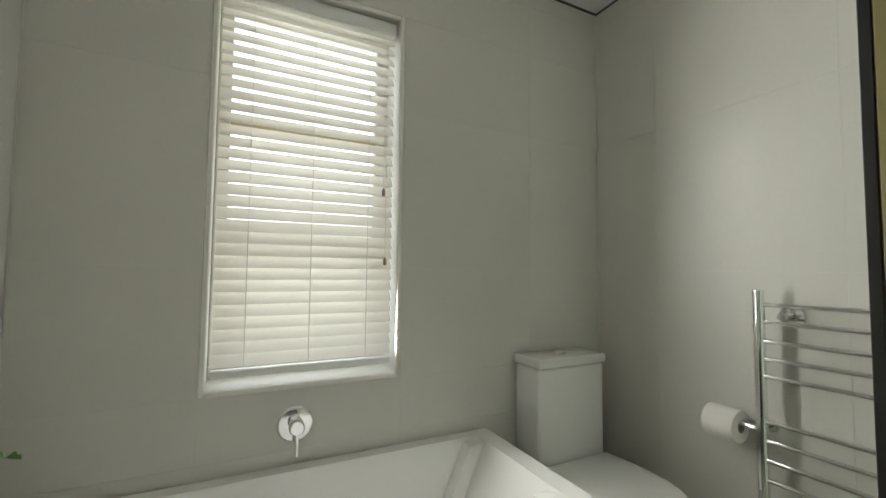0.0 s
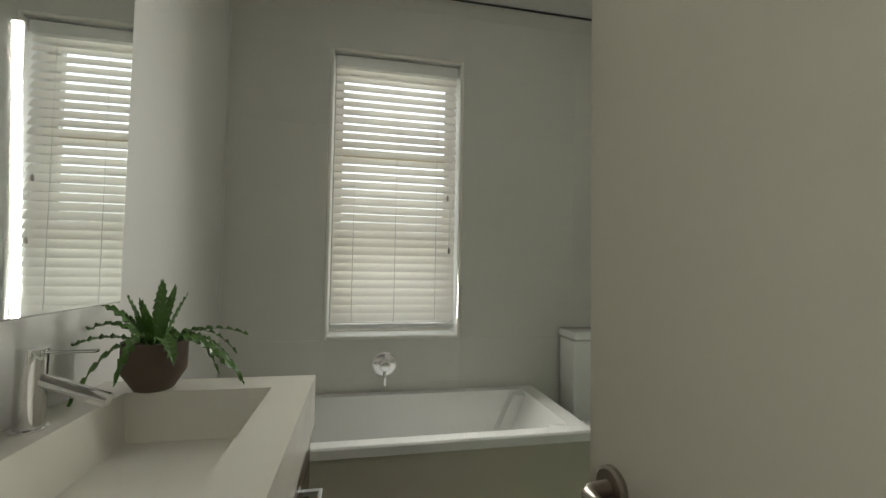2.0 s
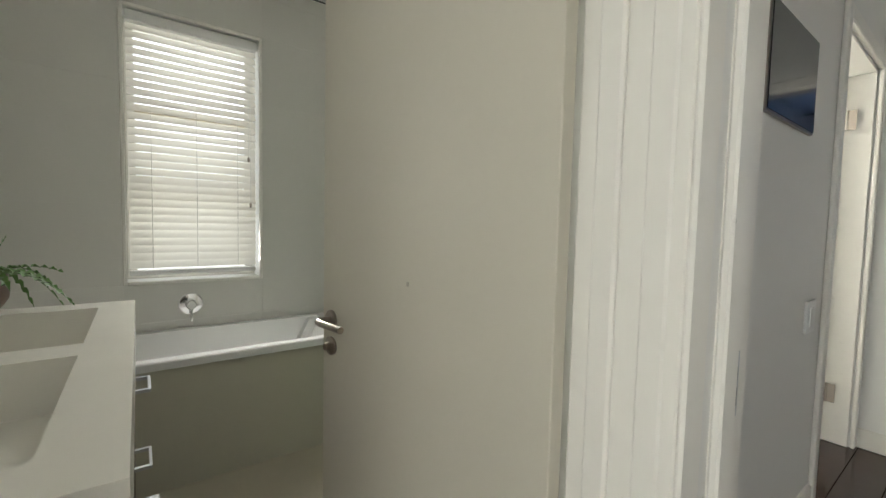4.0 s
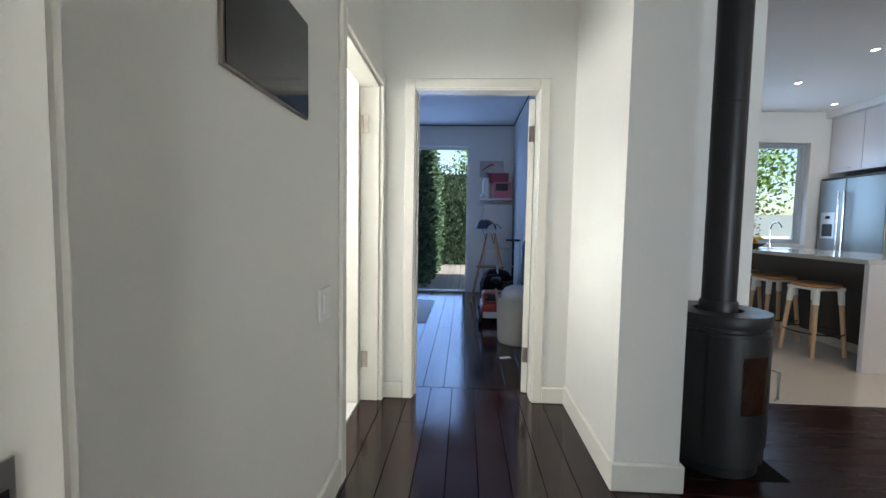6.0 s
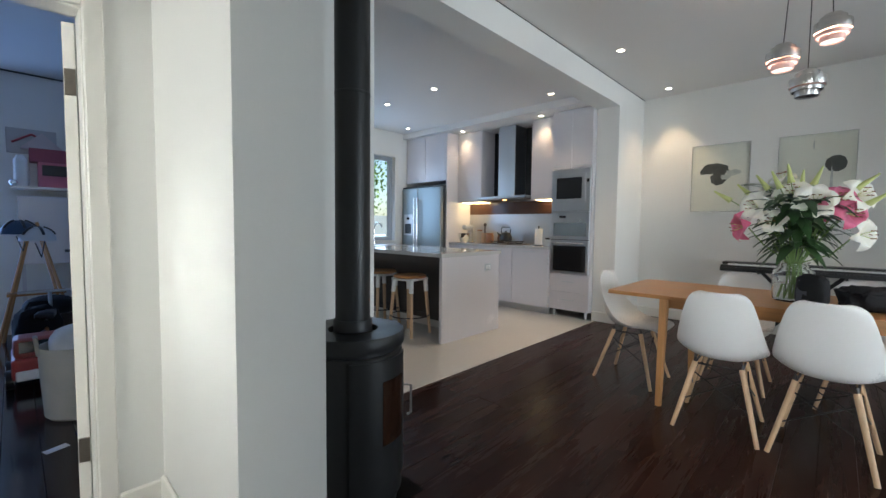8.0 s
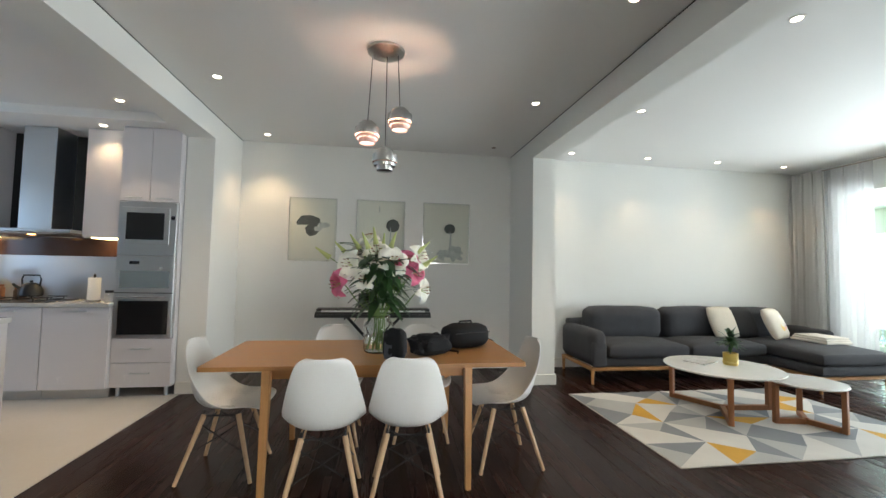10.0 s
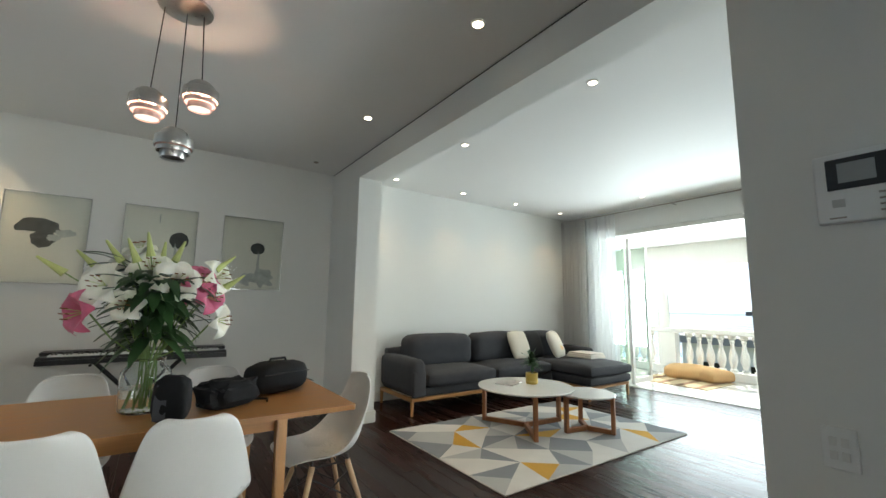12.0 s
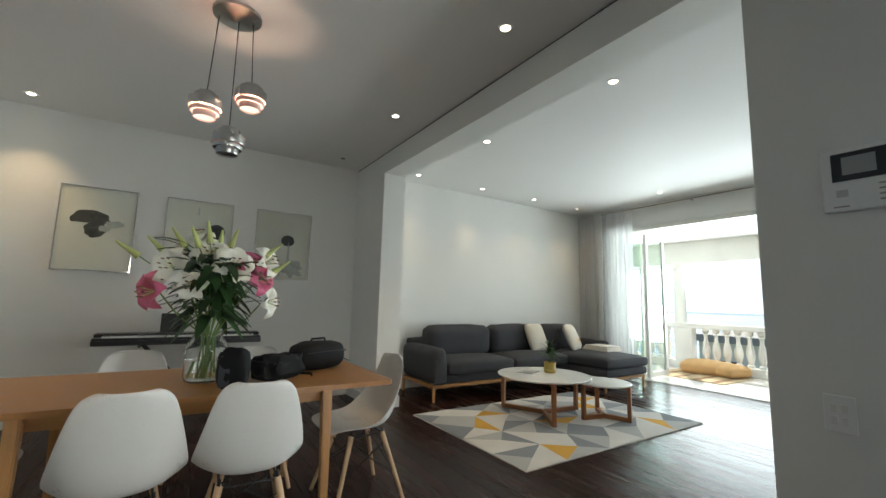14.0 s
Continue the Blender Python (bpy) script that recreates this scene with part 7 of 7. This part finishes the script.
mt = thing("play_mat", 1.75, 7.75, 0.0, "pale printed play mat on the bedroom floor", "mat")
part("mat", B(0, 0, 0.001, 0.90, 1.40, 0.008, 0.002, 1), mat("pale_mat", (0.70, 0.72, 0.72), 0.8, var=0.04), mt)
for k in range(4):
    part("print_loop", T([(0.45 + (0.10 + 0.05 * k) * math.cos(a / 4), 0.6 + (0.2 + 0.08 * k) * math.sin(a / 4), 0.0095) for a in range(26)], 0.004, 5), mat("grey_print", (0.40, 0.42, 0.45), 0.8), mt)
bs = thing("laundry_basket", 3.60, 7.12, 0.0, "off-white soft canvas laundry basket with handles", "basket")
part("body", LT([(0, 0.002), (0.17, 0.002), (0.185, 0.02), (0.20, 0.30), (0.205, 0.44), (0.198, 0.44), (0.19, 0.30), (0.17, 0.04), (0, 0.04)], 36), mat("cream_canvas", (0.66, 0.62, 0.54), 0.95, var=0.08, scale=6, fine=150, bump=0.35), bs, smooth=True)
part("handle", T([(-0.20, 0.05, 0.40), (-0.21, 0.03, 0.50), (-0.21, -0.03, 0.50), (-0.20, -0.05, 0.40)], 0.012, 8), mat("rope", (0.5, 0.45, 0.36), 0.9), bs, smooth=True)
part("laundry", cushion(bmesh.new(), -0.15, -0.15, 0.36, 0.15, 0.15, 0.50, puff=0.06, seed=41), mat("white_cotton", (0.7, 0.7, 0.7), 0.95, var=0.1, bump=0.4), bs, "crumpled white laundry", True)
sh2 = thing("wall_shelf", 3.42, 9.945, 1.52, "white wall shelf with toys", "shelf")
part("board", B(-0.10, -0.30, 0.0, 0.40, 0.0, 0.025, 0.002, 1), M_TRIM, sh2)
bx2 = thing("wall_cupboard", 3.42, 9.945, 0.75, "low white cupboard under the toy shelf", "cupboard")
part("body", B(-0.06, -0.28, 0.0, 0.40, 0.0, 0.70, 0.003, 1), M_LACQ, bx2)
part("door", B(-0.055, -0.30, 0.01, 0.395, -0.281, 0.69, 0.002, 1), M_LACQ, bx2)
for b in ((-0.05, -0.26, -0.75, -0.02, -0.23, -0.001), (0.36, -0.26, -0.75, 0.39, -0.23, -0.001)):
    part("leg", B(*b), M_LACQ, bx2)
dh = thing("toy_house", 3.62, 9.80, 1.545, "pink and white toy house on the shelf", "toy")
part("ground_floor", B(-0.10, -0.11, 0, 0.16, 0.12, 0.26, 0.006, 1), mat("toy_pink", (0.60, 0.16, 0.22), 0.5, var=0.1), dh)
part("opening", B(-0.07, -0.114, 0.12, 0.12, -0.111, 0.23), M_DARKPANEL, dh)
part("upper_floor", B(-0.16, -0.08, 0.261, 0.13, 0.12, 0.40, 0.006, 1), mat("toy_dark_red", (0.30, 0.06, 0.09), 0.5), dh)
bm = bmesh.new()
v = [bm.verts.new(p) for p in ((-0.22, -0.07, 0.401), (0.10, -0.07, 0.401), (-0.06, -0.07, 0.56), (-0.22, 0.12, 0.401), (0.10, 0.12, 0.401), (-0.06, 0.12, 0.56))]
for f in ((0, 1, 2), (5, 4, 3), (0, 2, 5, 3), (1, 4, 5, 2), (0, 3, 4, 1)):
    bm.faces.new([v[k] for k in f])
part("roof", bm, mat("toy_cream", (0.60, 0.50, 0.48), 0.6), dh)
dd = thing("toy_bag", 3.40, 9.79, 1.545, "white stuffed cloth bag on the shelf", "toy")
part("body", cushion(bmesh.new(), -0.06, -0.06, 0, 0.06, 0.06, 0.30, puff=0.03, seed=44), M_WHITE, dd, smooth=True)
td = thing("toy_ball", 3.34, 9.72, 1.545, "small shiny toy ball on the shelf", "toy")
part("ball", LT([(0.035 * math.sin(math.pi * k / 10), 0.035 - 0.035 * math.cos(math.pi * k / 10)) for k in range(11)], 18), M_CHROME, td, smooth=True)

bk = thing("balance_bike", 3.50, 8.50, 0.0, "child's wooden balance bike leaning by the wall", "bicycle", turn=82)
for x in (-0.28, 0.28):
    wl = part("wheel", T([(x + 0.15 * math.cos(2 * math.pi * k / 24), 0, 0.165 + 0.15 * math.sin(2 * math.pi * k / 24)) for k in range(25)], 0.016, 8), M_BLACK, bk, "black tyre", True)
    for k in range(6):
        a = math.pi * k / 6
        part("spoke", R((x - 0.14 * math.cos(a), 0, 0.165 - 0.14 * math.sin(a)), (x + 0.14 * math.cos(a), 0, 0.165 + 0.14 * math.sin(a)), 0.003, seg=5), M_STEEL, wl)
part("frame", T([(-0.28, 0, 0.165), (-0.05, 0, 0.34), (0.20, 0, 0.42), (0.28, 0, 0.165)], 0.016, 8), M_OAK_X, bk, smooth=True)
part("saddle", cushion(bmesh.new(), -0.20, -0.06, 0.40, 0.02, 0.06, 0.45, puff=0.01, seed=46), M_BLACK, bk, smooth=True)
part("seat_post", R((-0.08, 0, 0.32), (-0.09, 0, 0.41), 0.012), M_STEEL, bk)
part("handlebar", R((0.19, -0.2, 0.58), (0.19, 0.2, 0.58), 0.012), M_STEEL, bk)
part("fork", R((0.2, 0, 0.40), (0.19, 0, 0.58), 0.014), M_STEEL, bk)
sc_ = thing("toy_truck", 3.42, 8.02, 0.0, "red and white ride-on toy truck", "toy")
part("body", B(-0.14, -0.22, 0.07, 0.14, 0.22, 0.22, 0.02, 2), mat("toy_red", (0.38, 0.05, 0.045), 0.4, var=0.1), sc_)
part("cab", B(-0.13, -0.20, 0.2205, 0.13, 0.02, 0.36, 0.03, 2), mat("toy_red_cab", (0.42, 0.10, 0.08), 0.4, var=0.1), sc_)
part("bumper", B(-0.12, -0.245, 0.07, 0.12, -0.2205, 0.14, 0.008, 1), M_WHITE, sc_)
part("windscreen", B(-0.10, -0.206, 0.26, 0.10, -0.2005, 0.34), M_SMOKED, sc_)
for x in (-0.15, 0.15):
    for y in (-0.14, 0.14):
        wq = part("wheel", R((x - 0.02, y, 0.07), (x + 0.02, y, 0.07), 0.068, seg=20), M_BLACK, sc_)
        part("hub", R((x - 0.022, y, 0.07), (x + 0.022, y, 0.07), 0.03, seg=14), M_WHITE, wq)
bxs = thing("toy_crate", 3.55, 8.95, 0.0, "dark crate of mixed toys against the wall", "toy box")
part("crate", B(-0.22, -0.2, 0.0, 0.2, 0.2, 0.36, 0.008, 1), M_DARKPANEL, bxs)
part("toy_pile", cushion(bmesh.new(), -0.20, -0.18, 0.28, 0.18, 0.18, 0.46, puff=0.05, seed=50), M_BLACK_CLOTH, bxs, "heap of dark toys", True)
ez = thing("wooden_easel", 3.46, 9.30, 0.0, "folding wooden easel with hanging helmets", "easel")
for a, b in (((-0.28, -0.25, 0.0), (-0.02, 0.0, 1.18)), ((0.28, -0.25, 0.0), (0.02, 0.0, 1.18)), ((-0.24, 0.25, 0.0), (-0.02, 0.02, 1.16)), ((0.24, 0.25, 0.0), (0.02, 0.02, 1.16))):
    part("leg", R(a, b, 0.014, seg=8), M_OAK_Z, ez)
part("tray", B(-0.2, -0.2, 0.5, 0.2, -0.06, 0.53, 0.004, 1), M_OAK_X, ez)
for k, (x, y, z, c, st_) in enumerate(((-0.10, -0.10, 1.14, (0.03, 0.06, 0.12), 0), (0.02, -0.16, 1.08, (0.55, 0.57, 0.58), 1))):
    hm = thing("bike_helmet", 3.46 + x, 9.30 + y, z - 0.07, "vented child's bicycle helmet hanging on the easel", "helmet", "hanging helmets")
    part("shell", LT([(0.13 * math.cos(math.pi / 2 * k2 / 8), 0.13 * math.sin(math.pi / 2 * k2 / 8)) for k2 in range(9)], 28), mat("helmet_shell", c, 0.3), hm, smooth=True)
    for q in range(5):
        part("vent", T([(0.131 * math.cos(radians(25 + 12 * j)) * math.cos(2 * math.pi * q / 5), 0.131 * math.cos(radians(25 + 12 * j)) * math.sin(2 * math.pi * q / 5), 0.131 * math.sin(radians(25 + 12 * j))) for j in range(5)], 0.012, 6), M_BLACK, hm)
    part("strap", T([(0.05, 0.08, 0.0), (0.02, 0.02, -0.16), (-0.02, -0.05, -0.02)], 0.005, 5), M_BLACK, hm)
cl = thing("hanging_coat", 3.72, 7.28, 0.42, "black coat hanging on the wall beside the basket", "coat")
part("cloth", cushion(bmesh.new(), -0.06, -0.10, 0, 0.08, 0.12, 0.56, puff=0.02, seed=52), M_BLACK_CLOTH, cl, smooth=True)
part("hook", R((0.09, 0.0, 0.55), (0.12, 0.0, 0.58), 0.008), M_STEEL, cl)
for k in range(3):
    part("coat_peg", R((-0.02, -0.05 + 0.05 * k, 0.54), (-0.03, -0.05 + 0.05 * k, 0.66), 0.012, seg=8), M_BEECH, cl, "wooden handle end")
pw = thing("paper_scrap", 3.44, 6.62, 0.0, "white scrap of paper on the floor", "paper", turn=20)
part("sheet", B(-0.05, -0.025, 0.0008, 0.05, 0.025, 0.002), M_WHITE, pw)

pk = thing("backpack", 3.44, 8.50, 0.0, "dark child's backpack leaning among the toys", "bag", turn=12)
part("body", blob_bag(bmesh.new(), 0.15, 0.11, 0.24, 61.0, 0.08), M_BLACK_CLOTH, pk, smooth=True)
part("front_pocket", blob_bag(bmesh.new(), 0.11, 0.05, 0.11, 63.0, 0.06), mat("dark_blue_nylon", (0.02, 0.03, 0.06), 0.7, bump=0.3, fine=260), pk, "dark blue front pocket", True).matrix_basis = pose(0, -0.10, 0.03)
part("strap", T([(-0.08, -0.02, 0.46), (-0.05, -0.01, 0.52), (0.05, -0.01, 0.52), (0.08, -0.02, 0.46)], 0.010, 8), M_BLACK_CLOTH, pk, smooth=True)
sr = thing("kick_scooter", 3.72, 8.72, 0.0, "dark child's kick scooter leaning against the wall", "scooter", turn=80)
part("deck", B(-0.28, -0.05, 0.07, 0.22, 0.05, 0.09, 0.008, 2), M_BLACK, sr)
part("steering_tube", R((0.24, 0, 0.08), (0.16, 0, 0.92), 0.016, seg=12), M_STOVE, sr, smooth=True)
part("handlebar", R((0.16, -0.17, 0.92), (0.16, 0.10, 0.92), 0.013, seg=12), M_STOVE, sr, smooth=True)
for x in (-0.30, 0.27):
    part("wheel", R((x, -0.014, 0.06), (x, 0.014, 0.06), 0.06, seg=24), M_BLACK, sr, "small black wheel")
bo = thing("picture_board", 3.52, 9.938, 1.90, "pale board with a house outline above the toy shelf", "board")
part("panel", B(-0.22, -0.012, 0.0, 0.16, 0.0, 0.26, 0.003, 1), mat("pale_blue_board", (0.50, 0.48, 0.46), 0.7, var=0.06), bo)
for p, q in (((-0.18, -0.016, 0.11), (-0.03, -0.016, 0.21)), ((-0.03, -0.016, 0.21), (0.12, -0.016, 0.11))):
    part("roof_line", R(p, q, 0.010, seg=8), mat("board_red", (0.40, 0.06, 0.07), 0.6), bo, "red painted roof line")

# unseen glazed doors added to suit the two fill lamps, behind the walk
for nm, m, w in (("door_entrance", pose(2.85, 2.04, 0), 0.60), ("door_front", pose(3.70, 2.33, 0, 0, 0, 90), 0.84)):
    ob = tagged(new(nm), "unseen white framed glazed door added for a fill lamp", "door", "", "structure")
    ob.matrix_world = m
    for b in ((0, 0, 0, 0.08, 0.04, 2.1), (w - 0.08, 0, 0, w, 0.04, 2.1), (0.08, 0, 0, w - 0.08, 0.04, 0.15), (0.08, 0, 2.0, w - 0.08, 0.04, 2.1)):
        part("frame", B(*b), M_TRIM, ob)
    part("pane", B(0.08, 0.015, 0.15, w - 0.08, 0.022, 2.0), M_PANE, ob).visible_shadow = False

# ---- tiles and boards ----
def tile_wall(parent, rects, at, material):
    """Large thin tiles over rectangles (a0, b0, a1, b1), one part each, shared by size."""
    shared = {}
    for a0, b0, a1, b1 in rects:
        w, h = round(a1 - a0 - 0.0004, 4), round(b1 - b0 - 0.0004, 4)
        if w < 0.01 or h < 0.01:
            continue
        if (w, h) not in shared:
            o = part("tile", B(0, 0, 0, w, 0.004, h, 0.0002, 1), material, parent)
            shared[w, h] = o.data
        else:
            o = new("tile", shared[w, h])
            o.parent = parent
        o.matrix_basis = at(a0, b0)


def cut(a_edges, b_edges, holes):
    out = []
    for a0, a1 in zip(a_edges, a_edges[1:]):
        for b0, b1 in zip(b_edges, b_edges[1:]):
            am, bm_ = (a0 + a1) / 2, (b0 + b1) / 2
            if not any(h[0] < am < h[2] and h[1] < bm_ < h[3] for h in holes):
                out.append((a0, b0, a1, b1))
    return out


z_edges = [0.0, 0.60, 1.20, 1.80, 2.40, 2.478]
by_name = bpy.data.objects
ye = [2.165, 2.60, 3.25, 3.85, 4.27]
tile_wall(by_name["wall_bath_west"], cut(ye, sorted(z_edges + [0.798, 2.175]), [(2.60, 0.798, 3.25, 2.175)]), lambda a, b: pose(0.3845, a, b, 0, 0, 90), M_TILE)
tile_wall(by_name["wall_bath_north"], cut([0.386, 0.70, 1.30, 1.90, 2.408], z_edges, []), lambda a, b: pose(a, 4.2708, b), M_TILE)


def boards(parent, along, lo, hi, start, end, width, material, seed, keep=None):
    """Floor boards with staggered ends; along: the axis they run on."""
    r = random.Random(seed)
    shared = {}
    p = lo
    while p < hi - 0.02:
        w = min(width, hi - p)
        q = start - r.uniform(0, 1.2)
        while q < end:
            ln = r.choice((1.8, 2.4, 3.0))
            a, b = max(q, start), min(q + ln, end)
            q += ln
            if b - a < 0.05:
                continue
            if keep and not keep(p, a, b):
                continue
            key = (round(w, 3), round(b - a, 2))
            if key not in shared:
                g = 0.001 if along == "x" else 0.002
                sx, sy = (b - a - 0.001, w - g) if along == "x" else (w - g, b - a - 0.001)
                o = part("board", B(0, 0, -0.021, sx, sy, 0.0, 0.0008 if along == "x" else 0.0015, 1), material, parent)
                shared[key] = o.data
            else:
                o = new("board", shared[key])
                o.parent = parent
            o.location = (a, p, r.uniform(-0.0006, 0.0006)) if along == "x" else (p, a, r.uniform(-0.0006, 0.0006))
        p += w


boards(floor, "y", 2.43, 4.01, 2.135, 5.93, 0.145, M_FLOOR_Y, 1)
boards(floor, "x", 2.14, 5.88, 4.012, 9.249, 0.145, M_FLOOR, 2)
boards(floor, "x", -2.49, 2.138, 4.663, 9.249, 0.145, M_FLOOR, 3)
boards(floor_bed, "y", 1.21, 3.838, 5.936, 9.948, 0.145, M_FLOOR_Y, 4)
